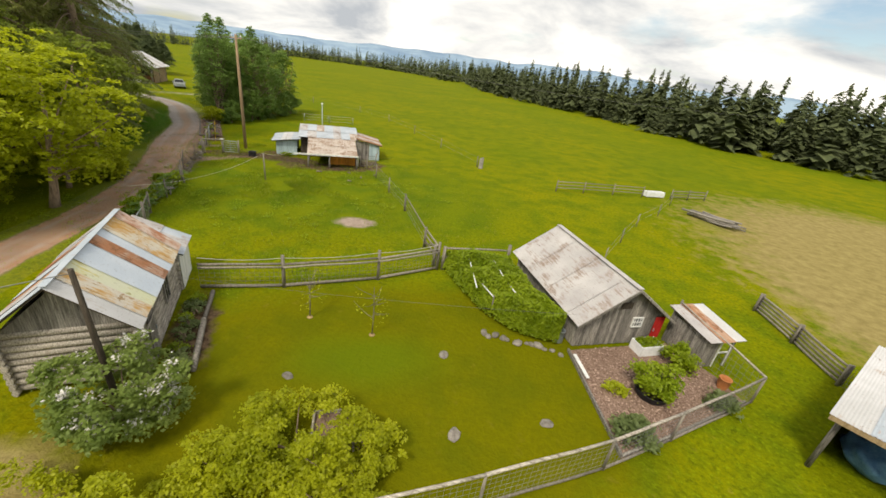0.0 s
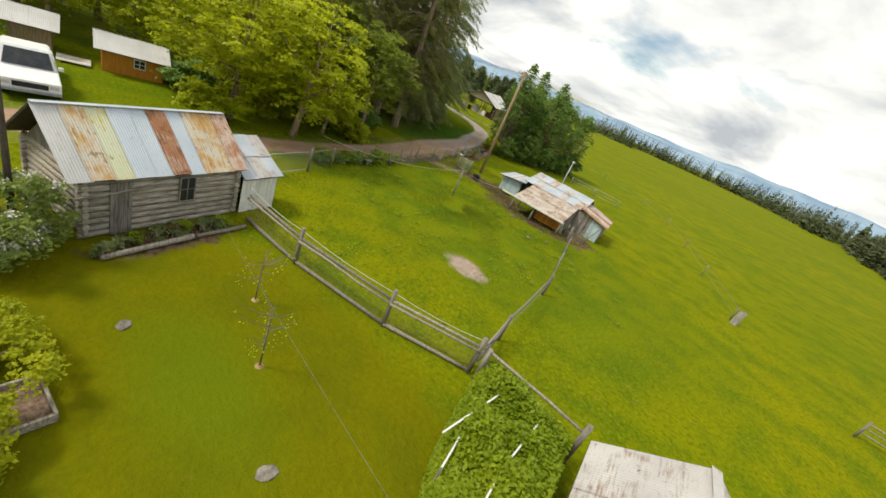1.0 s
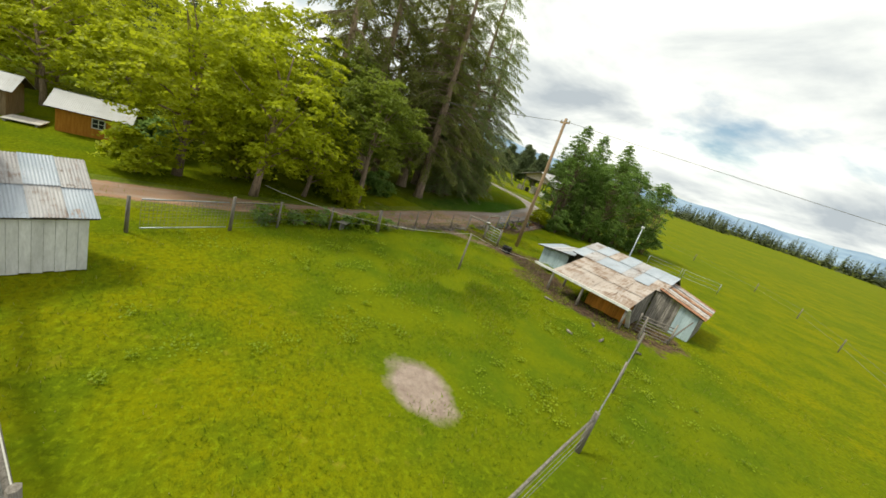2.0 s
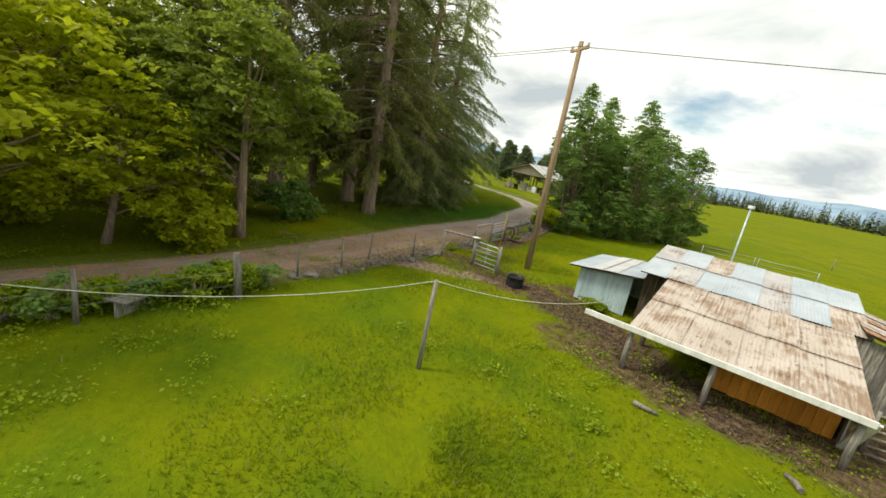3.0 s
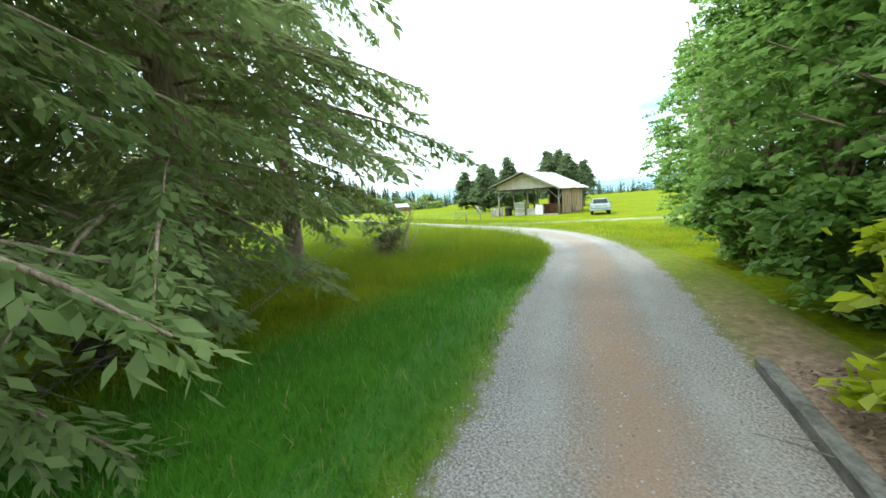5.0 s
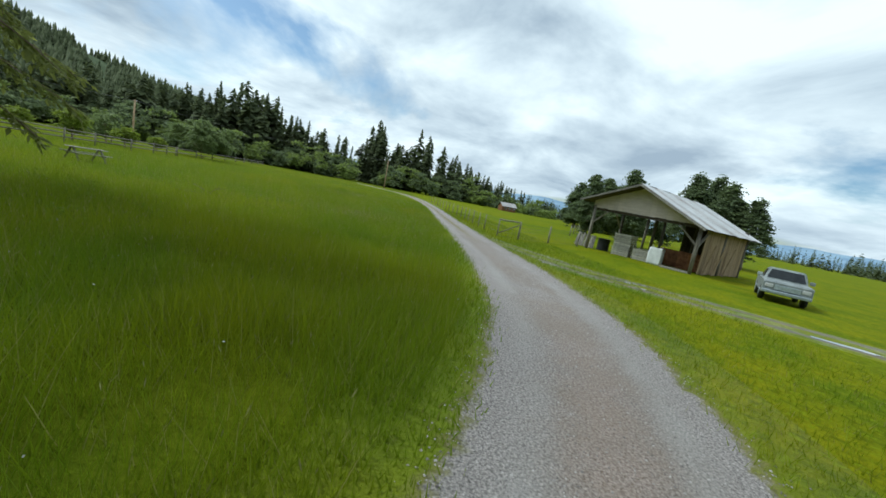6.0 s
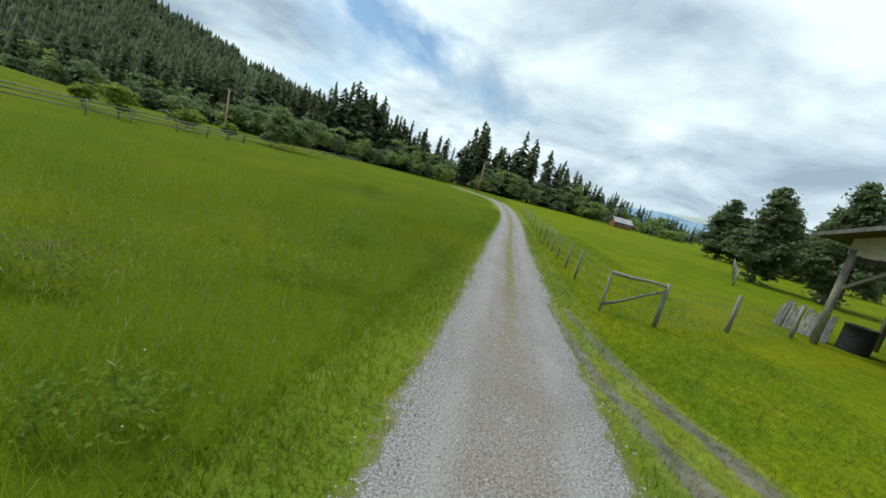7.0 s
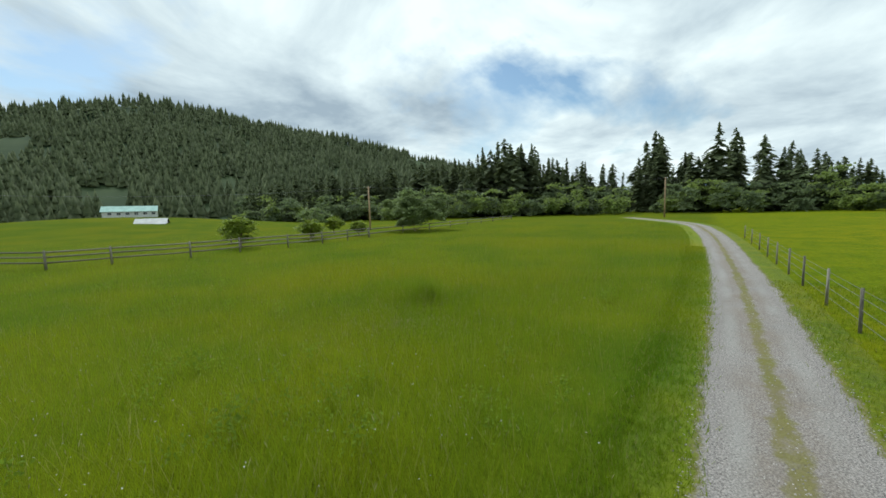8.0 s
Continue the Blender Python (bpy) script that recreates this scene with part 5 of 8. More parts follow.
def hay_barn():
    """Open gable barn: x runs along the front, y goes back."""
    ob = thing("hay_barn", "open-fronted pole barn with a boarded gable and white metal roof", "barn", HAY_BARN)
    d, xl, xa, xr = 7.5, -0.45, 3.0, 6.5
    zl, za, zr = 3.1, 4.38, 2.45
    slope(ob, (xa, -0.9, za), (xa, d + 0.4, za), (xl, d + 0.4, zl), (xl, -0.9, zl), [M_ZINCWHITE, M_ZINCWORN], 0.9, 1)
    slope(ob, (xa, d + 0.4, za), (xa, -0.9, za), (xr, -0.9, zr), (xr, d + 0.4, zr), [M_ZINCWHITE, M_ZINCWHITE, M_ZINCWORN], 0.9, 1)
    for p, q in (((xl, -0.92, zl - 0.06), (xa, -0.92, za - 0.06)), ((xa, -0.92, za - 0.06), (xr, -0.92, zr - 0.06))):
        bm = bmesh.new()
        plank(bm, p, q, 0.04, 0.11)
        part("barge_board", bm, M_OLDWOOD, ob, "grey barge board")
    top = lambda x: za - 0.1 - (za - zl) / (xa - xl) * (xa - x) if x < xa else za - 0.1 - (za - zr) / (xr - xa) * (x - xa)
    boards(ob, 0.05, 6.15, -0.05, -0.05, lambda f: 2.72 - 0.12 * f, lambda f: max(2.8 - 0.1 * f, top(0.05 + 6.1 * f)), M_PINK, 0.3, 0.03, seed=30)
    bm = bmesh.new()
    plank(bm, (0.0, 0.05, 2.68), (6.2, 0.05, 2.56), 0.1, 0.2)
    part("header_beam", bm, M_DARKWOOD_AND_SHADE, ob)
    for x, y in ((0.15, 0), (6.0, 0), (0.15, 3.6), (6.0, 3.6), (0.15, 7.2), (3.3, 7.2), (6.0, 7.2), (2.3, 3.6), (1.3, 7.2)):
        bm = bmesh.new()
        tube(bm, [(x, y, 0), (x, y, min(top(x), 2.9) - 0.02)], 0.095, 8)
        part("post", bm, M_POST, ob)
    for p, q in (((6.0, 0, 1.5), (5.0, 0, 2.5)), ((0.15, 0, 1.7), (1.0, 0, 2.55)), ((6.0, 0.1, 1.5), (6.0, 1.2, 2.4)), ((0.15, 3.6, 1.6), (0.15, 2.6, 2.6))):
        bm = bmesh.new()
        plank(bm, p, q, 0.08, 0.10, (0, 1, 0) if p[1] == q[1] else (1, 0, 0))
        part("brace", bm, M_POST, ob)
    boards(ob, 6.02, 6.02, 0.9, d - 0.3, lambda f: 0.02, lambda f: 2.5, M_TANWOOD, 0.22, seed=31)
    # Back boards carry the interior shade as a dark colour.
    boards(ob, 6.0, 2.6, d - 0.25, d - 0.25, lambda f: 0.02, lambda f: 2.9, M_DARKWOOD_AND_SHADE, 0.3, seed=32)
    boards(ob, 3.6, 5.8, 1.9, 1.9, lambda f: 0.02, lambda f: 1.05, M_RUST, 0.25, seed=33)
    for y in (1.2, 2.6, 4.2):
        bm = bmesh.new()
        plank(bm, (6.15, y, 0.0), (6.35, y + 0.3, 1.7), 0.16, 0.03, (1, 0, 0))
        part("leaning_board", bm, M_TANWOOD, ob)
    bm = bmesh.new()
    plank(bm, (4.6, -0.06, 0.06), (5.95, -0.06, 0.06), 0.1, 0.12)
    part("sill_beam", bm, M_OLDWOOD, ob)


hay_barn()


M_PALLET = grained("bleached_pallet_wood", (0.40, 0.375, 0.335), (0.70, 0.67, 0.61), (6, 6, 2), 2.0)


def shared(name, mesh, parent, m):
    """One more piece on a mesh that others use too."""
    ob = new(name, mesh)
    ob.parent = parent
    ob.matrix_basis = m
    return tagged(ob)


def pallet_stack(m, n, label):
    ob = thing("pallet_stack", label, "pallets", m, "pallets by the hay barn")
    rng = random.Random(n)
    bearer = board = None
    for k in range(n):
        z, o = 0.14 * k, rng.uniform(-0.03, 0.03)
        bm = bmesh.new()
        box(bm, 0.02, 1.0, -0.04, 0.04, 0, 0.09, None, 0.006)
        middle = part("pallet", bm, M_PALLET, ob)
        middle.matrix_basis = pose(o, 0.51 + o, z)
        if bearer is None:
            bearer = middle.data
            bm = bmesh.new()
            box(bm, 0, 0.1, -0.51, 0.54, 0.094, 0.112)
            board = bpy.data.meshes.new("board")
            bm.to_mesh(board)
            bm.free()
            board.materials.append(M_PALLET)
        for y in (-0.42, 0.42):
            shared("bearer", bearer, middle, pose(0, y, 0))
        for i in range(6):
            shared("board", board, middle, pose(0.18 * i, 0, 0))


def crate_row():
    """Upright slabs and bins along the open side."""
    ob = thing("slab_fence", "row of upright weathered slabs leaning by the barn post", "boards", HAY_BARN)
    rng = random.Random(2)
    for k in range(11):
        bm = bmesh.new()
        x = -1.3 + 0.13 * k
        plank(bm, (x, 0.95 + rng.uniform(-0.05, 0.05), 0.0), (x + rng.uniform(-0.06, 0.06), 1.08, rng.uniform(0.75, 1.0)), 0.13, 0.03, (0, 1, 0))
        part("slab", bm, M_OLDWOOD, ob)


def bulk_bag():
    bm = bmesh.new()
    bmesh.ops.create_cube(bm, size=1)
    bmesh.ops.subdivide_edges(bm, edges=bm.edges[:], cuts=9, use_grid_fill=True)
    for v in bm.verts:
        d = v.co.copy()
        bulge = 1 - 0.25 * (2 * d.z) ** 2
        v.co.x *= 0.85 * (0.86 + 0.22 * bulge) + 0.05 * noise.noise(d * 5)
        v.co.y *= 0.85 * (0.86 + 0.22 * bulge) + 0.05 * noise.noise(d * 5 + Vector((3, 0, 0)))
        v.co.z = (d.z + 0.5) * 0.98 + 0.05 * noise.noise(d * 4 + Vector((0, 5, 0))) * (1 if d.z > 0 else 0)
    for f in bm.faces:
        f.smooth = True
    bag = part("bulk_bag", bm, M_WHITE)
    bag.matrix_basis = HAY_BARN @ pose(3.95, 0.75, 0, 0, 0, 12) @ Matrix.Diagonal((0.72, 0.78, 0.98, 1.0))
    tagged(bag, "full white woven bulk bag standing by the barn", "bag")
    for s in (-1, 1):
        bm = bmesh.new()
        tube(bm, bezier((0.3 * s, 0.3, 0.92), (0.36 * s, 0, 1.3), (0.3 * s, -0.3, 0.92), 6), 0.02, 5)
        part("strap", bm, M_WHITE, bag)


pallet_stack(HAY_BARN @ pose(1.45, 0.55, 0, 0, 0, 6), 10, "tall stack of weathered wooden pallets beside the barn")
pallet_stack(HAY_BARN @ pose(2.6, 0.7, 0, 0, 0, -4), 5, "short stack of weathered wooden pallets beside the barn")
crate_row()
bulk_bag()


def plain_house(name, label, m, w, d, h, rise, wall, roof, category="house", panes=3):
    ob = thing(name, label, category, m)
    bm = bmesh.new()
    box(bm, 0, w, 0, d, 0, h)
    for x in (0, w):
        vs = [bm.verts.new(p) for p in ((x, 0, h), (x, d, h), (x, d / 2, h + rise))]
        bm.faces.new(vs)
    part("wall", bm, wall, ob)
    for s in (0, 1):
        y0, y1 = (d / 2, -0.35) if s == 0 else (d / 2, d + 0.35)
        slope(ob, (-0.35, y0, h + rise + 0.08), (w + 0.35, y0, h + rise + 0.08), (w + 0.35, y1, h - 0.12), (-0.35, y1, h - 0.12), [roof], 1.5)
    for k in range(panes):
        window(ob, pose(w * (k + 0.6) / (panes + 0.2), -0.02, h * 0.4), min(1.0, w / 5), h * 0.4, M_WHITEWOOD)
    return ob


def wooden_deck():
    ob = thing("wooden_deck", "low pale plank deck beside the orange shed", "deck", pose(-20.5, 9.45, 0, 0, 0, 99))
    for k in range(7):
        bm = bmesh.new()
        box(bm, 0, 1.5, 0.2 * k, 0.2 * k + 0.18, 0.12, 0.16, None, 0.004)
        part("board", bm, M_PALLET, ob)
    for x in (0.1, 1.3):
        bm = bmesh.new()
        box(bm, x, x + 0.1, 0.02, 1.36, 0, 0.118)
        part("joist", bm, M_OLDWOOD, ob)


wooden_deck()


def knoll():
    """A gentle grassy rise that carries the far farmhouse."""
    vs, n = [(-106.0, -88.0, 4.15)], 40
    for j in range(1, 9):
        for k in range(n):
            a, r = 2 * math.pi * k / n, 9.0 * j
            vs.append((-106 + r * math.cos(a), -88 + r * math.sin(a), 4.15 * (0.5 + 0.5 * math.cos(math.pi * j / 8)) - (0.05 if j == 8 else 0)))
    me = bpy.data.meshes.new("knoll")
    me.from_pydata(vs, [], [(0, 1 + k, 1 + (k + 1) % n) for k in range(n)] +
                   [(1 + j * n + k, 1 + (j + 1) * n + k, 1 + (j + 1) * n + (k + 1) % n, 1 + j * n + (k + 1) % n) for j in range(7) for k in range(n)])
    me.materials.append(M_GROUND)
    tagged(new("knoll", me), "low grassy rise beyond the hay field", "ground", kind="structure")


knoll()
plain_house("orange_shed", "small orange wooden shed with a white metal roof", pose(-21.15, 11.35, 0, 0, 0, 99), 3.0, 2.3, 1.4, 0.55, M_ORANGE, M_ZINCWHITE, "shed", 1)
plain_house("garden_shed", "small brown shed with a white roof behind the trees", pose(-21.4, 7.4, 0, 0, 0, 99), 1.7, 2.2, 1.5, 0.5, M_TANWOOD, M_ZINCWHITE, "shed", 0)
plain_house("long_house", "long white farmhouse with a pale green roof across the field", pose(-106.0, -88.0, 4.0, 0, 0, 158), 13, 6, 1.9, 1.5, M_WHITEWOOD, M_GREENROOF, "house", 6)
plain_house("far_shed", "small white shed beyond the field fence", pose(-104.0, -55.0, 0, 0, 0, 150), 6, 4, 2.2, 1.2, M_WHITEWOOD, M_ZINCWHITE, "shed", 1)
plain_house("brick_house", "small reddish house among the far trees", pose(-196.0, 96.0, 0, 0, 0, 100), 6, 4, 2.0, 1.4, M_RUST, M_ZINCWORN, "house", 3)

# ---------------------------------------------------------------- fences, gates and poles


def wires(parent, points, heights, r=0.006, sag=0.0, name="wire", material=None):
    """Strands along a line of x, y at each height."""
    for z in heights:
        bm = bmesh.new()
        line = []
        for (a, b), (c, d) in zip(points, points[1:]):
            line += [(a + (c - a) * t, b + (d - b) * t, z - sag * 4 * t * (1 - t)) for t in (0, 0.25, 0.5, 0.75)]
        line.append((*points[-1], z))
        tube(bm, line, r, 4, cap=False)
        part(name, bm, material or M_WIRE, parent)


def post_at(parent, x, y, h, r=0.06, lean=(0, 0), material=None, name="post"):
    bm = bmesh.new()
    tube(bm, [(x, y, -0.05), (x + lean[0] * 0.5, y + lean[1] * 0.5, h * 0.5), (x + lean[0], y + lean[1], h)], [r * 1.08, r, r * 0.92], 7, jitter=0.12, rng=random.Random(int(x * 91 + y * 13)))
    part(name, bm, material or M_POST, parent)


def netting(parent, p, q, z0, z1, cell=0.18, r=0.005):
    """Woven wire between two ends, as one part of crossing strands."""
    bm = bmesh.new()
    p, q = Vector((*p, 0)), Vector((*q, 0))
    n = max(2, int((q - p).length / cell))
    m = max(2, int((z1 - z0) / cell))
    for k in range(n + 1):
        a = p.lerp(q, k / n)
        tube(bm, [a + Vector((0, 0, z0)), a + Vector((0, 0, z1))], r, 3, cap=False)
    for k in range(m + 1):
        z = z0 + (z1 - z0) * k / m
        tube(bm, [p + Vector((0, 0, z)), q + Vector((0, 0, z))], r, 3, cap=False)
    tagged(part("netting", bm, M_WIRE, parent), kind="stuff")


def rail(parent, p, q, r=0.05, material=None, name="rail"):
    bm = bmesh.new()
    p, q = Vector(p), Vector(q)
    rng = random.Random(int(p.x * 77 + q.y * 31))
    mid = [p.lerp(q, t) + Vector((rng.uniform(-0.02, 0.02), rng.uniform(-0.02, 0.02), rng.uniform(-0.025, 0.02))) for t in (0.33, 0.66)]
    tube(bm, [p, *mid, q], [r * 1.05, r, r * 0.95, r * 0.88], 6, jitter=0.1, rng=rng)
    part(name, bm, material or M_POST, parent)


def lawn_fence():
    ob = thing("lawn_fence", "grey log rail fence with wire netting along the lawn", "fence")
    pts = [(-4.4, 18.0), (-1.5, 19.4), (1.97, 21.7), (4.35, 23.95)]
    for x, y in pts[1:]:
        post_at(ob, x, y, 1.55, 0.075)
    post_at(ob, 4.62, 24.1, 1.3, 0.09)
    post_at(ob, 4.1, 24.25, 1.25, 0.08)
    for (a, b), (c, d) in zip(pts, pts[1:]):
        rail(ob, (a, b, 1.12), (c, d, 1.15), 0.055)
        rail(ob, (a + 0.06, b - 0.08, 1.02), (c + 0.06, d - 0.08, 1.04), 0.045)
        rail(ob, (a, b, 0.10), (c, d, 0.10), 0.07)
        netting(ob, (a, b), (c, d), 0.15, 1.1)
    wires(ob, pts, (1.42,), 0.012, 0.10, "rope", M_ROPE)
    ob2 = thing("shed_fence", "log rail between the lawn corner and the plank shed", "fence")
    post_at(ob2, 7.85, 25.25, 1.6, 0.09)
    rail(ob2, (4.55, 24.1, 1.2), (7.85, 25.25, 1.28), 0.05)
    rail(ob2, (4.55, 24.1, 0.7), (7.85, 25.25, 0.75), 0.04)
    ob3 = thing("pasture_fence", "wire pasture fence with grey posts and a braced end", "fence")
    pts = [(4.3, 24.2), (3.05, 26.3), (0.2, 31.6), (-2.2, 35.0), (-4.6, 38.4), (-6.4, 40.6)]
    for k, (x, y) in enumerate(pts[1:]):
        post_at(ob3, x, y, 1.25, 0.05 if k > 1 else 0.075)
    for z in (0.45, 0.8, 1.15):
        rail(ob3, (4.3, 24.2, z), (3.05, 26.3, z), 0.04)
    rail(ob3, (4.3, 24.2, 1.2), (3.05, 26.3, 0.25), 0.045)
    rail(ob3, (3.05, 26.3, 1.1), (0.2, 31.6, 1.1), 0.035)
    wires(ob3, pts, (0.25, 0.5, 0.8, 1.08), 0.007)


def garden_fence():
    ob = thing("garden_fence", "wire netting fence with a pale pole top rail round the garden", "fence")
    pts = [(5.6, 11.1), (8.05, 12.5), (11.3, 14.5), (13.6, 16.2), (17.2, 19.0)]
    for x, y in pts:
        post_at(ob, x, y, 1.2, 0.04)
    for (a, b), (c, d) in zip(pts, pts[1:]):
        rail(ob, (a, b, 1.18), (c, d, 1.18), 0.045, M_LOG)
        netting(ob, (a, b), (c, d), 0.05, 1.15, 0.16, 0.0035)
        rail(ob, (a, b, 0.06), (c, d, 0.06), 0.04)
    post_at(ob, 15.3, 22.3, 1.9, 0.045)
    rail(ob, (17.2, 19.0, 1.18), (15.3, 22.3, 1.8), 0.04, M_LOG)
    netting(ob, (17.2, 19.0), (15.3, 22.3), 0.05, 1.2, 0.2)


def paddock_fence():
    ob = thing("paddock_rails", "stack of weathered log rails fencing the paddock", "fence")
    pts = [(21.0, 26.8), (21.3, 24.1), (21.5, 21.4)]
    for x, y in pts:
        post_at(ob, x, y, 1.05, 0.06)
        post_at(ob, x + 0.18, y + 0.08, 1.0, 0.06)
    for (a, b), (c, d) in zip(pts, pts[1:]):
        for k in range(5):
            rail(ob, (a + 0.09, b + 0.04, 0.12 + 0.19 * k), (c + 0.09, d + 0.04, 0.12 + 0.19 * k), 0.06)
    ob2 = thing("paddock_wire_fence", "thin post and wire fence beside the paddock", "fence")
    pts = [(21.5, 21.4), (22.4, 20.3), (23.9, 18.6)]
    for x, y in pts[1:]:
        post_at(ob2, x, y, 1.0, 0.045)
    netting(ob2, pts[0], pts[1], 0.05, 0.95)
    netting(ob2, pts[1], pts[2], 0.05, 0.95)
    ob3 = thing("field_fence", "line of thin posts and wire across the meadow", "fence")
    pts = [(13.6, 29.0), (15.5, 33.5), (17.6, 38.0), (20.5, 42.5), (23.0, 47.4)]
    for x, y in pts:
        post_at(ob3, x, y, 1.1, 0.035)
    wires(ob3, pts, (0.5, 1.0), 0.006)
    ob4 = thing("far_rail_fence", "old rail fence at the end of the paddock", "fence")
    pts = [(11.6, 45.0), (14.4, 46.3), (17.5, 47.7), (20.7, 49.0)]
    for x, y in pts:
        post_at(ob4, x, y, 1.15, 0.06)
    for (a, b), (c, d) in zip(pts, pts[1:]):
        for z in (0.4, 0.7, 1.0):
            rail(ob4, (a, b, z), (c, d, z), 0.045)
    pts = [(23.9, 50.2), (26.0, 51.4), (28.1, 52.4)]
    for x, y in pts:
        post_at(ob4, x, y, 1.1, 0.06)
    for (a, b), (c, d) in zip(pts, pts[1:]):
        for z in (0.3, 0.6, 0.9):
            rail(ob4, (a, b, z), (c, d, z), 0.05)
    ob5 = thing("meadow_fence", "row of thin posts and wire far across the meadow", "fence")
    pts = [(3.0, 50.0), (-3.0, 58.0), (-9.0, 66.0), (-16.0, 74.0), (-24.0, 80.0), (-36.0, 84.0), (-48.0, 86.0)]
    for x, y in pts:
        post_at(ob5, x, y, 1.2, 0.05)
    wires(ob5, pts, (0.5, 1.05), 0.008)
    ob6 = thing("sheep_hurdle", "pale metal hurdle standing in the meadow", "fence")
    for a, b in (((-24.6, 60.9), (-21.6, 62.5)), ((-21.4, 62.6), (-18.4, 64.2))):
        for z in (0.3, 0.7, 1.05):
            rail(ob6, (*a, z), (*b, z), 0.013, M_STEEL)
        for p in (a, b):
            post_at(ob6, *p, 1.1, 0.03, material=M_STEEL)


lawn_fence()
garden_fence()
paddock_fence()


def steel_gate(name, p, q, h, bars, label, m_post=True):
    """A tubular gate with rounded upper corners between two posts."""
    ob = thing(name, label, "gate")
    p, q = Vector((*p, 0)), Vector((*q, 0))
    d = q - p
    a, b = p + d * 0.06, q - d * 0.06
    bm = bmesh.new()
    c = 0.14
    dn = d.normalized()
    up = Vector((0, 0, 1))
    line = [a + up * 0.14, a + up * (h - c), a + dn * c * 0.3 + up * (h - c * 0.3), a + dn * c + up * h, b - dn * c + up * h, b - dn * c * 0.3 + up * (h - c * 0.3), b + up * (h - c), b + up * 0.14]
    tube(bm, line, 0.024, 7)
    part("gate_frame", bm, M_STEEL, ob)
    for k in range(bars):
        bm = bmesh.new()
        z = 0.15 + (h - 0.15) * k / bars
        tube(bm, [a + up * z, b + up * z], 0.019, 6)
        part("bar", bm, M_STEEL, ob)
    for t in (0.5,):
        bm = bmesh.new()
        e = a.lerp(b, t)
        plank(bm, e + up * 0.15, e + up * (h - 0.02), 0.03, 0.012, dn.cross(up))
        part("brace", bm, M_STEEL, ob)
    if m_post:
        for e in (p, q):
            post_at(ob, e.x, e.y, h + 0.12, 0.06)
    return ob


steel_gate("yard_gate", (-19.22, 37.5), (-18.05, 38.15), 1.12, 5, "small galvanised bar gate between wooden posts")
steel_gate("drive_gate", (-23.4, 40.65), (-24.78, 42.42), 1.18, 6, "long galvanised bar gate beside the drive")


def drive_fence():
    ob = thing("drive_fence", "rough post and rail fence along the drive", "fence")
    rail(ob, (-20.45, 36.5, 1.2), (-19.3, 37.45, 1.24), 0.06)
    post_at(ob, -20.45, 36.5, 1.28, 0.06)
    rail(ob, (-20.35, 36.55, 1.1), (-19.95, 36.2, 0.0), 0.045)
    bm = bmesh.new()
    box(bm, -19.36, -19.08, 37.36, 37.64, 1.25, 1.29, None, 0.01)
    part("post_cap", bm, M_WHITEWOOD, ob, "white board on the gate post")
    post_at(ob, -22.2, 39.0, 1.25, 0.06)
    rail(ob, (-22.2, 39.0, 1.2), (-23.36, 40.6, 1.2), 0.055, M_LOG)
    rail(ob, (-22.25, 39.05, 1.1), (-21.95, 38.45, 0.05), 0.045)
    rail(ob, (-24.78, 42.46, 1.2), (-25.4, 43.75, 1.18), 0.03, M_STEEL)
    post_at(ob, -25.42, 43.8, 1.2, 0.05)
    line = [(-15.1, 28.6), (-16.6, 30.1), (-17.9, 31.6), (-19.1, 32.8), (-19.8, 34.9), (-20.4, 36.4)]
    rng = random.Random(4)
    for k, (x, y) in enumerate(line[:-1]):
        post_at(ob, x, y, 1.1 if k else 1.25, 0.035 if k else 0.10, (rng.uniform(-0.1, 0.1), rng.uniform(-0.1, 0.1)))
    wires(ob, line, (0.4, 0.8, 1.05), 0.0035, 0.05)
    ob = thing("rope_fence", "white rope strung over a slim grey post in the pasture", "fence")
    post_at(ob, -11.45, 32.5, 2.05, 0.05, (-0.1, 0.1))
    for p, q, s in (((-12.7, 22.6, 1.75), (-11.55, 32.6, 2.03), 0.55), ((-11.55, 32.6, 2.03), (-13.46, 39.91, 0.86), 0.30)):
        bm = bmesh.new()
        tube(bm, [Vector(p).lerp(Vector(q), t) - Vector((0, 0, 4 * s * t * (1 - t))) for t in (k / 12 for k in range(13))], 0.007, 5, cap=False)
        part("rope", bm, M_ROPE, ob)
    ob = thing("pasture_gate", "wide wire mesh gate in a thin pipe frame", "gate")
    post_at(ob, -10.9, 21.7, 1.45, 0.07)
    post_at(ob, -8.9, 18.9, 1.3, 0.06)
    for z in (0.15, 1.2):
        rail(ob, (-9.1, 19.2, z), (-10.8, 21.55, z), 0.025, M_STEEL)
    netting(ob, (-9.1, 19.2), (-10.8, 21.55), 0.15, 1.2, 0.12, 0.006)
    post_at(ob, -12.4, 23.4, 1.25, 0.05)
    rail(ob, (-10.9, 21.7, 1.2), (-12.4, 23.4, 1.15), 0.03)
    netting(ob, (-10.9, 21.7), (-12.4, 23.4), 0.1, 1.1, 0.2)
    post_at(ob, -13.7, 25.8, 1.2, 0.05)
    wires(ob, [(-12.4, 23.4), (-13.7, 25.8), (-15.1, 28.6)], (0.4, 0.75, 1.1), 0.006)


drive_fence()


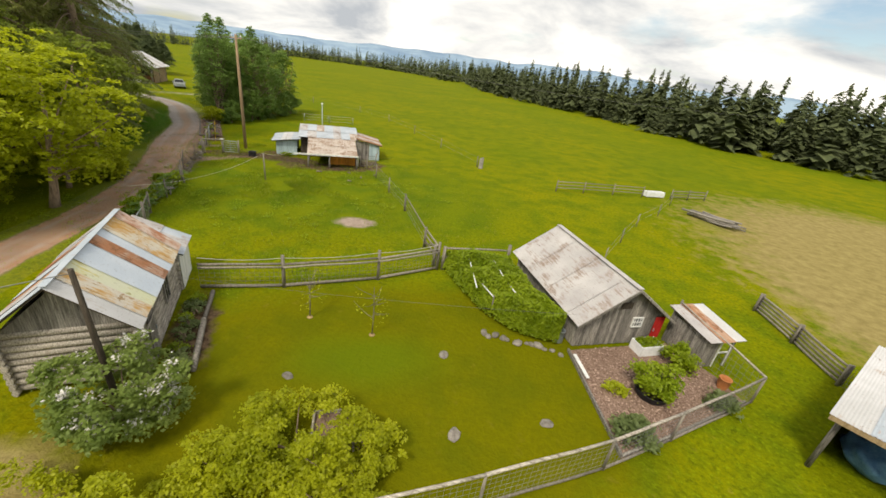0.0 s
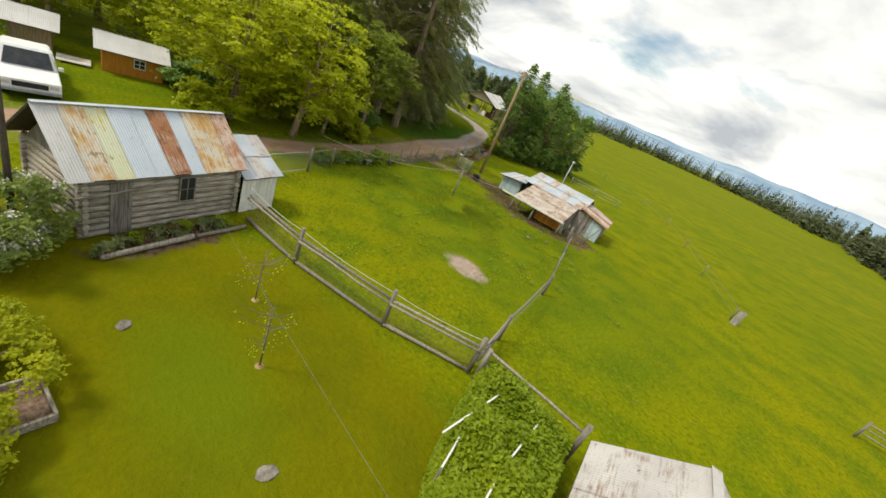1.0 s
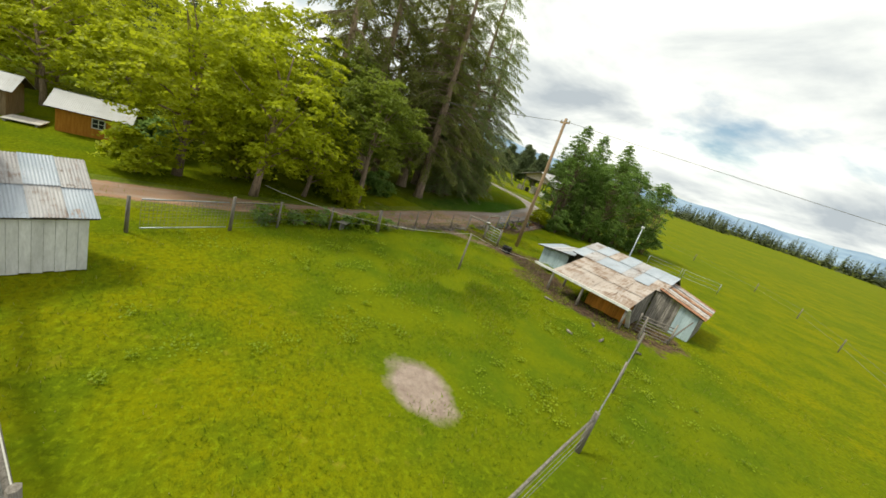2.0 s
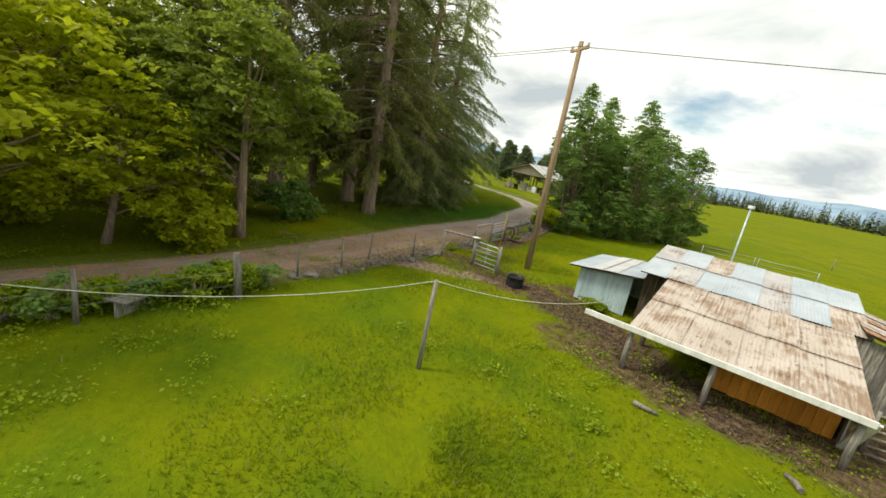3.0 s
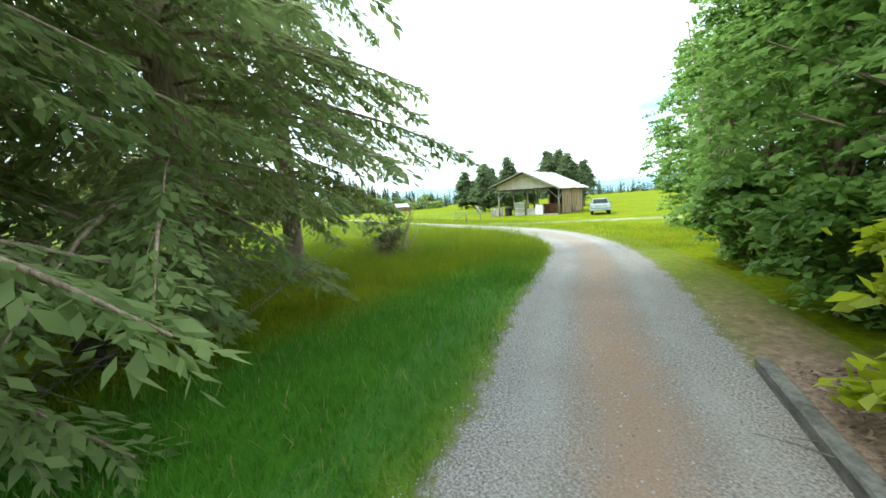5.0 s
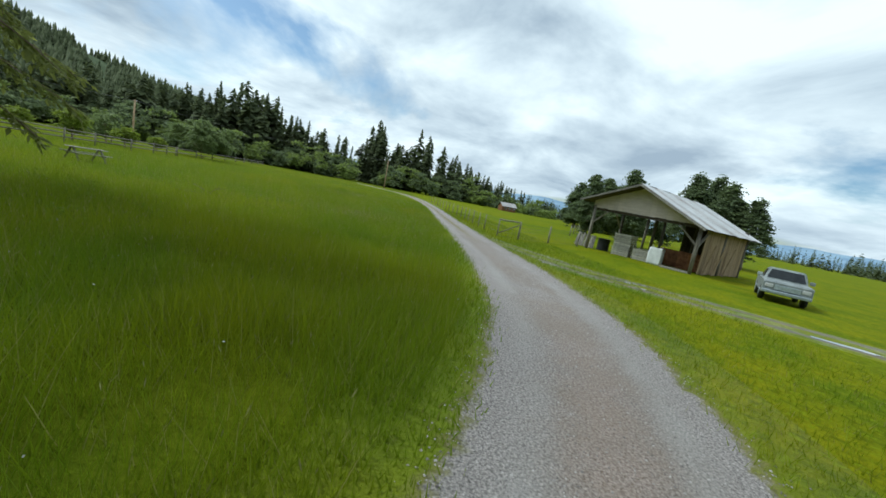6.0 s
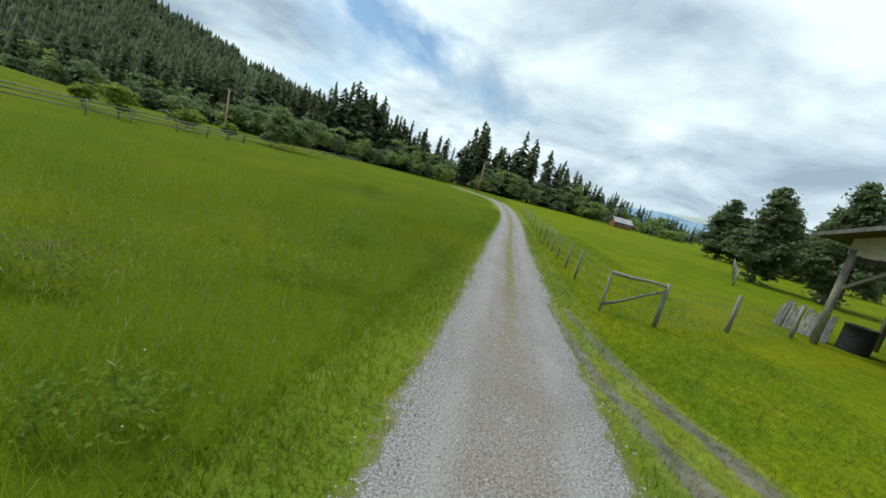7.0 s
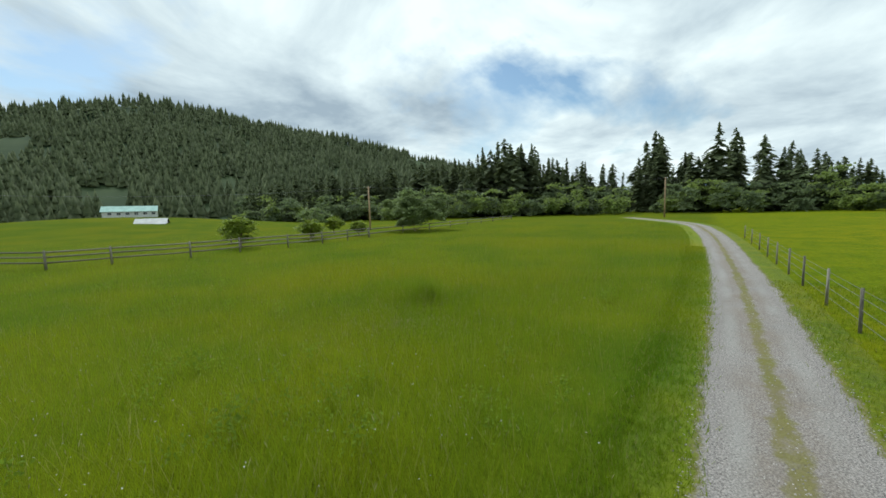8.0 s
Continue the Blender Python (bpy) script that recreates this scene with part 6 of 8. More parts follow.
def field_fences():
    ob = thing("track_fence", "post and wire fence along the gravel track", "fence", group="pasture fences")
    xs = [-66.9, -70.7, -72.8, -75.3, -77.4, -79.4, -81.6, -84.3, -87.5, -91.0, -94.0, -97.5, -101, -105, -110, -116]
    pts = [(x, 62.35 - 0.02 * (-66 - x)) for x in xs]
    rng = random.Random(9)
    for k, (x, y) in enumerate(pts):
        post_at(ob, x, y, 1.15 if k < 8 else 1.2, 0.038, (rng.uniform(-0.08, 0.08), 0))
    wires(ob, pts, (0.3, 0.6, 0.9, 1.1), 0.006)
    ob = thing("corner_fence", "braced wooden fence corner with wire running to the barn", "fence", group="pasture fences")
    pts = [(-66.9, 62.33), (-66.85, 63.75), (-68.8, 66.6), (-70.9, 69.8)]
    for x, y in pts[1:]:
        post_at(ob, x, y, 1.2, 0.06)
    rail(ob, (-66.9, 62.33, 1.12), (-66.85, 63.75, 1.12), 0.045)
    rail(ob, (-66.9, 62.33, 0.2), (-66.85, 63.75, 1.0), 0.035)
    for (a, b), (c, d) in zip(pts, pts[1:]):
        netting(ob, (a, b), (c, d), 0.05, 1.05, 0.22)
    ob = thing("meadow_back_fence", "wire fence across the pasture behind the track", "fence", group="pasture fences")
    pts = [(-86 - 6 * k, 76 + 3.2 * k) for k in range(8)]
    for x, y in pts:
        post_at(ob, x, y, 1.2, 0.06)
    wires(ob, pts, (0.5, 1.0), 0.008)
    ob = thing("horse_fence", "grey post and rail fence across the hay field", "fence", group="field fences")
    pts = [(-73.5, 14.0), (-76.5, 20.2), (-80.0, 20.9), (-84.9, 22.4), (-89.3, 22.0), (-94.0, 22.6), (-98.4, 22.5), (-103.0, 21.5), (-108.0, 20.2)]
    for x, y in pts:
        post_at(ob, x, y, 1.4, 0.08)
    for (a, b), (c, d) in zip(pts, pts[1:]):
        for z in (0.5, 0.9, 1.25):
            rail(ob, (a, b, z), (c, d, z), 0.06)
    ob = thing("far_field_fence", "long wooden fence beyond the hay field", "fence", group="field fences")
    pts = [(-108 - 9 * k, 20 - 1.5 * k) for k in range(9)]
    for x, y in pts:
        post_at(ob, x, y, 1.3, 0.08)
    for (a, b), (c, d) in zip(pts, pts[1:]):
        for z in (0.5, 1.1):
            rail(ob, (a, b, z), (c, d, z), 0.07)


field_fences()


def utility_pole(x, y, h, r, label, arms=True, lean=(0, 0)):
    ob = thing("utility_pole", label, "pole", pose(x, y, 0))
    bm = bmesh.new()
    tube(bm, [(0, 0, -0.1), (lean[0] * 0.5, lean[1] * 0.5, h * 0.5), (lean[0], lean[1], h)], [r * 1.1, r * 0.95, r * 0.72], 10)
    part("pole_shaft", bm, M_POLE if arms else M_DARKWOOD_AND_SHADE, ob)
    if arms:
        bm = bmesh.new()
        box(bm, -0.55 + lean[0], 0.55 + lean[0], -0.05 + lean[1], 0.05 + lean[1], h - 0.35, h - 0.25, None, 0.01)
        part("crossarm", bm, M_POLE, ob)
        for k in (-0.5, 0.0, 0.5):
            bm = bmesh.new()
            tube(bm, [(k + lean[0], lean[1], h - 0.25), (k + lean[0], lean[1], h - 0.12), (k + lean[0], lean[1], h - 0.06)], [0.05, 0.055, 0.03], 7)
            part("insulator", bm, M_WHITE, ob)
    return ob


utility_pole(-19.1, 40.45, 10.0, 0.135, "tall brown wooden utility pole beside the barn yard")
utility_pole(-185.0, 48.6, 10.2, 0.2, "tall wooden utility pole at the end of the track")
utility_pole(-126.0, 2.0, 8.6, 0.18, "wooden utility pole beyond the hay field")
utility_pole(-1.75, 12.2, 4.4, 0.08, "old dark wooden post rising through the lilac", False, (-0.12, -0.05))


def cable(a, b, sag, r, label):
    a, b = Vector(a), Vector(b)
    bm = bmesh.new()
    tube(bm, [a.lerp(b, t) - Vector((0, 0, 4 * sag * t * (1 - t))) for t in (k / 24 for k in range(25))], r, 4, cap=False)
    tagged(part("overhead_cable", bm, M_WIRE), label, "cable", "overhead cables")


cable((-19.1, 40.4, 9.8), (74.0, 118.0, 10.0), 1.6, 0.016, "thin overhead cable crossing the meadow")
cable((-19.6, 40.4, 9.75), (-52.0, 18.0, 9.0), 0.8, 0.014, "thin overhead cable running from the utility pole")
cable((-18.6, 40.4, 9.75), (-50.0, 16.0, 8.6), 0.9, 0.014, "thin overhead cable running from the utility pole")
cable((-4.15, 16.2, 1.62), (11.0, 19.9, 1.55), 0.16, 0.0035, "pale line stretched from the cabin to the plank shed")
cable((-185.0, 48.6, 10.0), (-126.0, 2.0, 8.4), 1.3, 0.03, "overhead cable between utility poles beyond the field")
cable((-126.0, 2.0, 8.4), (-70.0, -50.0, 9.0), 1.3, 0.03, "overhead cable between utility poles beyond the field")
cable((-185.0, 48.6, 9.4), (-300.0, 140.0, 9.4), 1.6, 0.03, "overhead cable beyond the field")
cable((-1.87, 12.15, 4.3), (-7.0, 0.0, 6.0), 0.2, 0.012, "thin cable from the old post")


def light_pole():
    ob = thing("lamp_pole", "thin grey pole with a yard lamp behind the barn", "lamp pole", pose(-13.75, 45.9, 0))
    bm = bmesh.new()
    tube(bm, [(0, 0, -0.1), (0, 0, 4.6)], [0.042, 0.035], 8)
    part("pole_shaft", bm, M_STEEL, ob)
    bm = bmesh.new()
    box(bm, -0.1, 0.1, -0.07, 0.07, 4.6, 4.72, None, 0.02)
    part("lamp_head", bm, M_WHITE, ob)


light_pole()


def stake():
    bm = bmesh.new()
    tube(bm, [(0, 0, -0.05), (0.02, 0.02, 2.0)], [0.022, 0.018], 6)
    ob = part("marker_stake", bm, M_YELLOW)
    ob.matrix_basis = pose(-23.05, 41.15, 0, 0, 3, 0)
    tagged(ob, "thin bright yellow marker stake", "stake")


stake()

# ---------------------------------------------------------------- yard, garden and clutter


def rock(x, y, s, label="rounded grey field stone", group="stones", z=0.0, flat=0.6):
    rng = random.Random(int(x * 133 + y * 71))
    bm = bmesh.new()
    bmesh.ops.create_icosphere(bm, subdivisions=2, radius=1)
    o = Vector((rng.uniform(0, 50), rng.uniform(0, 50), 0))
    for v in bm.verts:
        k = 1 + 0.35 * noise.noise(v.co * 1.3 + o)
        v.co = Vector((v.co.x * k, v.co.y * k * 0.8, v.co.z * k * flat)) * s
    ob = part("stone", bm, M_STONE)
    ob.matrix_basis = pose(x, y, z + s * flat * 0.45, 0, 0, rng.uniform(0, 360))
    tagged(ob, label, "stone", group)


for sx, sy, sz in ((1.55, 14.8, 0.20), (6.1, 17.55, 0.22), (7.1, 14.3, 0.24), (9.8, 15.6, 0.22)):
    rock(sx, sy, sz, "flat grey stone set in the lawn", "lawn stones", flat=0.2)
rs = random.Random(12)
for k in range(13):
    t = k / 12
    rock(7.4 + 3.0 * t + rs.uniform(-0.1, 0.1), 19.35 - 0.1 * t + rs.uniform(-0.12, 0.12), rs.uniform(0.10, 0.2), "grey stone edging the vine bed", "bed edging stones")
for k in range(46):
    t = rs.random()
    a, b = ((-16.4, 29.9), (-20.7, 36.4)) if k < 34 else ((-22.4, 38.6), (-23.4, 39.9))
    rock(a[0] + (b[0] - a[0]) * t + rs.uniform(-0.3, 0.3), a[1] + (b[1] - a[1]) * t + rs.uniform(-0.25, 0.25), rs.uniform(0.09, 0.22), "pale rubble stone along the drive fence", "rubble stones")
for k in range(44):
    t = rs.random() ** 1.3
    rock(-26.6 - 5.2 * t + rs.uniform(0.5, 1.6), 43.6 + 6.0 * t + rs.uniform(0.1, 0.9), rs.uniform(0.08, 0.2), "grey stone among the bark chips", "bed stones", z=0.07)


def twigs(name, label, spots, n, length, r, seed, material=None, flat=0.35):
    """A tangle of dead branches, one thing of many thin sticks."""
    rng = random.Random(seed)
    bm = bmesh.new()
    for _ in range(n):
        x, y = rng.choice(spots)
        p = Vector((x + rng.gauss(0, 0.25), y + rng.gauss(0, 0.25), rng.uniform(0.0, 0.12)))
        a, l = rng.uniform(0, 6.28), length * rng.uniform(0.4, 1.2)
        d = Vector((math.cos(a), math.sin(a), abs(rng.gauss(0, flat))))
        q = p + d * l
        m = p.lerp(q, 0.5) + Vector((rng.gauss(0, 0.08), rng.gauss(0, 0.08), rng.uniform(0.0, 0.15))) * l
        tube(bm, bezier(p, m, q, 3), [r, r * 0.85, r * 0.6, r * 0.3], 4, cap=False)
    return tagged(part(name, bm, material or M_TWIG), label, "branches", kind="stuff")


twigs("brush_pile", "tangle of dead grey branches heaped along the drive fence",
      [(-16.8 - 0.52 * k * 0.62, 30.3 + 0.52 * k) for k in range(11)] + [(-20.6, 36.0), (-20.7, 35.6), (-20.5, 36.2)], 240, 0.6, 0.014, 3)
twigs("bed_brush", "dead branches and sticks lying in the bark bed", [(-26.6 - 0.62 * k, 44.1 + 0.68 * k) for k in range(8)], 70, 0.75, 0.012, 6, flat=0.2)
twigs("rail_brush", "broken sticks and slabs at the foot of the drive fence", [(-22.0, 38.2), (-22.5, 38.9), (-23.0, 39.5)], 50, 0.7, 0.016, 16, M_POST, 0.15)
twigs("fallen_branch", "fallen dead branch lying in the tall grass", [(-60.8, 47.2)], 6, 1.3, 0.02, 8, flat=0.2)
twigs("dead_lower_branches", "bare grey dead branches under the conifers", [(-37.0, 43.2), (-36.6, 41.6)], 16, 2.4, 0.016, 10, flat=0.6)
twigs("old_brush_stack", "dark heap of dead branches at the edge of the hay field", [(-45.9, 49.6), (-46.1, 49.1)], 60, 1.3, 0.03, 11, M_BARK, 0.9)


M_OLDTIMBER = grained("dark_grey_timber", (0.075, 0.066, 0.058), (0.22, 0.20, 0.18), (2, 2, 9), 1.6)


def edging():
    ob = thing("timber_edging", "grey squared timbers edging the drive", "edging")
    line = [(-25.62, 41.98), (-27.2, 43.8), (-28.9, 45.75), (-30.6, 47.7), (-32.4, 49.7)]
    for (a, b), (c, d) in zip(line, line[1:]):
        bm = bmesh.new()
        plank(bm, (a, b, 0.09), (c, d, 0.09), 0.15, 0.17, bevel=0.02)
        part("timber", bm, M_OLDTIMBER, ob)
    bm = bmesh.new()
    plank(bm, (-25.66, 42.02, 0.105), (-24.6, 42.5, 0.095), 0.15, 0.17, bevel=0.02)
    part("timber", bm, M_OLDTIMBER, ob)


edging()


def stump(x, y, r, h, label, material):
    bm = bmesh.new()
    rng = random.Random(int(x * 10))
    tube(bm, [(0, 0, 0), (0, 0, h * 0.3), (0.02, 0, h)], [r * 1.3, r * 1.02, r], 12, jitter=0.18, rng=rng)
    ob = part("stump", bm, material)
    ob.matrix_basis = pose(x, y, 0)
    tagged(ob, label, "stump")


def hose():
    """A loop of old black hose leaning on the gate post."""
    bm = bmesh.new()
    for turn in range(2):
        r, o = 0.34 - 0.03 * turn, 0.05 * turn
        ring = [(r * math.cos(a) + o, 0.10 * math.sin(2 * a) + o, 0.42 + 1.15 * r * math.sin(a)) for a in (2 * math.pi * k / 28 for k in range(29))]
        tube(bm, ring, 0.018, 6, cap=False)
    ob = part("hose", bm, M_BLACK)
    ob.matrix_basis = pose(-24.98, 42.85, 0.02, 10, 0, 35)
    tagged(ob, "loop of old black hose leaning against the gate post", "hose")


hose()
stump(-25.5, 43.0, 0.10, 0.34, "low sawn stump in the bark bed", M_OLDTIMBER)
stump(-27.3, 46.1, 0.15, 0.5, "charred black stump in the bark bed", M_BLACK)


def barrel(x, y, r, h, material, label, category="barrel", inner=None, name="barrel", taper=1.0, water=None):
    """An open vessel with a wall, a rolled rim and a floor."""
    ob = thing(name, label, category, pose(x, y, 0))
    bm = bmesh.new()
    n = 20
    prof = [(0, 0), (r * taper, 0.0), (r * taper * 1.01, 0.03), (r * 1.0, h * 0.5), (r, h - 0.03), (r + 0.025, h - 0.015), (r + 0.02, h), (r - 0.02, h), (r * 0.94, h * 0.5), (r * taper * 0.92, 0.06), (0, 0.06)]
    rings = [[bm.verts.new((max(q, 0.001) * math.cos(2 * math.pi * k / n), max(q, 0.001) * math.sin(2 * math.pi * k / n), z)) for k in range(n)] for q, z in prof]
    for a, b in zip(rings, rings[1:]):
        for k in range(n):
            f = bm.faces.new((a[k], a[(k + 1) % n], b[(k + 1) % n], b[k]))
            f.smooth = True
    part("vessel", bm, material, ob)
    if water:
        bm = bmesh.new()
        bmesh.ops.create_circle(bm, cap_ends=True, segments=20, radius=r * 0.93, matrix=pose(0, 0, h * water))
        part("water", bm, M_DARKWATER, ob)
    return ob


barrel(-16.75, 38.25, 0.34, 0.42, M_BLACK, "round black rubber water tub in the yard", "tub", name="water_tub", water=0.75)
barrel(-28.5, 47.5, 0.24, 0.42, M_RUST, "rusty brown round drum beside the drive", "drum")
barrel(10.35, 20.1, 0.22, 0.55, M_STEEL, "dented galvanised bin against the plank shed", "bin", name="metal_bin")
barrel(13.45, 18.0, 0.55, 0.34, M_BLACK, "black round planter on the bark mulch", "planter", name="black_planter", taper=0.8)
barrel(16.35, 19.4, 0.2, 0.5, M_TERRACOTTA, "orange terracotta pot by the coop", "pot", name="terracotta_pot", taper=0.75)


def engine():
    ob = thing("garden_machine", "small dark garden machine with a grey motor beside the drum", "machine", pose(-29.2, 47.7, 0, 0, 0, 30))
    bm = bmesh.new()
    box(bm, -0.25, 0.25, -0.15, 0.15, 0.12, 0.34, None, 0.03)
    part("motor", bm, M_TRUCK, ob)
    for s in (-0.2, 0.2):
        bm = bmesh.new()
        tube(bm, [(0.16, s - 0.03, 0.11), (0.16, s + 0.03, 0.11)], 0.11, 12)
        part("wheel", bm, M_BLACK, ob)
    bm = bmesh.new()
    tube(bm, [(-0.2, 0, 0.3), (-0.5, 0, 0.55), (-0.7, 0, 0.75)], 0.02, 6)
    part("handle", bm, M_STEEL, ob)


engine()


def bench(m, label):
    ob = thing("log_bench", label, "bench", m)
    bm = bmesh.new()
    tube(bm, [(0, 0, 0.42), (1.0, 0.02, 0.43), (2.0, 0, 0.42)], [0.11, 0.12, 0.10], 8, jitter=0.1)
    part("seat", bm, M_DARKWOOD_AND_SHADE, ob)
    for x in (0.3, 1.7):
        bm = bmesh.new()
        tube(bm, [(x, -0.12, 0), (x, -0.02, 0.34)], 0.06, 7)
        tube(bm, [(x, 0.16, 0), (x, 0.04, 0.34)], 0.06, 7)
        part("leg", bm, M_DARKWOOD_AND_SHADE, ob)


bench(pose(-37.2, 41.9, 0, 0, 0, 115), "rough dark log bench under the conifers")


def picnic_table(m, label):
    ob = thing("picnic_table", label, "table", m)
    for k in range(4):
        bm = bmesh.new()
        box(bm, 0, 1.8, 0.17 * k, 0.17 * k + 0.155, 0.7, 0.74, None, 0.006)
        part("plank", bm, M_OLDWOOD, ob)
    for y in (-0.45, 0.9):
        bm = bmesh.new()
        box(bm, 0, 1.8, y, y + 0.22, 0.42, 0.46, None, 0.006)
        part("seat", bm, M_OLDWOOD, ob)
    for x in (0.25, 1.5):
        bm = bmesh.new()
        plank(bm, (x, -0.45, 0), (x, 0.2, 0.7), 0.05, 0.09, (1, 0, 0))
        plank(bm, (x, 1.1, 0), (x, 0.45, 0.7), 0.05, 0.09, (1, 0, 0))
        plank(bm, (x, -0.45, 0.38), (x, 1.12, 0.38), 0.05, 0.07, (1, 0, 0))
        part("trestle", bm, M_OLDWOOD, ob)


picnic_table(pose(-66.0, 37.6, 0, 0, 0, 150), "grey wooden picnic table in the tall grass")


def leaning_panel():
    bm = bmesh.new()
    for k in range(2):
        box(bm, -0.235 + 0.235 * k, -0.235 + 0.235 * k + 0.225, -0.02, 0.02, 0, 1.15 + 0.1 * k, None, 0.006)
    box(bm, -0.235, 0.225, 0.02, 0.05, 0.25, 0.35)
    box(bm, -0.235, 0.225, 0.02, 0.05, 0.85, 0.95)
    ob = part("board_panel", bm, M_OLDWOOD)
    ob.matrix_basis = pose(3.5, 49.3, 0, -14, 4, 20)
    tagged(ob, "grey wooden panel propped up in the meadow", "panel")


leaning_panel()


def woodpile():
    ob = thing("rail_pile", "heap of long grey fence rails on the bare paddock", "wood pile", pose(25.6, 43.6, 0, 0, 0, -52))
    rng = random.Random(6)
    for k in range(14):
        bm = bmesh.new()
        y, z = (k % 5) * 0.3 - 0.6 + rng.uniform(-0.08, 0.08), 0.1 + 0.17 * (k // 5)
        a, b = rng.uniform(-0.35, 0.35), rng.uniform(-0.35, 0.35)
        tube(bm, [(-2.0 + rng.uniform(-0.6, 0.6), y + a, z), (0, y, z + 0.05), (2.0 + rng.uniform(-0.6, 0.6), y + b, z + rng.uniform(-0.04, 0.25))], [0.1, 0.09, 0.07], 7)
        part("rail", bm, M_OLDWOOD, ob)


woodpile()


def trough():
    ob = thing("feed_trough", "white metal feed trough by the paddock fence", "trough", pose(21.2, 49.2, 0, 0, 0, 24))
    bm = bmesh.new()
    for a in ((0, 2.2, 0, 0.05, 0.1, 0.6), (0, 2.2, 0.6, 0.65, 0.1, 0.6), (0, 0.05, 0.05, 0.6, 0.1, 0.6), (2.15, 2.2, 0.05, 0.6, 0.1, 0.6), (0.05, 2.15, 0.05, 0.6, 0.1, 0.15)):
        box(bm, *a)
    part("basin", bm, M_WHITE, ob)
    for x in (0.2, 1.9):
        bm = bmesh.new()
        box(bm, x, x + 0.08, 0.05, 0.6, 0, 0.1)
        part("leg", bm, M_STEEL, ob)


trough()


def fallen_panel():
    ob = thing("plank_bench", "low grey plank bench beside the pasture fence", "bench", pose(-14.6, 25.2, 0, 0, 0, 60))
    for k in range(3):
        bm = bmesh.new()
        box(bm, 0, 1.6, 0.2 * k, 0.2 * k + 0.18, 0.37, 0.41, None, 0.005)
        part("board", bm, M_OLDWOOD, ob)
    for x in (0.2, 1.3):
        bm = bmesh.new()
        box(bm, x, x + 0.06, 0.02, 0.56, 0.0, 0.366)
        part("leg_panel", bm, M_OLDWOOD, ob)


fallen_panel()


def barn_rails():
    ob = thing("barn_hurdle", "loose grey rails and a ladder-like hurdle at the barn end", "hurdle", pose(-11.0, 38.0, 0, 0, 0, 28))
    for k in range(6):
        rail(ob, (4.75, 1.0 + 0.12 * k, 0.12 + 0.14 * k), (6.35, 1.6 + 0.12 * k, 0.12 + 0.14 * k), 0.03)
    post_at(ob, 6.35, 1.9, 1.15, 0.045)
    post_at(ob, 4.78, 1.35, 1.0, 0.045)
    rail(ob, (6.2, 1.8, 0.0), (6.75, 3.6, 1.25), 0.04)


barn_rails()


def slab_wood(x, y, l, turn, label):
    bm = bmesh.new()
    rng = random.Random(int(x * 7))
    tube(bm, [(0, 0, 0.06), (l / 2, rng.uniform(-0.05, 0.05), 0.07), (l, 0, 0.05)], [0.06, 0.055, 0.04], 6, jitter=0.2, rng=rng)
    ob = part("old_timber", bm, M_POST)
    ob.matrix_basis = pose(x, y, 0, 0, 0, turn)
    tagged(ob, label, "timber", "loose timbers")


for a in ((-9.6, 37.0, 0.5, 30), (-5.6, 37.4, 0.45, 120), (-5.0, 38.9, 0.35, 70), (-6.2, 36.0, 0.3, 10), (-7.0, 38.2, 0.4, 150)):
    slab_wood(*a, "short weathered timber lying on the grass")


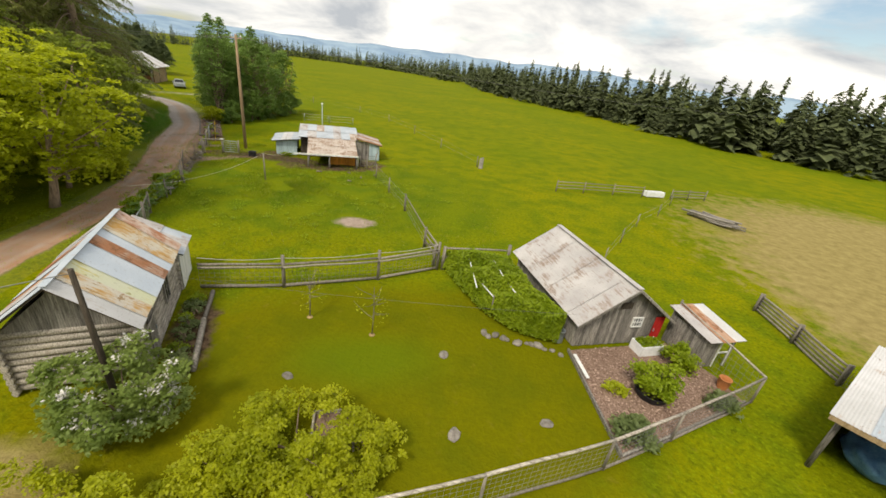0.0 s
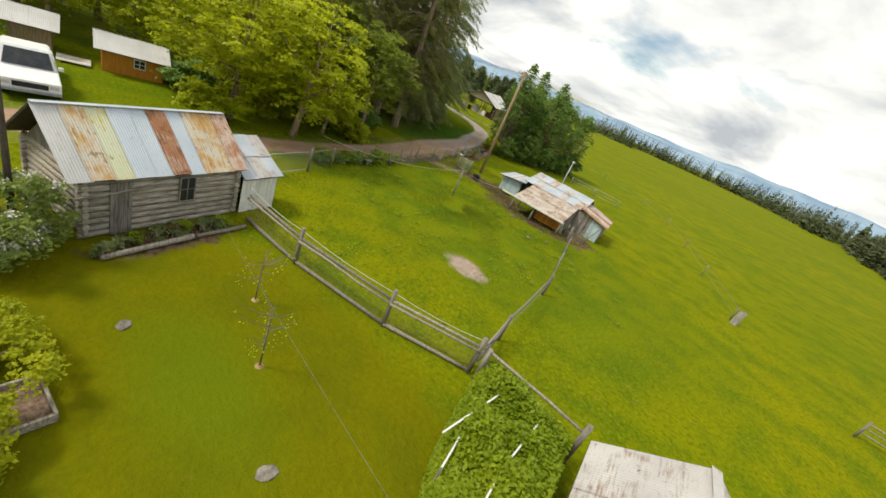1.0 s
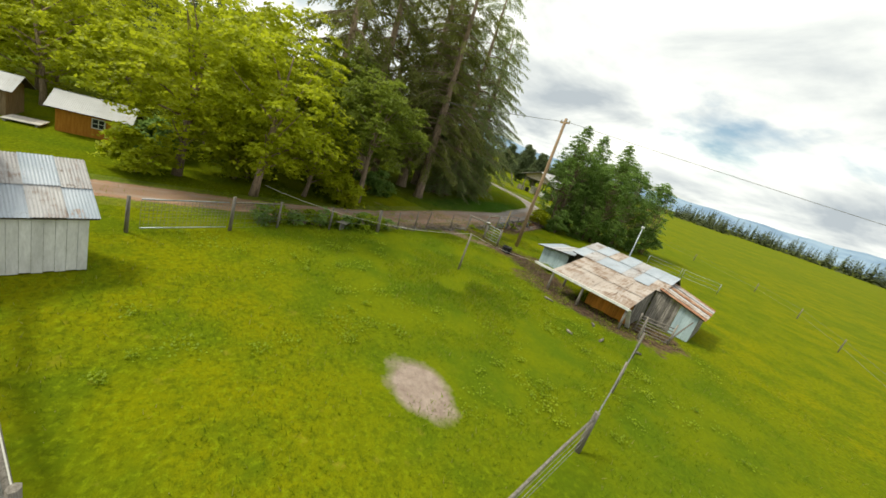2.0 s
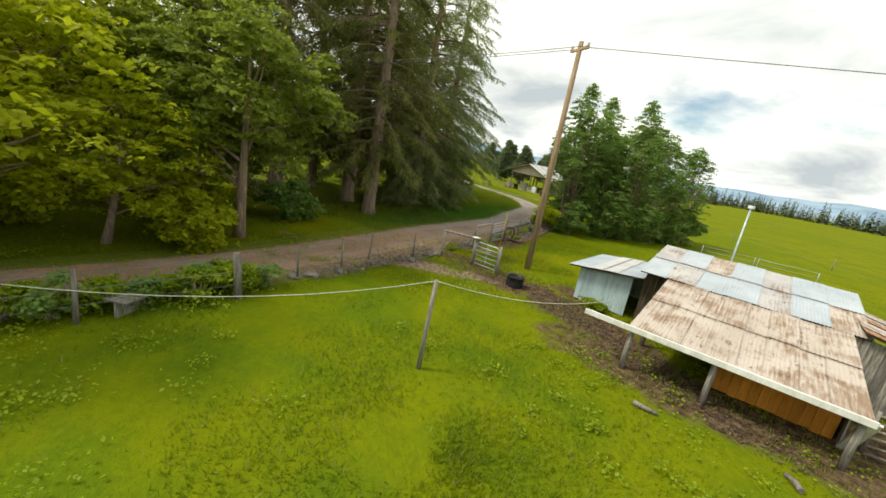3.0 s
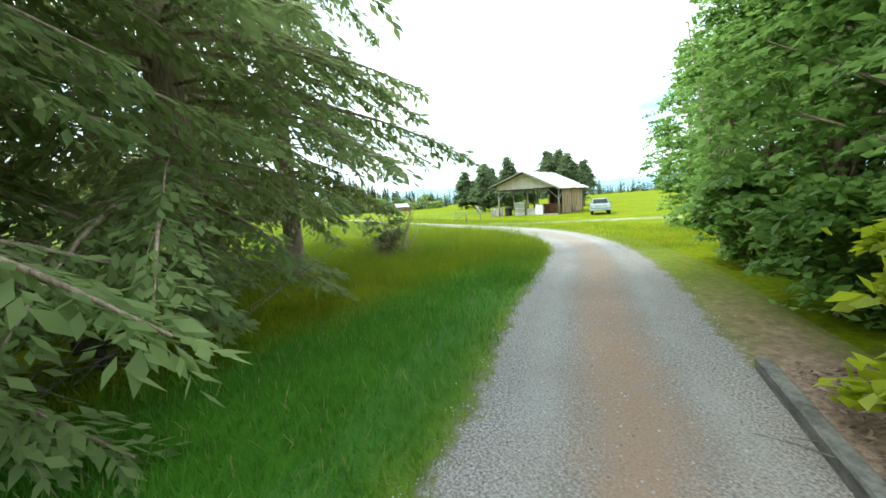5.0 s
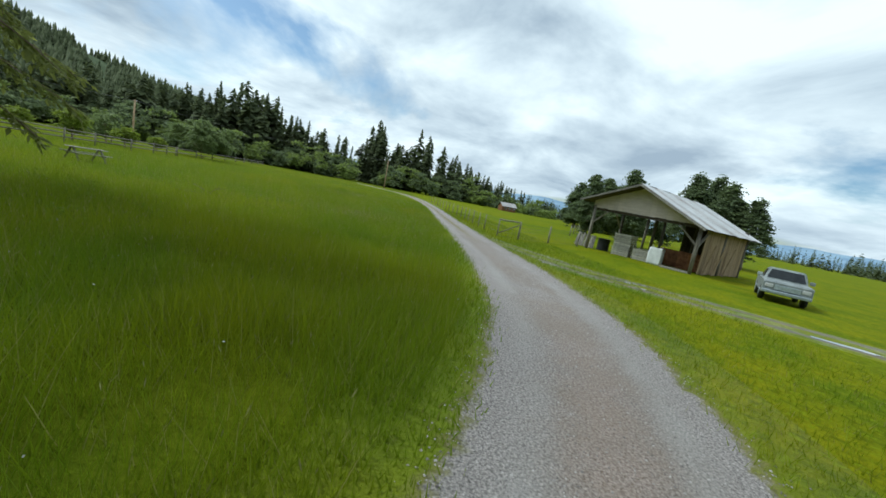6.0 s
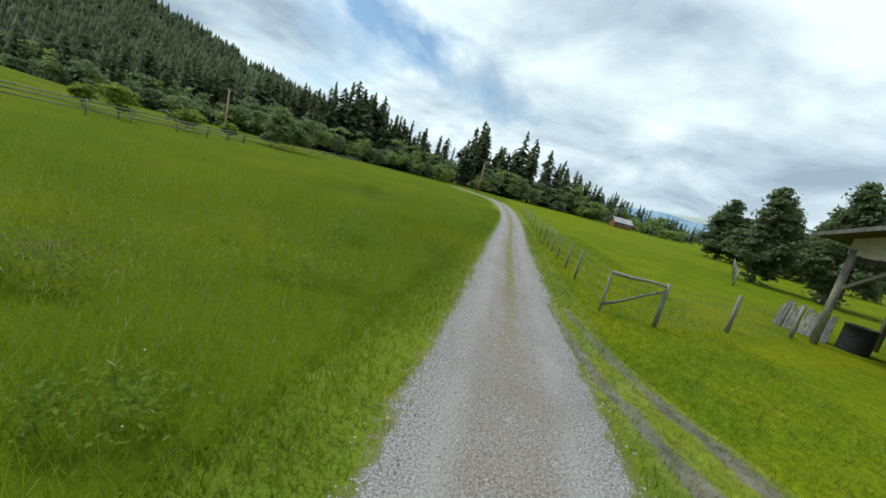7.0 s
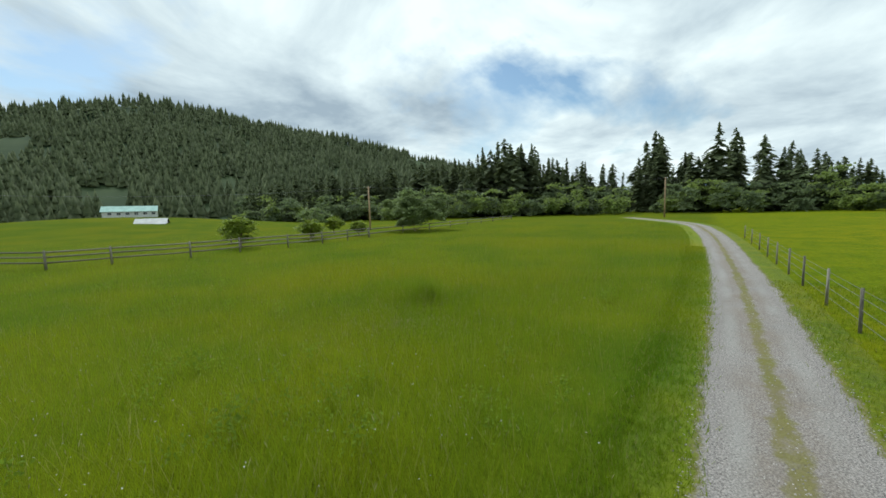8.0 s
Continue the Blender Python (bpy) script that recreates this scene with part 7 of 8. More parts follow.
def garden_bed():
    """Bark mulch bed with board edging."""
    bm = bmesh.new()
    corners = [(10.75, 19.5), (11.9, 15.0), (13.7, 16.3), (16.9, 18.8), (16.4, 20.0), (15.0, 21.6)]
    vs = [bm.verts.new((x, y, 0.06)) for x, y in corners] + [bm.verts.new((x, y, -0.02)) for x, y in corners]
    n = len(corners)
    bm.faces.new(vs[:n])
    for k in range(n):
        bm.faces.new((vs[k], vs[n + k], vs[n + (k + 1) % n], vs[(k + 1) % n]))
    bmesh.ops.recalc_face_normals(bm, faces=bm.faces[:])
    tagged(part("mulch_bed", bm, M_MULCH), "garden bed covered with pinkish bark chips", "garden bed", kind="structure")
    ob = thing("bed_edging", "weathered boards edging the bark bed", "edging")
    line = [(15.0, 21.6), (10.75, 19.55), (11.9, 15.05), (13.7, 16.35), (16.9, 18.85)]
    for (a, b), (c, d) in list(zip(line, line[1:]))[1:]:
        bm = bmesh.new()
        plank(bm, (a, b, 0.07), (c, d, 0.07), 0.07, 0.14)
        part("edging_board", bm, M_OLDWOOD, ob)
    bm = bmesh.new()
    plank(bm, (10.95, 19.2, 0.16), (11.3, 18.0, 0.16), 0.13, 0.05)
    part("pale_board", bm, M_WHITEWOOD, ob, "short white board")
    rng = np.random.default_rng(14)
    pts = np.stack([rng.uniform(10.8, 17.5, 9000), rng.uniform(15.1, 22.0, 9000), np.full(9000, 0.065)], 1)
    poly = np.array(corners)
    inside = np.zeros(len(pts), bool)
    for k in range(n):
        (x1, y1), (x2, y2) = poly[k], poly[(k + 1) % n]
        hit = ((y1 > pts[:, 1]) != (y2 > pts[:, 1])) & (pts[:, 0] < (x2 - x1) * (pts[:, 1] - y1) / (y2 - y1 + 1e-9) + x1)
        inside ^= hit
    v, f = cards(rng, pts[inside], 0.05, 2.5, 1.8)
    tagged(quick("bark_chips", v, f, M_MULCHCHIP), "loose pinkish bark chips", "bark", kind="stuff")
    # planter of white sheet metal with a leafy top
    ob = thing("white_planter", "white metal tub planted with green seedlings", "planter", pose(13.6, 20.15, 0, 0, 0, 26))
    bm = bmesh.new()
    for a in ((0, 1.1, 0, 0.05, 0.05, 0.5), (0, 1.1, 0.6, 0.65, 0.05, 0.5), (0, 0.05, 0.05, 0.6, 0.05, 0.5), (1.05, 1.1, 0.05, 0.6, 0.05, 0.5), (0.05, 1.05, 0.05, 0.6, 0.05, 0.4)):
        box(bm, *a)
    part("tub", bm, M_WHITE, ob)
    v, f = cards(rng, np.stack([rng.uniform(0.06, 1.04, 500), rng.uniform(0.06, 0.6, 500), rng.uniform(0.4, 0.58, 500)], 1), 0.08)
    quick("leaves", v, f, M_LEAFVINE, ob)


m_chip = Mat("bark_chip")
M_MULCHCHIP = m_chip.done(m_chip.mix(m_chip.island, (0.12, 0.068, 0.048), (0.42, 0.30, 0.24)), 0.9)
garden_bed()


def shrub(seed, m, radii, leaves, size, material, label, category="shrub", clumps=26, blossom=0, group=""):
    """A bush: several stems and a ragged mound of leaves."""
    rng, rnd = np.random.default_rng(seed), random.Random(seed)
    ob = thing("shrub", label, category, m, group)
    rx, ry, h = radii
    pts, mid = leaf_cloud(rng, (0, 0, h * 0.5), (rx, ry, h * 0.5), clumps, leaves, size, 0.04)
    bm = bmesh.new()
    for k in range(7):
        c = Vector(mid[rnd.randrange(len(mid))])
        tube(bm, bezier((rnd.uniform(-0.12, 0.12), rnd.uniform(-0.12, 0.12), -0.03), (c.x * 0.3, c.y * 0.3, c.z * 0.7), c, 4), [0.035, 0.03, 0.022, 0.014, 0.006], 5, cap=False)
    part("stem", bm, M_BARK, ob)
    v, f = cards(rng, pts, size)
    quick("foliage", v, f, material, ob)
    if blossom:
        sel = mid[rng.integers(0, len(mid), blossom)]
        out = np.repeat(sel, 30, 0) + rng.normal(size=(blossom * 30, 3)) * 0.08 + np.array([0, 0, 0.12])
        v, f = cards(rng, out, 0.05)
        quick("blossom", v, f, M_FLOWER, ob)
    return ob


def bark_bed():
    """Bark and litter bed between the timber edging and the thicket."""
    rng = np.random.default_rng(19)
    n = 26
    vs, fs = [], []
    for k in range(n):
        t = k / (n - 1)
        p = np.array([-25.5 - 6.8 * t, 42.1 + 7.7 * t])
        for j in range(4):
            q = p + np.array([0.78, 0.63]) * (-0.05 + 0.66 * j * (1.0 if 0 < k else 0.55))
            vs.append((q[0], q[1], 0.05 + (0.10 if 0 < j < 3 else 0.0) * rng.random()))
    for k in range(n - 1):
        for j in range(3):
            a = 4 * k + j
            fs.append((a, a + 1, a + 5, a + 4))
    tagged(quick("bark_bed", vs, fs, M_MULCH), "bed of brown bark, litter and stones beside the drive", "garden bed", kind="structure")
    t, s = rng.random(9000) ** 1.4, rng.random(9000)
    pts = np.stack([-25.5 - 6.8 * t + 0.78 * (0.1 + 1.8 * s), 42.1 + 7.7 * t + 0.63 * (0.1 + 1.8 * s), rng.uniform(0.07, 0.15, 9000)], 1)
    v, f = cards(rng, pts, 0.03, 1.5, 2.4)
    tagged(quick("bark_litter", v, f, M_MULCHCHIP), "loose brown bark pieces and dead leaves", "bark", kind="stuff")


bark_bed()
shrub(41, pose(-1.3, 12.0, 0), (1.6, 1.5, 2.3), 12000, 0.07, M_LEAFLILAC, "large lilac bush with fading pale blossom by the cabin", blossom=70, clumps=60)
for k, (x, y, rx, ry, h, n) in enumerate(((3.3, 12.4, 1.65, 1.45, 1.4, 15000), (4.9, 12.9, 1.0, 0.9, 1.1, 7000), (2.1, 11.5, 1.2, 0.9, 1.05, 7600), (4.4, 11.4, 1.2, 0.8, 0.9, 7000))):
    shrub(140 + k, pose(x, y, 0), (rx, ry, h), n, 0.052, M_LEAFGOLD, "spreading bush with yellow-green leaves on the lawn edge", clumps=60, group="bushes on the lawn edge")
shrub(43, pose(0.7, 9.9, 0), (2.4, 1.2, 0.95), 13000, 0.055, M_LEAFGOLD, "low bush with bright yellow-green leaves")
shrub(44, pose(6.6, 11.4, 0), (1.5, 0.5, 0.65), 6500, 0.05, M_LEAFGOLD, "low leafy growth along the garden fence")
shrub(45, pose(13.5, 18.1, 0.28), (0.72, 0.72, 1.05), 4200, 0.08, M_LEAFVINE, "lush green plant growing in the black planter", "plant")
shrub(46, pose(15.0, 20.0, 0), (0.6, 0.5, 1.15), 2600, 0.07, M_LEAFVINE, "green shrub beside the coop")
shrub(47, pose(12.4, 15.9, 0), (0.7, 0.4, 0.6), 1800, 0.085, M_LEAFGREY, "broad-leaved grey-green plant at the garden fence", "plant")
shrub(48, pose(15.8, 18.3, 0), (0.45, 0.35, 0.5), 1200, 0.08, M_LEAFGREY, "grey-green plant at the garden fence corner", "plant")
shrub(49, pose(12.2, 17.7, 0), (0.3, 0.3, 0.4), 700, 0.06, M_LEAFLIGHT, "small yellow-green plant on the bark bed", "plant")
shrub(50, pose(-14.6, 40.4, 0), (0.45, 0.25, 0.4), 1100, 0.06, M_LEAFVINE, "green weeds against the blue shed", "weeds")
shrub(51, pose(-21.3, 15.8, 0), (1.5, 1.3, 2.2), 5000, 0.14, M_LEAFMID, "dark green bush under the trees by the drive")
shrub(52, pose(-25.4, 29.6, 0), (1.8, 1.5, 1.9), 5000, 0.14, M_LEAFMID, "dark green bush at the foot of the conifers")
shrub(53, pose(-16.2, 28.2, 0), (1.0, 0.6, 0.6), 1500, 0.1, M_LEAFVINE, "green weeds growing along the drive fence", "weeds")
shrub(54, pose(-30.2, 49.4, 0), (1.5, 1.0, 2.0), 4500, 0.12, M_LEAFLIGHT, "bright green saplings at the edge of the thicket")
for k, (x, y, rx, h) in enumerate(((-29.0, 51.0, 1.5, 2.6), (-29.2, 53.8, 1.2, 3.2), (-28.9, 56.6, 1.3, 3.0), (-29.0, 59.2, 1.3, 3.2), (-29.3, 62.4, 1.4, 3.0), (-29.8, 65.6, 1.5, 3.4), (-32.8, 52.6, 1.2, 2.2), (-35.6, 55.6, 1.3, 2.4))):
    shrub(130 + k, pose(x, y, 0), (rx, rx, h), 4200, 0.12, M_LEAFMID, "green saplings crowding the foot of the thicket", group="thicket saplings")
barrel(-71.6, 72.3, 0.45, 0.95, M_BLACK, "dark drum beside the upright slabs", "drum")
for k, (x, y, h) in enumerate(((-25.2, 42.55, 0.22), (-26.0, 43.6, 0.3), (-26.9, 45.2, 0.5), (-27.9, 45.6, 0.35), (-25.0, 43.3, 0.4), (-28.6, 46.9, 0.6), (-24.2, 41.4, 0.3), (-23.4, 39.9, 0.35), (-21.4, 37.4, 0.3))):
    shrub(150 + k, pose(x, y, 0.05), (0.22 + 0.3 * h, 0.2 + 0.3 * h, h), 260, 0.06, M_LEAFVINE, "tuft of green weeds sprouting beside the drive", "weeds", 8, group="weed tufts")
weeds = random.Random(27)
for k in range(16):
    t = k / 15
    x, y = -12.7 - 3.3 * t + weeds.uniform(-0.25, 0.25), 22.6 + 6.6 * t + weeds.uniform(-0.25, 0.25)
    h = weeds.uniform(0.4, 0.95)
    shrub(170 + k, pose(x, y, 0), (0.45, 0.4, h), 700, 0.075, M_LEAFVINE if k % 3 else M_LEAFMID, "tall green weeds growing along the drive fence", "weeds", 14, group="fence weeds")
shrub(55, pose(-122.0, 17.0, 0), (5.8, 5.0, 7.0), 10000, 0.3, M_LEAFGREY, "big rounded grey-green bush beyond the hay field", clumps=40)
shrub(57, pose(-46.2, 49.2, 0), (0.8, 0.8, 2.2), 1800, 0.1, M_LEAFGREY, "scraggy dull bush at the edge of the hay field")
for k, (x, y, rx, h) in enumerate(((-19.6, 20.4, 1.5, 2.6), (-19.4, 26.6, 1.3, 2.0), (-16.6, 16.6, 1.4, 2.2), (-20.6, 21.0, 1.6, 3.0), (-22.6, 26.0, 1.4, 2.2))):
    shrub(110 + k, pose(x, y, 0), (rx, rx, h), 5200, 0.13, M_LEAFLIGHT, "leafy yellow-green undergrowth beside the drive", group="undergrowth")
for k, (x, y, rx, h) in enumerate(((-30.0, 22.5, 2.2, 2.6), (-36.5, 27.0, 2.4, 2.8), (-41.0, 31.5, 2.3, 2.4), (-45.0, 35.5, 2.2, 2.6), (-33.5, 21.0, 2.4, 3.2))):
    shrub(190 + k, pose(x, y, 0), (rx, rx, h), 5000, 0.13, M_LEAFMAPLE, "dark green undergrowth behind the conifers", group="conifer undergrowth")
shrub(120, pose(-20.2, 5.6, 0), (1.9, 1.7, 1.9), 7000, 0.11, M_LEAFMID, "dark green bush beside the parked trucks")
for k, (x, y, s) in enumerate(((-91.5, 18.0, 1.3), (-100.5, 17.6, 1.0), (-95.0, 9.0, 1.0), (-112.0, 8.0, 1.1), (-110.0, 16.0, 0.8))):
    broadleaf(60 + k, 2.6 * s, 1.3 * s, 0.7 * s, 3200, 0.15, M_LEAFMAPLE, pose(x, y, 0), "small round fruit tree beyond the horse fence", "fruit trees")
broadleaf(70, 4.2, 2.0, 1.0, 2200, 0.22, M_LEAFGREY, pose(-104.5, 12.5, 0), "small tree covered in pale blossom", "fruit trees")


def vines():
    """Leafy bed of climbing plants over pale poles beside the plank shed."""
    rng = np.random.default_rng(31)
    n = 62000
    t, s = rng.random(n), rng.random(n)
    a = np.stack([4.3 + (10.3 - 4.3) * t ** 0.9, 24.4 + (19.75 - 24.4) * t - 1.55 * np.sin(np.pi * t)], 1)
    b = np.stack([7.75 + (10.4 - 7.75) * t, 25.0 + (20.0 - 25.0) * t], 1)
    xy = a + (b - a) * s[:, None]
    hump = np.array([noise.noise(Vector((x * 1.1, y * 1.1, 0))) for x, y in xy])
    edge = np.minimum(1, np.minimum(s, 1 - s * 0.6) * 6)
    z = (0.85 + 0.35 * hump + 0.25 * rng.random(n)) * np.sqrt(edge) * (0.9 + 0.2 * rng.random(n))
    z = np.maximum(0.05, z * (0.55 + 0.45 * rng.random(n) ** 0.3) + 0.1)
    v, f = cards(rng, np.stack([xy[:, 0], xy[:, 1], z], 1), 0.078, 0.9)
    ob = thing("vine_bed", "dense bed of leafy green vines beside the plank shed", "plants")
    quick("foliage", v, f, M_LEAFVINE, ob)
    for p, q in (((5.9, 24.0, 1.05), (6.7, 21.2, 1.0)), ((7.0, 24.5, 1.1), (7.75, 22.6, 1.1)), ((7.8, 22.4, 1.12), (8.4, 21.3, 1.08)), ((6.9, 21.6, 1.0), (7.5, 20.7, 1.0))):
        bm = bmesh.new()
        plank(bm, p, q, 0.045, 0.04)
        part("pole", bm, M_WHITEWOOD, ob, "pale support pole")
    for x, y in ((5.9, 24.0), (7.0, 24.5), (7.5, 20.7), (8.4, 21.3)):
        post_at(ob, x, y, 1.08, 0.03, name="support")


vines()


def flower_bed():
    ob = thing("flower_bed_edging", "pale logs and stones edging the cabin flower bed", "edging")
    rail(ob, (-3.75, 17.9, 0.08), (-2.75, 16.3, 0.08), 0.08)
    rail(ob, (-2.7, 16.2, 0.1), (-1.15, 14.0, 0.1), 0.1, M_LOG)
    rng = np.random.default_rng(17)
    for k in range(9):
        t = k / 8
        shrub(80 + k, pose(-3.9 + 2.3 * t + rng.uniform(-0.15, 0.15), 17.3 - 3.4 * t + rng.uniform(-0.2, 0.2), 0), (0.3, 0.25, rng.uniform(0.25, 0.6)), 420, 0.05,
              M_LEAFGREY if k % 3 else M_LEAFVINE, "tuft of garden plants in the cabin bed", "plant", 10, group="cabin bed plants")


flower_bed()


def raised_bed():
    ob = thing("raised_bed", "pale wooden raised bed frame on the lawn", "raised bed", pose(4.13, 14.09, 0, 0, 0, -157))
    for p, q in (((0, 0, 0.12), (0, 2.0, 0.12)), ((1.1, 0, 0.12), (1.1, 2.0, 0.12)), ((0, 0, 0.12), (1.1, 0, 0.12)), ((0, 2.0, 0.12), (1.1, 2.0, 0.12)), ((0, 1.0, 0.14), (1.1, 1.0, 0.14))):
        bm = bmesh.new()
        plank(bm, p, q, 0.06, 0.2)
        part("frame_board", bm, M_LOG, ob)
    bm = bmesh.new()
    box(bm, 0.04, 1.06, 0.04, 1.96, 0, 0.12)
    part("soil", bm, M_MULCH, ob, "dark soil")


raised_bed()


def sapling(x, y, h, seed):
    rnd, rng = random.Random(seed), np.random.default_rng(seed)
    ob = thing("sapling", "thin young fruit tree with bare grey branches", "tree", pose(x, y, 0), "young fruit trees")
    bm = bmesh.new()
    tube(bm, [(0, 0, -0.05), (0.03, 0, h * 0.4), (-0.02, 0.03, h)], [0.026, 0.02, 0.007], 6)
    tips = []
    for k in range(13):
        z = h * rnd.uniform(0.35, 0.85)
        a = rnd.uniform(0, 6.28)
        l = rnd.uniform(0.4, 0.9)
        q = Vector((math.cos(a) * l, math.sin(a) * l, z + l * 0.5))
        limb = bmesh.new()
        tube(limb, bezier((0, 0, z), (q.x * 0.5, q.y * 0.5, z + 0.1), q, 3), [0.011, 0.008, 0.006, 0.003], 4, cap=False)
        part("branch", limb, M_TWIG, ob)
        tips.append(q)
    part("trunk", bm, M_TWIG, ob)
    c = np.array([np.array(tips[rnd.randrange(len(tips))]) * rnd.uniform(0.6, 1.0) for _ in range(70)]) + rng.normal(size=(70, 3)) * 0.08
    v, f = cards(rng, c, 0.04)
    quick("leaves", v, f, M_LEAFLIGHT, ob)
    bm = bmesh.new()
    bmesh.ops.create_cone(bm, segments=12, radius1=0.12, radius2=0.05, depth=0.05, cap_ends=True, matrix=pose(0, 0, 0.03))
    part("mulch_ring", bm, M_HAY, ob)


sapling(3.25, 17.7, 2.1, 5)
sapling(0.6, 17.85, 1.9, 6)


def pickup(m, paint, label, old=False):
    """A pickup: shaped body, cab, bed, wheels, glass, lights."""
    ob = thing("pickup_truck", label, "truck", m)
    L, W = (4.6, 1.75) if old else (5.6, 1.95)
    bm = bmesh.new()
    prof = [(0, 0.45), (0, 0.92), (0.12, 0.98), (1.55, 1.02), (1.6, 1.02), (L - 0.02, 1.0), (L, 0.5), (L - 0.1, 0.42), (0.1, 0.40)]
    rows = []
    for y in (-W / 2, -W / 2 + 0.05, W / 2 - 0.05, W / 2):
        k = 0.0 if abs(y) < W / 2 - 0.01 else 0.03
        rows.append([bm.verts.new((x, y, z - (k if z > 0.9 else 0))) for x, z in prof])
    for a, b in zip(rows, rows[1:]):
        for i in range(len(prof)):
            j = (i + 1) % len(prof)
            bm.faces.new((a[i], a[j], b[j], b[i]))
    bm.faces.new(rows[0][::-1])
    bm.faces.new(rows[-1])
    bmesh.ops.recalc_face_normals(bm, faces=bm.faces[:])
    body = part("body", bm, paint, ob)
    bm = bmesh.new()
    x0, x1, x2, x3 = (1.3, 1.7, 2.6, 2.75) if old else (1.5, 2.2, 3.5, 3.75)
    zt = 1.55 if old else 1.75
    lo = [bm.verts.new((x, y, 0.99)) for x, y in ((x0, -W / 2 + 0.05), (x3, -W / 2 + 0.05), (x3, W / 2 - 0.05), (x0, W / 2 - 0.05))]
    hi = [bm.verts.new((x, y, zt)) for x, y in ((x1, -W / 2 + 0.2), (x2, -W / 2 + 0.2), (x2, W / 2 - 0.2), (x1, W / 2 - 0.2))]
    bm.faces.new(hi)
    for k in range(4):
        bm.faces.new((lo[k], lo[(k + 1) % 4], hi[(k + 1) % 4], hi[k]))
    bmesh.ops.bevel(bm, geom=bm.edges[:], offset=0.05, segments=2, affect="EDGES")
    bmesh.ops.recalc_face_normals(bm, faces=bm.faces[:])
    cab = part("cab", bm, paint, ob)
    bm = bmesh.new()
    s = 0.012
    quad = [Vector((x0 + 0.06 - s, -W / 2 + 0.16, 1.07)), Vector((x0 + 0.06 - s, W / 2 - 0.16, 1.07)), Vector((x1 - 0.06 - s, W / 2 - 0.28, zt - 0.09)), Vector((x1 - 0.06 - s, -W / 2 + 0.28, zt - 0.09))]
    bm.faces.new([bm.verts.new(p + Vector((-0.02, 0, 0.02))) for p in quad])
    part("windscreen", bm, M_GLASSDARK, cab)
    for sgn in (-1, 1):
        bm = bmesh.new()
        y0, y1 = sgn * (W / 2 - 0.055), sgn * (W / 2 - 0.175)
        bm.faces.new([bm.verts.new(p) for p in ((x0 + 0.35, y0 + sgn * 0.02, 1.1), (x3 - 0.15, y0 + sgn * 0.02, 1.1), (x2 - 0.05, y1 + sgn * 0.02, zt - 0.1), (x1 + 0.08, y1 + sgn * 0.02, zt - 0.1))])
        part("side_window", bm, M_GLASSDARK, cab)
        bm = bmesh.new()
        box(bm, -0.03, 0.02, sgn * (W / 2 - 0.22) - 0.15, sgn * (W / 2 - 0.22) + 0.15, 0.68, 0.84, None, 0.02)
        part("headlight", bm, M_ZINCWHITE, body)
        bm = bmesh.new()
        box(bm, x0 + 0.3, x0 + 0.42, sgn * (W / 2 + 0.1) - 0.1, sgn * (W / 2 + 0.1) + 0.1, 1.05, 1.22, None, 0.02)
        part("mirror", bm, paint, ob)
    bm = bmesh.new()
    box(bm, -0.03, 0.01, -W / 2 + 0.42, W / 2 - 0.42, 0.62, 0.84, None, 0.01)
    part("grille", bm, M_BLACK if not old else M_STEEL, body)
    bm = bmesh.new()
    box(bm, -0.12, 0.02, -W / 2, W / 2, 0.42, 0.56, None, 0.02)
    part("bumper", bm, M_STEEL, ob)
    bm = bmesh.new()
    box(bm, x3 + 0.08, L - 0.08, -W / 2 + 0.1, W / 2 - 0.1, 1.0, 1.006)
    part("bed_floor", bm, M_DARKWOOD_AND_SHADE, body)
    for x in (0.95, L - 1.05):
        for sgn in (-1, 1):
            bm = bmesh.new()
            y = sgn * (W / 2 - 0.1)
            tube(bm, [(x, y - 0.11, 0.36), (x, y - 0.08, 0.36), (x, y + 0.08, 0.36), (x, y + 0.11, 0.36)], [0.3, 0.36, 0.36, 0.3], 18)
            tyre = part("tyre", bm, M_BLACK, ob)
            bm = bmesh.new()
            tube(bm, [(x, y + sgn * 0.10, 0.36), (x, y + sgn * 0.125, 0.36)], 0.19, 14)
            part("rim", bm, M_STEEL, tyre)
    return ob


pickup(pose(-13.0, 10.1, 0, 0, 0, 194), M_CARWHITE, "white modern pickup truck parked on the drive")
pickup(pose(-13.6, 7.2, 0, 0, 0, 196), M_BLACK, "dark pickup truck parked beside the white one")
pickup(pose(-57.6, 73.5, 0, 0, 0, 137), M_TRUCK, "old faded grey-green pickup parked by the barn", True)


# ---------------------------------------------------------------- grass


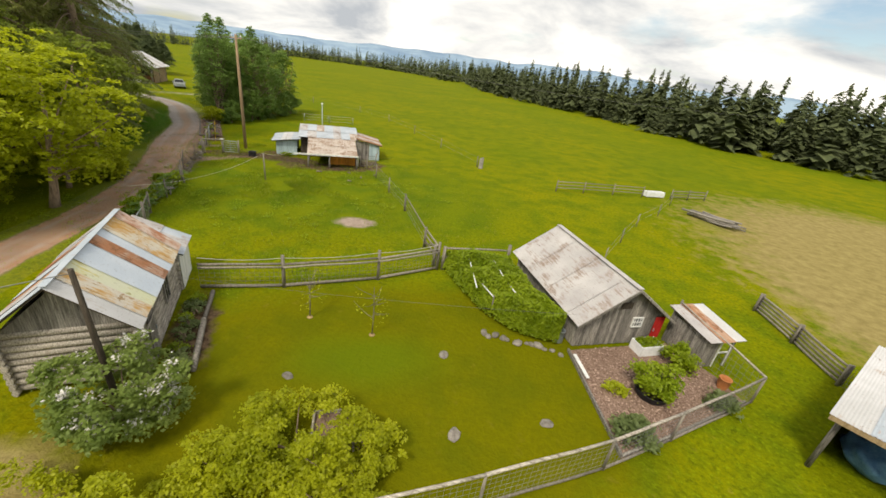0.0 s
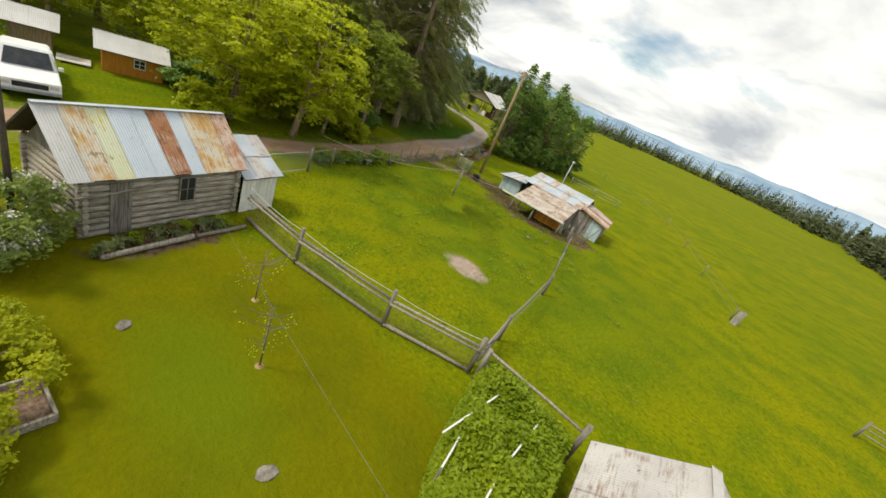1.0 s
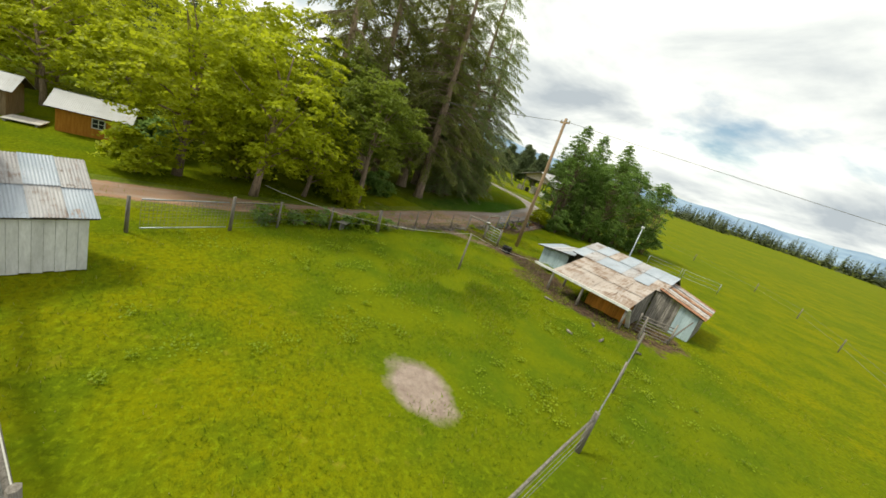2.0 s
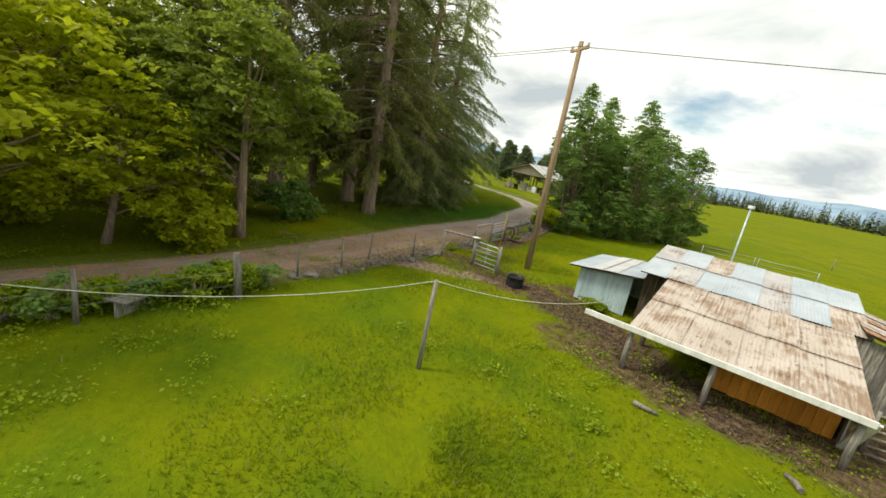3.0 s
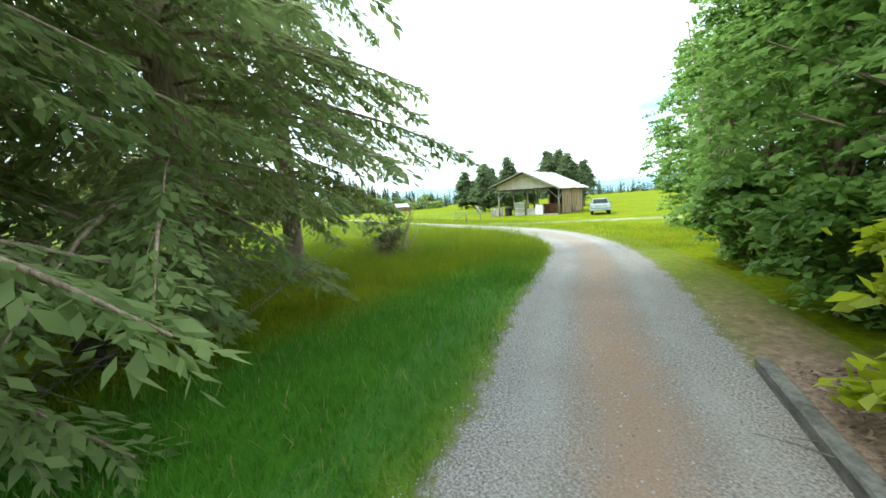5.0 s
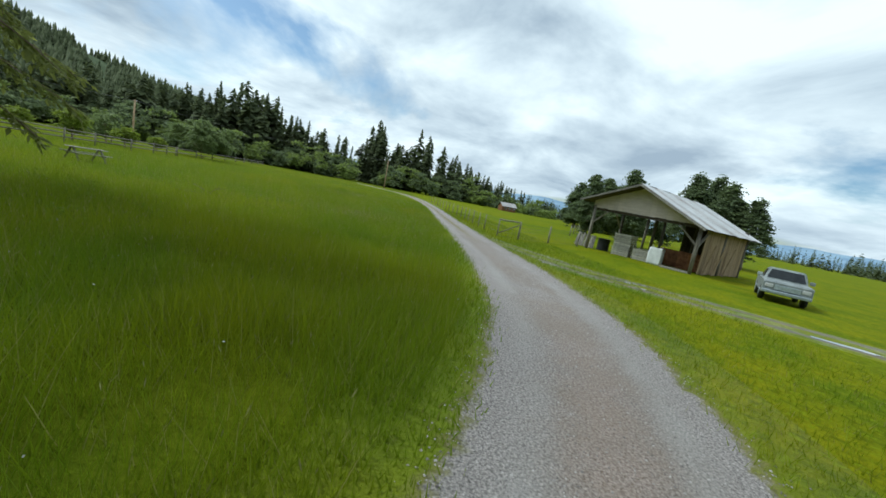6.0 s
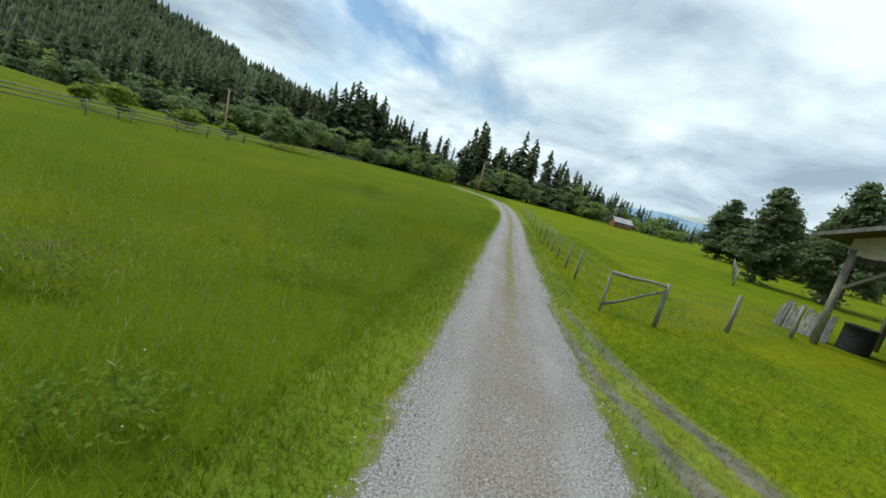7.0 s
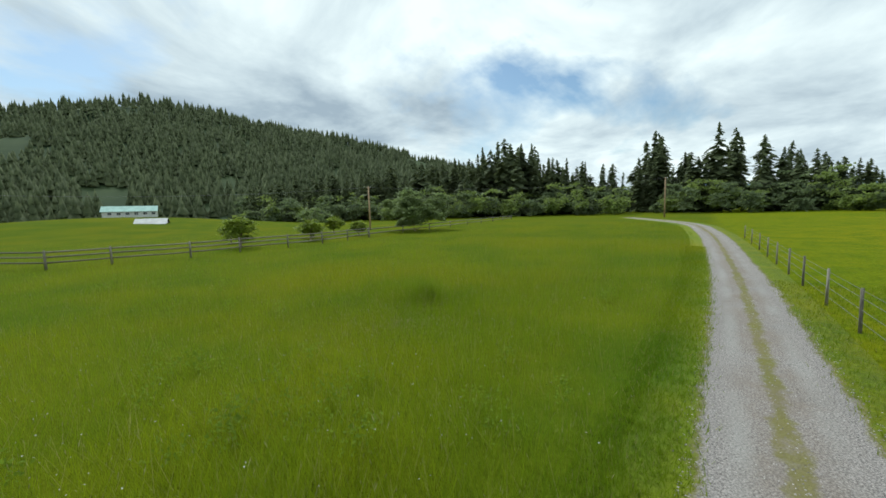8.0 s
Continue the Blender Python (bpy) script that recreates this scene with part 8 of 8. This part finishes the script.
def blades(name, xy, low, high, wide, label, seed, lean=0.35, swell=0.0):
    """Blades of grass standing at the given places, one mesh."""
    rng = np.random.default_rng(seed)
    n = len(xy)
    h = rng.uniform(low, high, n)
    if swell:
        h *= 1 + swell * np.array([noise.noise(Vector((x * 0.55, y * 0.55, 2.5))) + 0.6 * noise.noise(Vector((x * 1.7, y * 1.7, 6))) for x, y in xy])
    a = rng.uniform(0, 2 * np.pi, n)
    side = np.stack([np.cos(a), np.sin(a), np.zeros(n)], 1) * (wide * rng.uniform(0.6, 1.4, n))[:, None]
    b = rng.uniform(0, 2 * np.pi, n)
    tip = np.stack([np.cos(b) * lean * h * rng.random(n), np.sin(b) * lean * h * rng.random(n), h], 1)
    p = np.stack([xy[:, 0], xy[:, 1], np.zeros(n)], 1)
    v = np.stack([p - side, p + side, p + side * 0.25 + tip, p - side * 0.25 + tip], 1).reshape(-1, 3)
    return tagged(quick(name, v, np.arange(4 * n).reshape(n, 4), M_BLADE), label, "grass", kind="stuff")


def beside_road(rng, n, x0, x1, near, far, power, hand):
    """Places beside the drive between two of its x, thinning out away from it; hand 1 is the hay field's side."""
    line = ROAD_LINE[(ROAD_LINE[:, 0] <= x0) & (ROAD_LINE[:, 0] >= x1)]
    d = np.gradient(line[:, :2], axis=0)
    d /= np.linalg.norm(d, axis=1, keepdims=True)
    k = rng.integers(0, len(line), n)
    off = near + line[k, 2] + (far - near) * rng.random(n) ** power
    side = np.stack([-d[k, 1], d[k, 0]], 1) * hand
    return line[k, :2] + side * off[:, None] + d[k] * rng.uniform(-0.35, 0.35, (n, 1)) + rng.normal(size=(n, 2)) * 0.14


def patchy(rng, xy, scale, cut):
    keep = np.array([noise.noise(Vector((x * scale, y * scale, 1.5))) for x, y in xy]) + rng.normal(0, 0.15, len(xy)) > cut
    return xy[keep]


def fan(rng, n, x, y, reach, power):
    """Places thinning out with distance round a spot."""
    r, a = reach * rng.random(n) ** power, rng.uniform(0, 2 * np.pi, n)
    return np.stack([x + r * np.cos(a), y + r * np.sin(a)], 1)


def in_hay(xy, gap=0.6):
    """Keeps the places on the hay field's side of the drive."""
    line = ROAD_LINE[::-1]
    edge = np.interp(xy[:, 0], line[:, 0], line[:, 1]) - np.interp(xy[:, 0], line[:, 0], line[:, 2]) - gap
    return xy[(xy[:, 1] < edge) & (xy[:, 0] + 3 * np.abs(np.sin(xy[:, 1] * 1.3)) < -38)]


rg = np.random.default_rng(77)
hay = np.concatenate([in_hay(fan(rg, 70000, -47, 53.5, 13, 0.8)), in_hay(fan(rg, 170000, -53, 54, 55, 1.4)), in_hay(fan(rg, 150000, -72, 56, 70, 1.5)), in_hay(fan(rg, 60000, -82, 50, 70, 1.3))])
blades("hay_grass", hay, 0.2, 0.56, 0.0042, "tall green hay grass standing beside the track", 1, 0.7, 0.75)
blades("verge_grass", beside_road(rg, 52000, -36, -106, 0.02, 1.2, 0.9, 1), 0.04, 0.16, 0.008, "short grass on the verge of the track", 2, 0.9)
blades("track_side_grass", beside_road(rg, 52000, -41, -92, 0.04, 5.5, 1.4, -1), 0.04, 0.14, 0.006, "short grass on the verge of the track", 3, 0.9)
blades("shade_grass", beside_road(rg, 46000, -23, -41, 0.15, 6.0, 1.2, 1), 0.06, 0.2, 0.007, "deep green grass under the conifers", 4, 0.8)
blades("pasture_grass", patchy(rg, fan(rg, 70000, -9, 32, 16, 1.0), 0.55, 0.02), 0.04, 0.13, 0.010, "tufts of grass and clover in the pasture", 5, 1.0)
blades("yard_grass", patchy(rg, fan(rg, 22000, -20.5, 40, 7, 0.9), 0.6, 0.05), 0.04, 0.15, 0.009, "rough grass in the yard", 6, 0.9)
tufts = patchy(rg, fan(rg, 420, -8.5, 31, 13, 0.7), 0.3, 0.0)
clover = np.repeat(tufts, 34, 0) + rg.normal(size=(len(tufts) * 34, 2)) * np.repeat(rg.uniform(0.08, 0.32, len(tufts)), 34)[:, None]
cv, cf = cards(rg, np.stack([clover[:, 0], clover[:, 1], rg.uniform(0.03, 0.16, len(clover))], 1), 0.055, 1.2, 1.3)
tagged(quick("pasture_clover", cv, cf, M_LEAFVINE), "clumps of clover and dock in the pasture", "clover", kind="stuff")
mud = np.concatenate([fan(rg, 1700, -17.7, 38.0, 2.3, 1.0), fan(rg, 2600, -13.9, 38.4, 3.6, 0.9) * np.array([1, 0.3]) + np.array([0, 27.6]), fan(rg, 1500, -9.8, 38.6, 2.6, 0.6) * np.array([1, 0.35]) + np.array([0, 25.6])])
m_clod = Mat("mud_clod")
M_CLOD = m_clod.done(m_clod.mix(m_clod.island, (0.04, 0.027, 0.018), (0.17, 0.12, 0.08)), 0.9)
mv, mf = cards(rg, np.stack([mud[:, 0], mud[:, 1], rg.uniform(0.008, 0.03, len(mud))], 1), 0.045, 2.0, 1.6)
tagged(quick("mud_clods", mv, mf, M_CLOD), "churned clods of dark mud and straw in the yard", "mud", kind="stuff")
flowers = in_hay(fan(rg, 2600, -70, 54, 45, 1.2))
fv, ff = cards(rg, np.stack([flowers[:, 0], flowers[:, 1], rg.uniform(0.3, 0.6, len(flowers))], 1), 0.022, 2.0, 1.0)
tagged(quick("meadow_flowers", fv, ff, M_FLOWER), "small white flowers scattered through the hay", "flowers", kind="stuff")


def seed_heads(rng, xy, z0, z1):
    """Thin nodding spikes above the hay."""
    n = len(xy)
    p = np.stack([xy[:, 0], xy[:, 1], rng.uniform(z0, z1, n)], 1)
    up = np.stack([rng.normal(0, 0.35, n), rng.normal(0, 0.35, n), np.ones(n)], 1) * rng.uniform(0.05, 0.11, (n, 1))
    a = rng.uniform(0, 2 * np.pi, n)
    side = np.stack([np.cos(a), np.sin(a), 0 * a], 1) * rng.uniform(0.003, 0.007, (n, 1))
    v = np.stack([p, p + up * 0.5 + side, p + up, p + up * 0.5 - side], 1).reshape(-1, 3)
    m = Mat("hay_seed_head")
    mat = m.done(m.mix(m.island, (0.20, 0.22, 0.045), (0.42, 0.38, 0.17)), 0.8)
    tagged(quick("hay_seed_heads", v, np.arange(4 * n).reshape(n, 4), mat), "pale seed heads standing above the hay", "grass", kind="stuff")


seed_heads(rg, in_hay(np.concatenate([fan(rg, 26000, -60, 54, 30, 1.0), fan(rg, 20000, -78, 52, 40, 1.0)])), 0.30, 0.52)
weeds = patchy(rg, in_hay(np.concatenate([fan(rg, 260, -60, 54, 16, 0.8), fan(rg, 300, -74, 53, 22, 0.8)]), 1.0), 0.22, 0.05)
weeds = np.concatenate([weeds] + [fan(rg, n, x, y, w, 0.6) for x, y, w, n in ((-66.2, 55.2, 0.7, 12), (-58.4, 56.7, 0.35, 6), (-68.6, 57.2, 0.35, 5), (-62.6, 56.1, 0.9, 8), (-67.6, 54.6, 0.9, 8))])
leafage = np.repeat(weeds, 64, 0) + rg.normal(size=(len(weeds) * 64, 2)) * np.repeat(rg.uniform(0.08, 0.22, len(weeds)), 64)[:, None]
wv, wf = cards(rg, np.stack([leafage[:, 0], leafage[:, 1], rg.uniform(0.12, 0.50, len(leafage))], 1), 0.036, 0.8, 1.8)
tagged(quick("hay_weeds", wv, wf, M_WEED), "broad-leaved weeds standing among the hay", "weeds", kind="stuff")


def gravel(rng, n):
    """Loose angular stones strewn over the wheel tracks and thrown to the edges of the drive."""
    line = ROAD_LINE[(ROAD_LINE[:, 0] < -15) & (ROAD_LINE[:, 0] > -92)]
    d = np.gradient(line[:, :2], axis=0)
    d /= np.linalg.norm(d, axis=1, keepdims=True)
    k = rng.integers(0, len(line), n)
    off = line[k, 2] * np.where(rng.random(n) < 0.45, rng.normal(0.9, 0.06, n), rng.uniform(0.05, 0.95, n)) * rng.choice((-1, 1), n)
    xy = line[k, :2] + np.stack([d[k, 1], -d[k, 0]], 1) * off[:, None] + rng.uniform(-0.3, 0.3, (n, 2))
    z = 0.006 + 0.025 * (1 - np.clip(off / (2 * line[k, 2]), -1, 1) ** 2)
    corner = np.array([(1, 0, 0), (0, 1, 0), (-1, 0, 0), (0, -1, 0), (0, 0, 1)], float)
    size = rng.uniform(0.005, 0.017, n)[:, None, None] * rng.uniform(0.6, 1.3, (n, 5, 1))
    a = rng.uniform(0, 2 * np.pi, n)
    turn = np.stack([np.stack([np.cos(a), -np.sin(a), 0 * a], 1), np.stack([np.sin(a), np.cos(a), 0 * a], 1), np.stack([0 * a, 0 * a, 0 * a + 0.8], 1)], 1)
    v = np.einsum("nij,kj->nki", turn, corner) * size + np.stack([xy[:, 0], xy[:, 1], z], 1)[:, None, :]
    f = np.array([(0, 1, 4), (1, 2, 4), (2, 3, 4), (3, 0, 4)])[None] + 5 * np.arange(n)[:, None, None]
    m = Mat("loose_gravel")
    mat = m.done(m.mix(m.island, (0.12, 0.105, 0.10), (0.47, 0.43, 0.41)), 0.85)
    tagged(quick("loose_gravel", v.reshape(-1, 3), f.reshape(-1, 3), mat), "loose grey gravel stones on the drive", "gravel", kind="stuff")


gravel(np.random.default_rng(91), 42000)
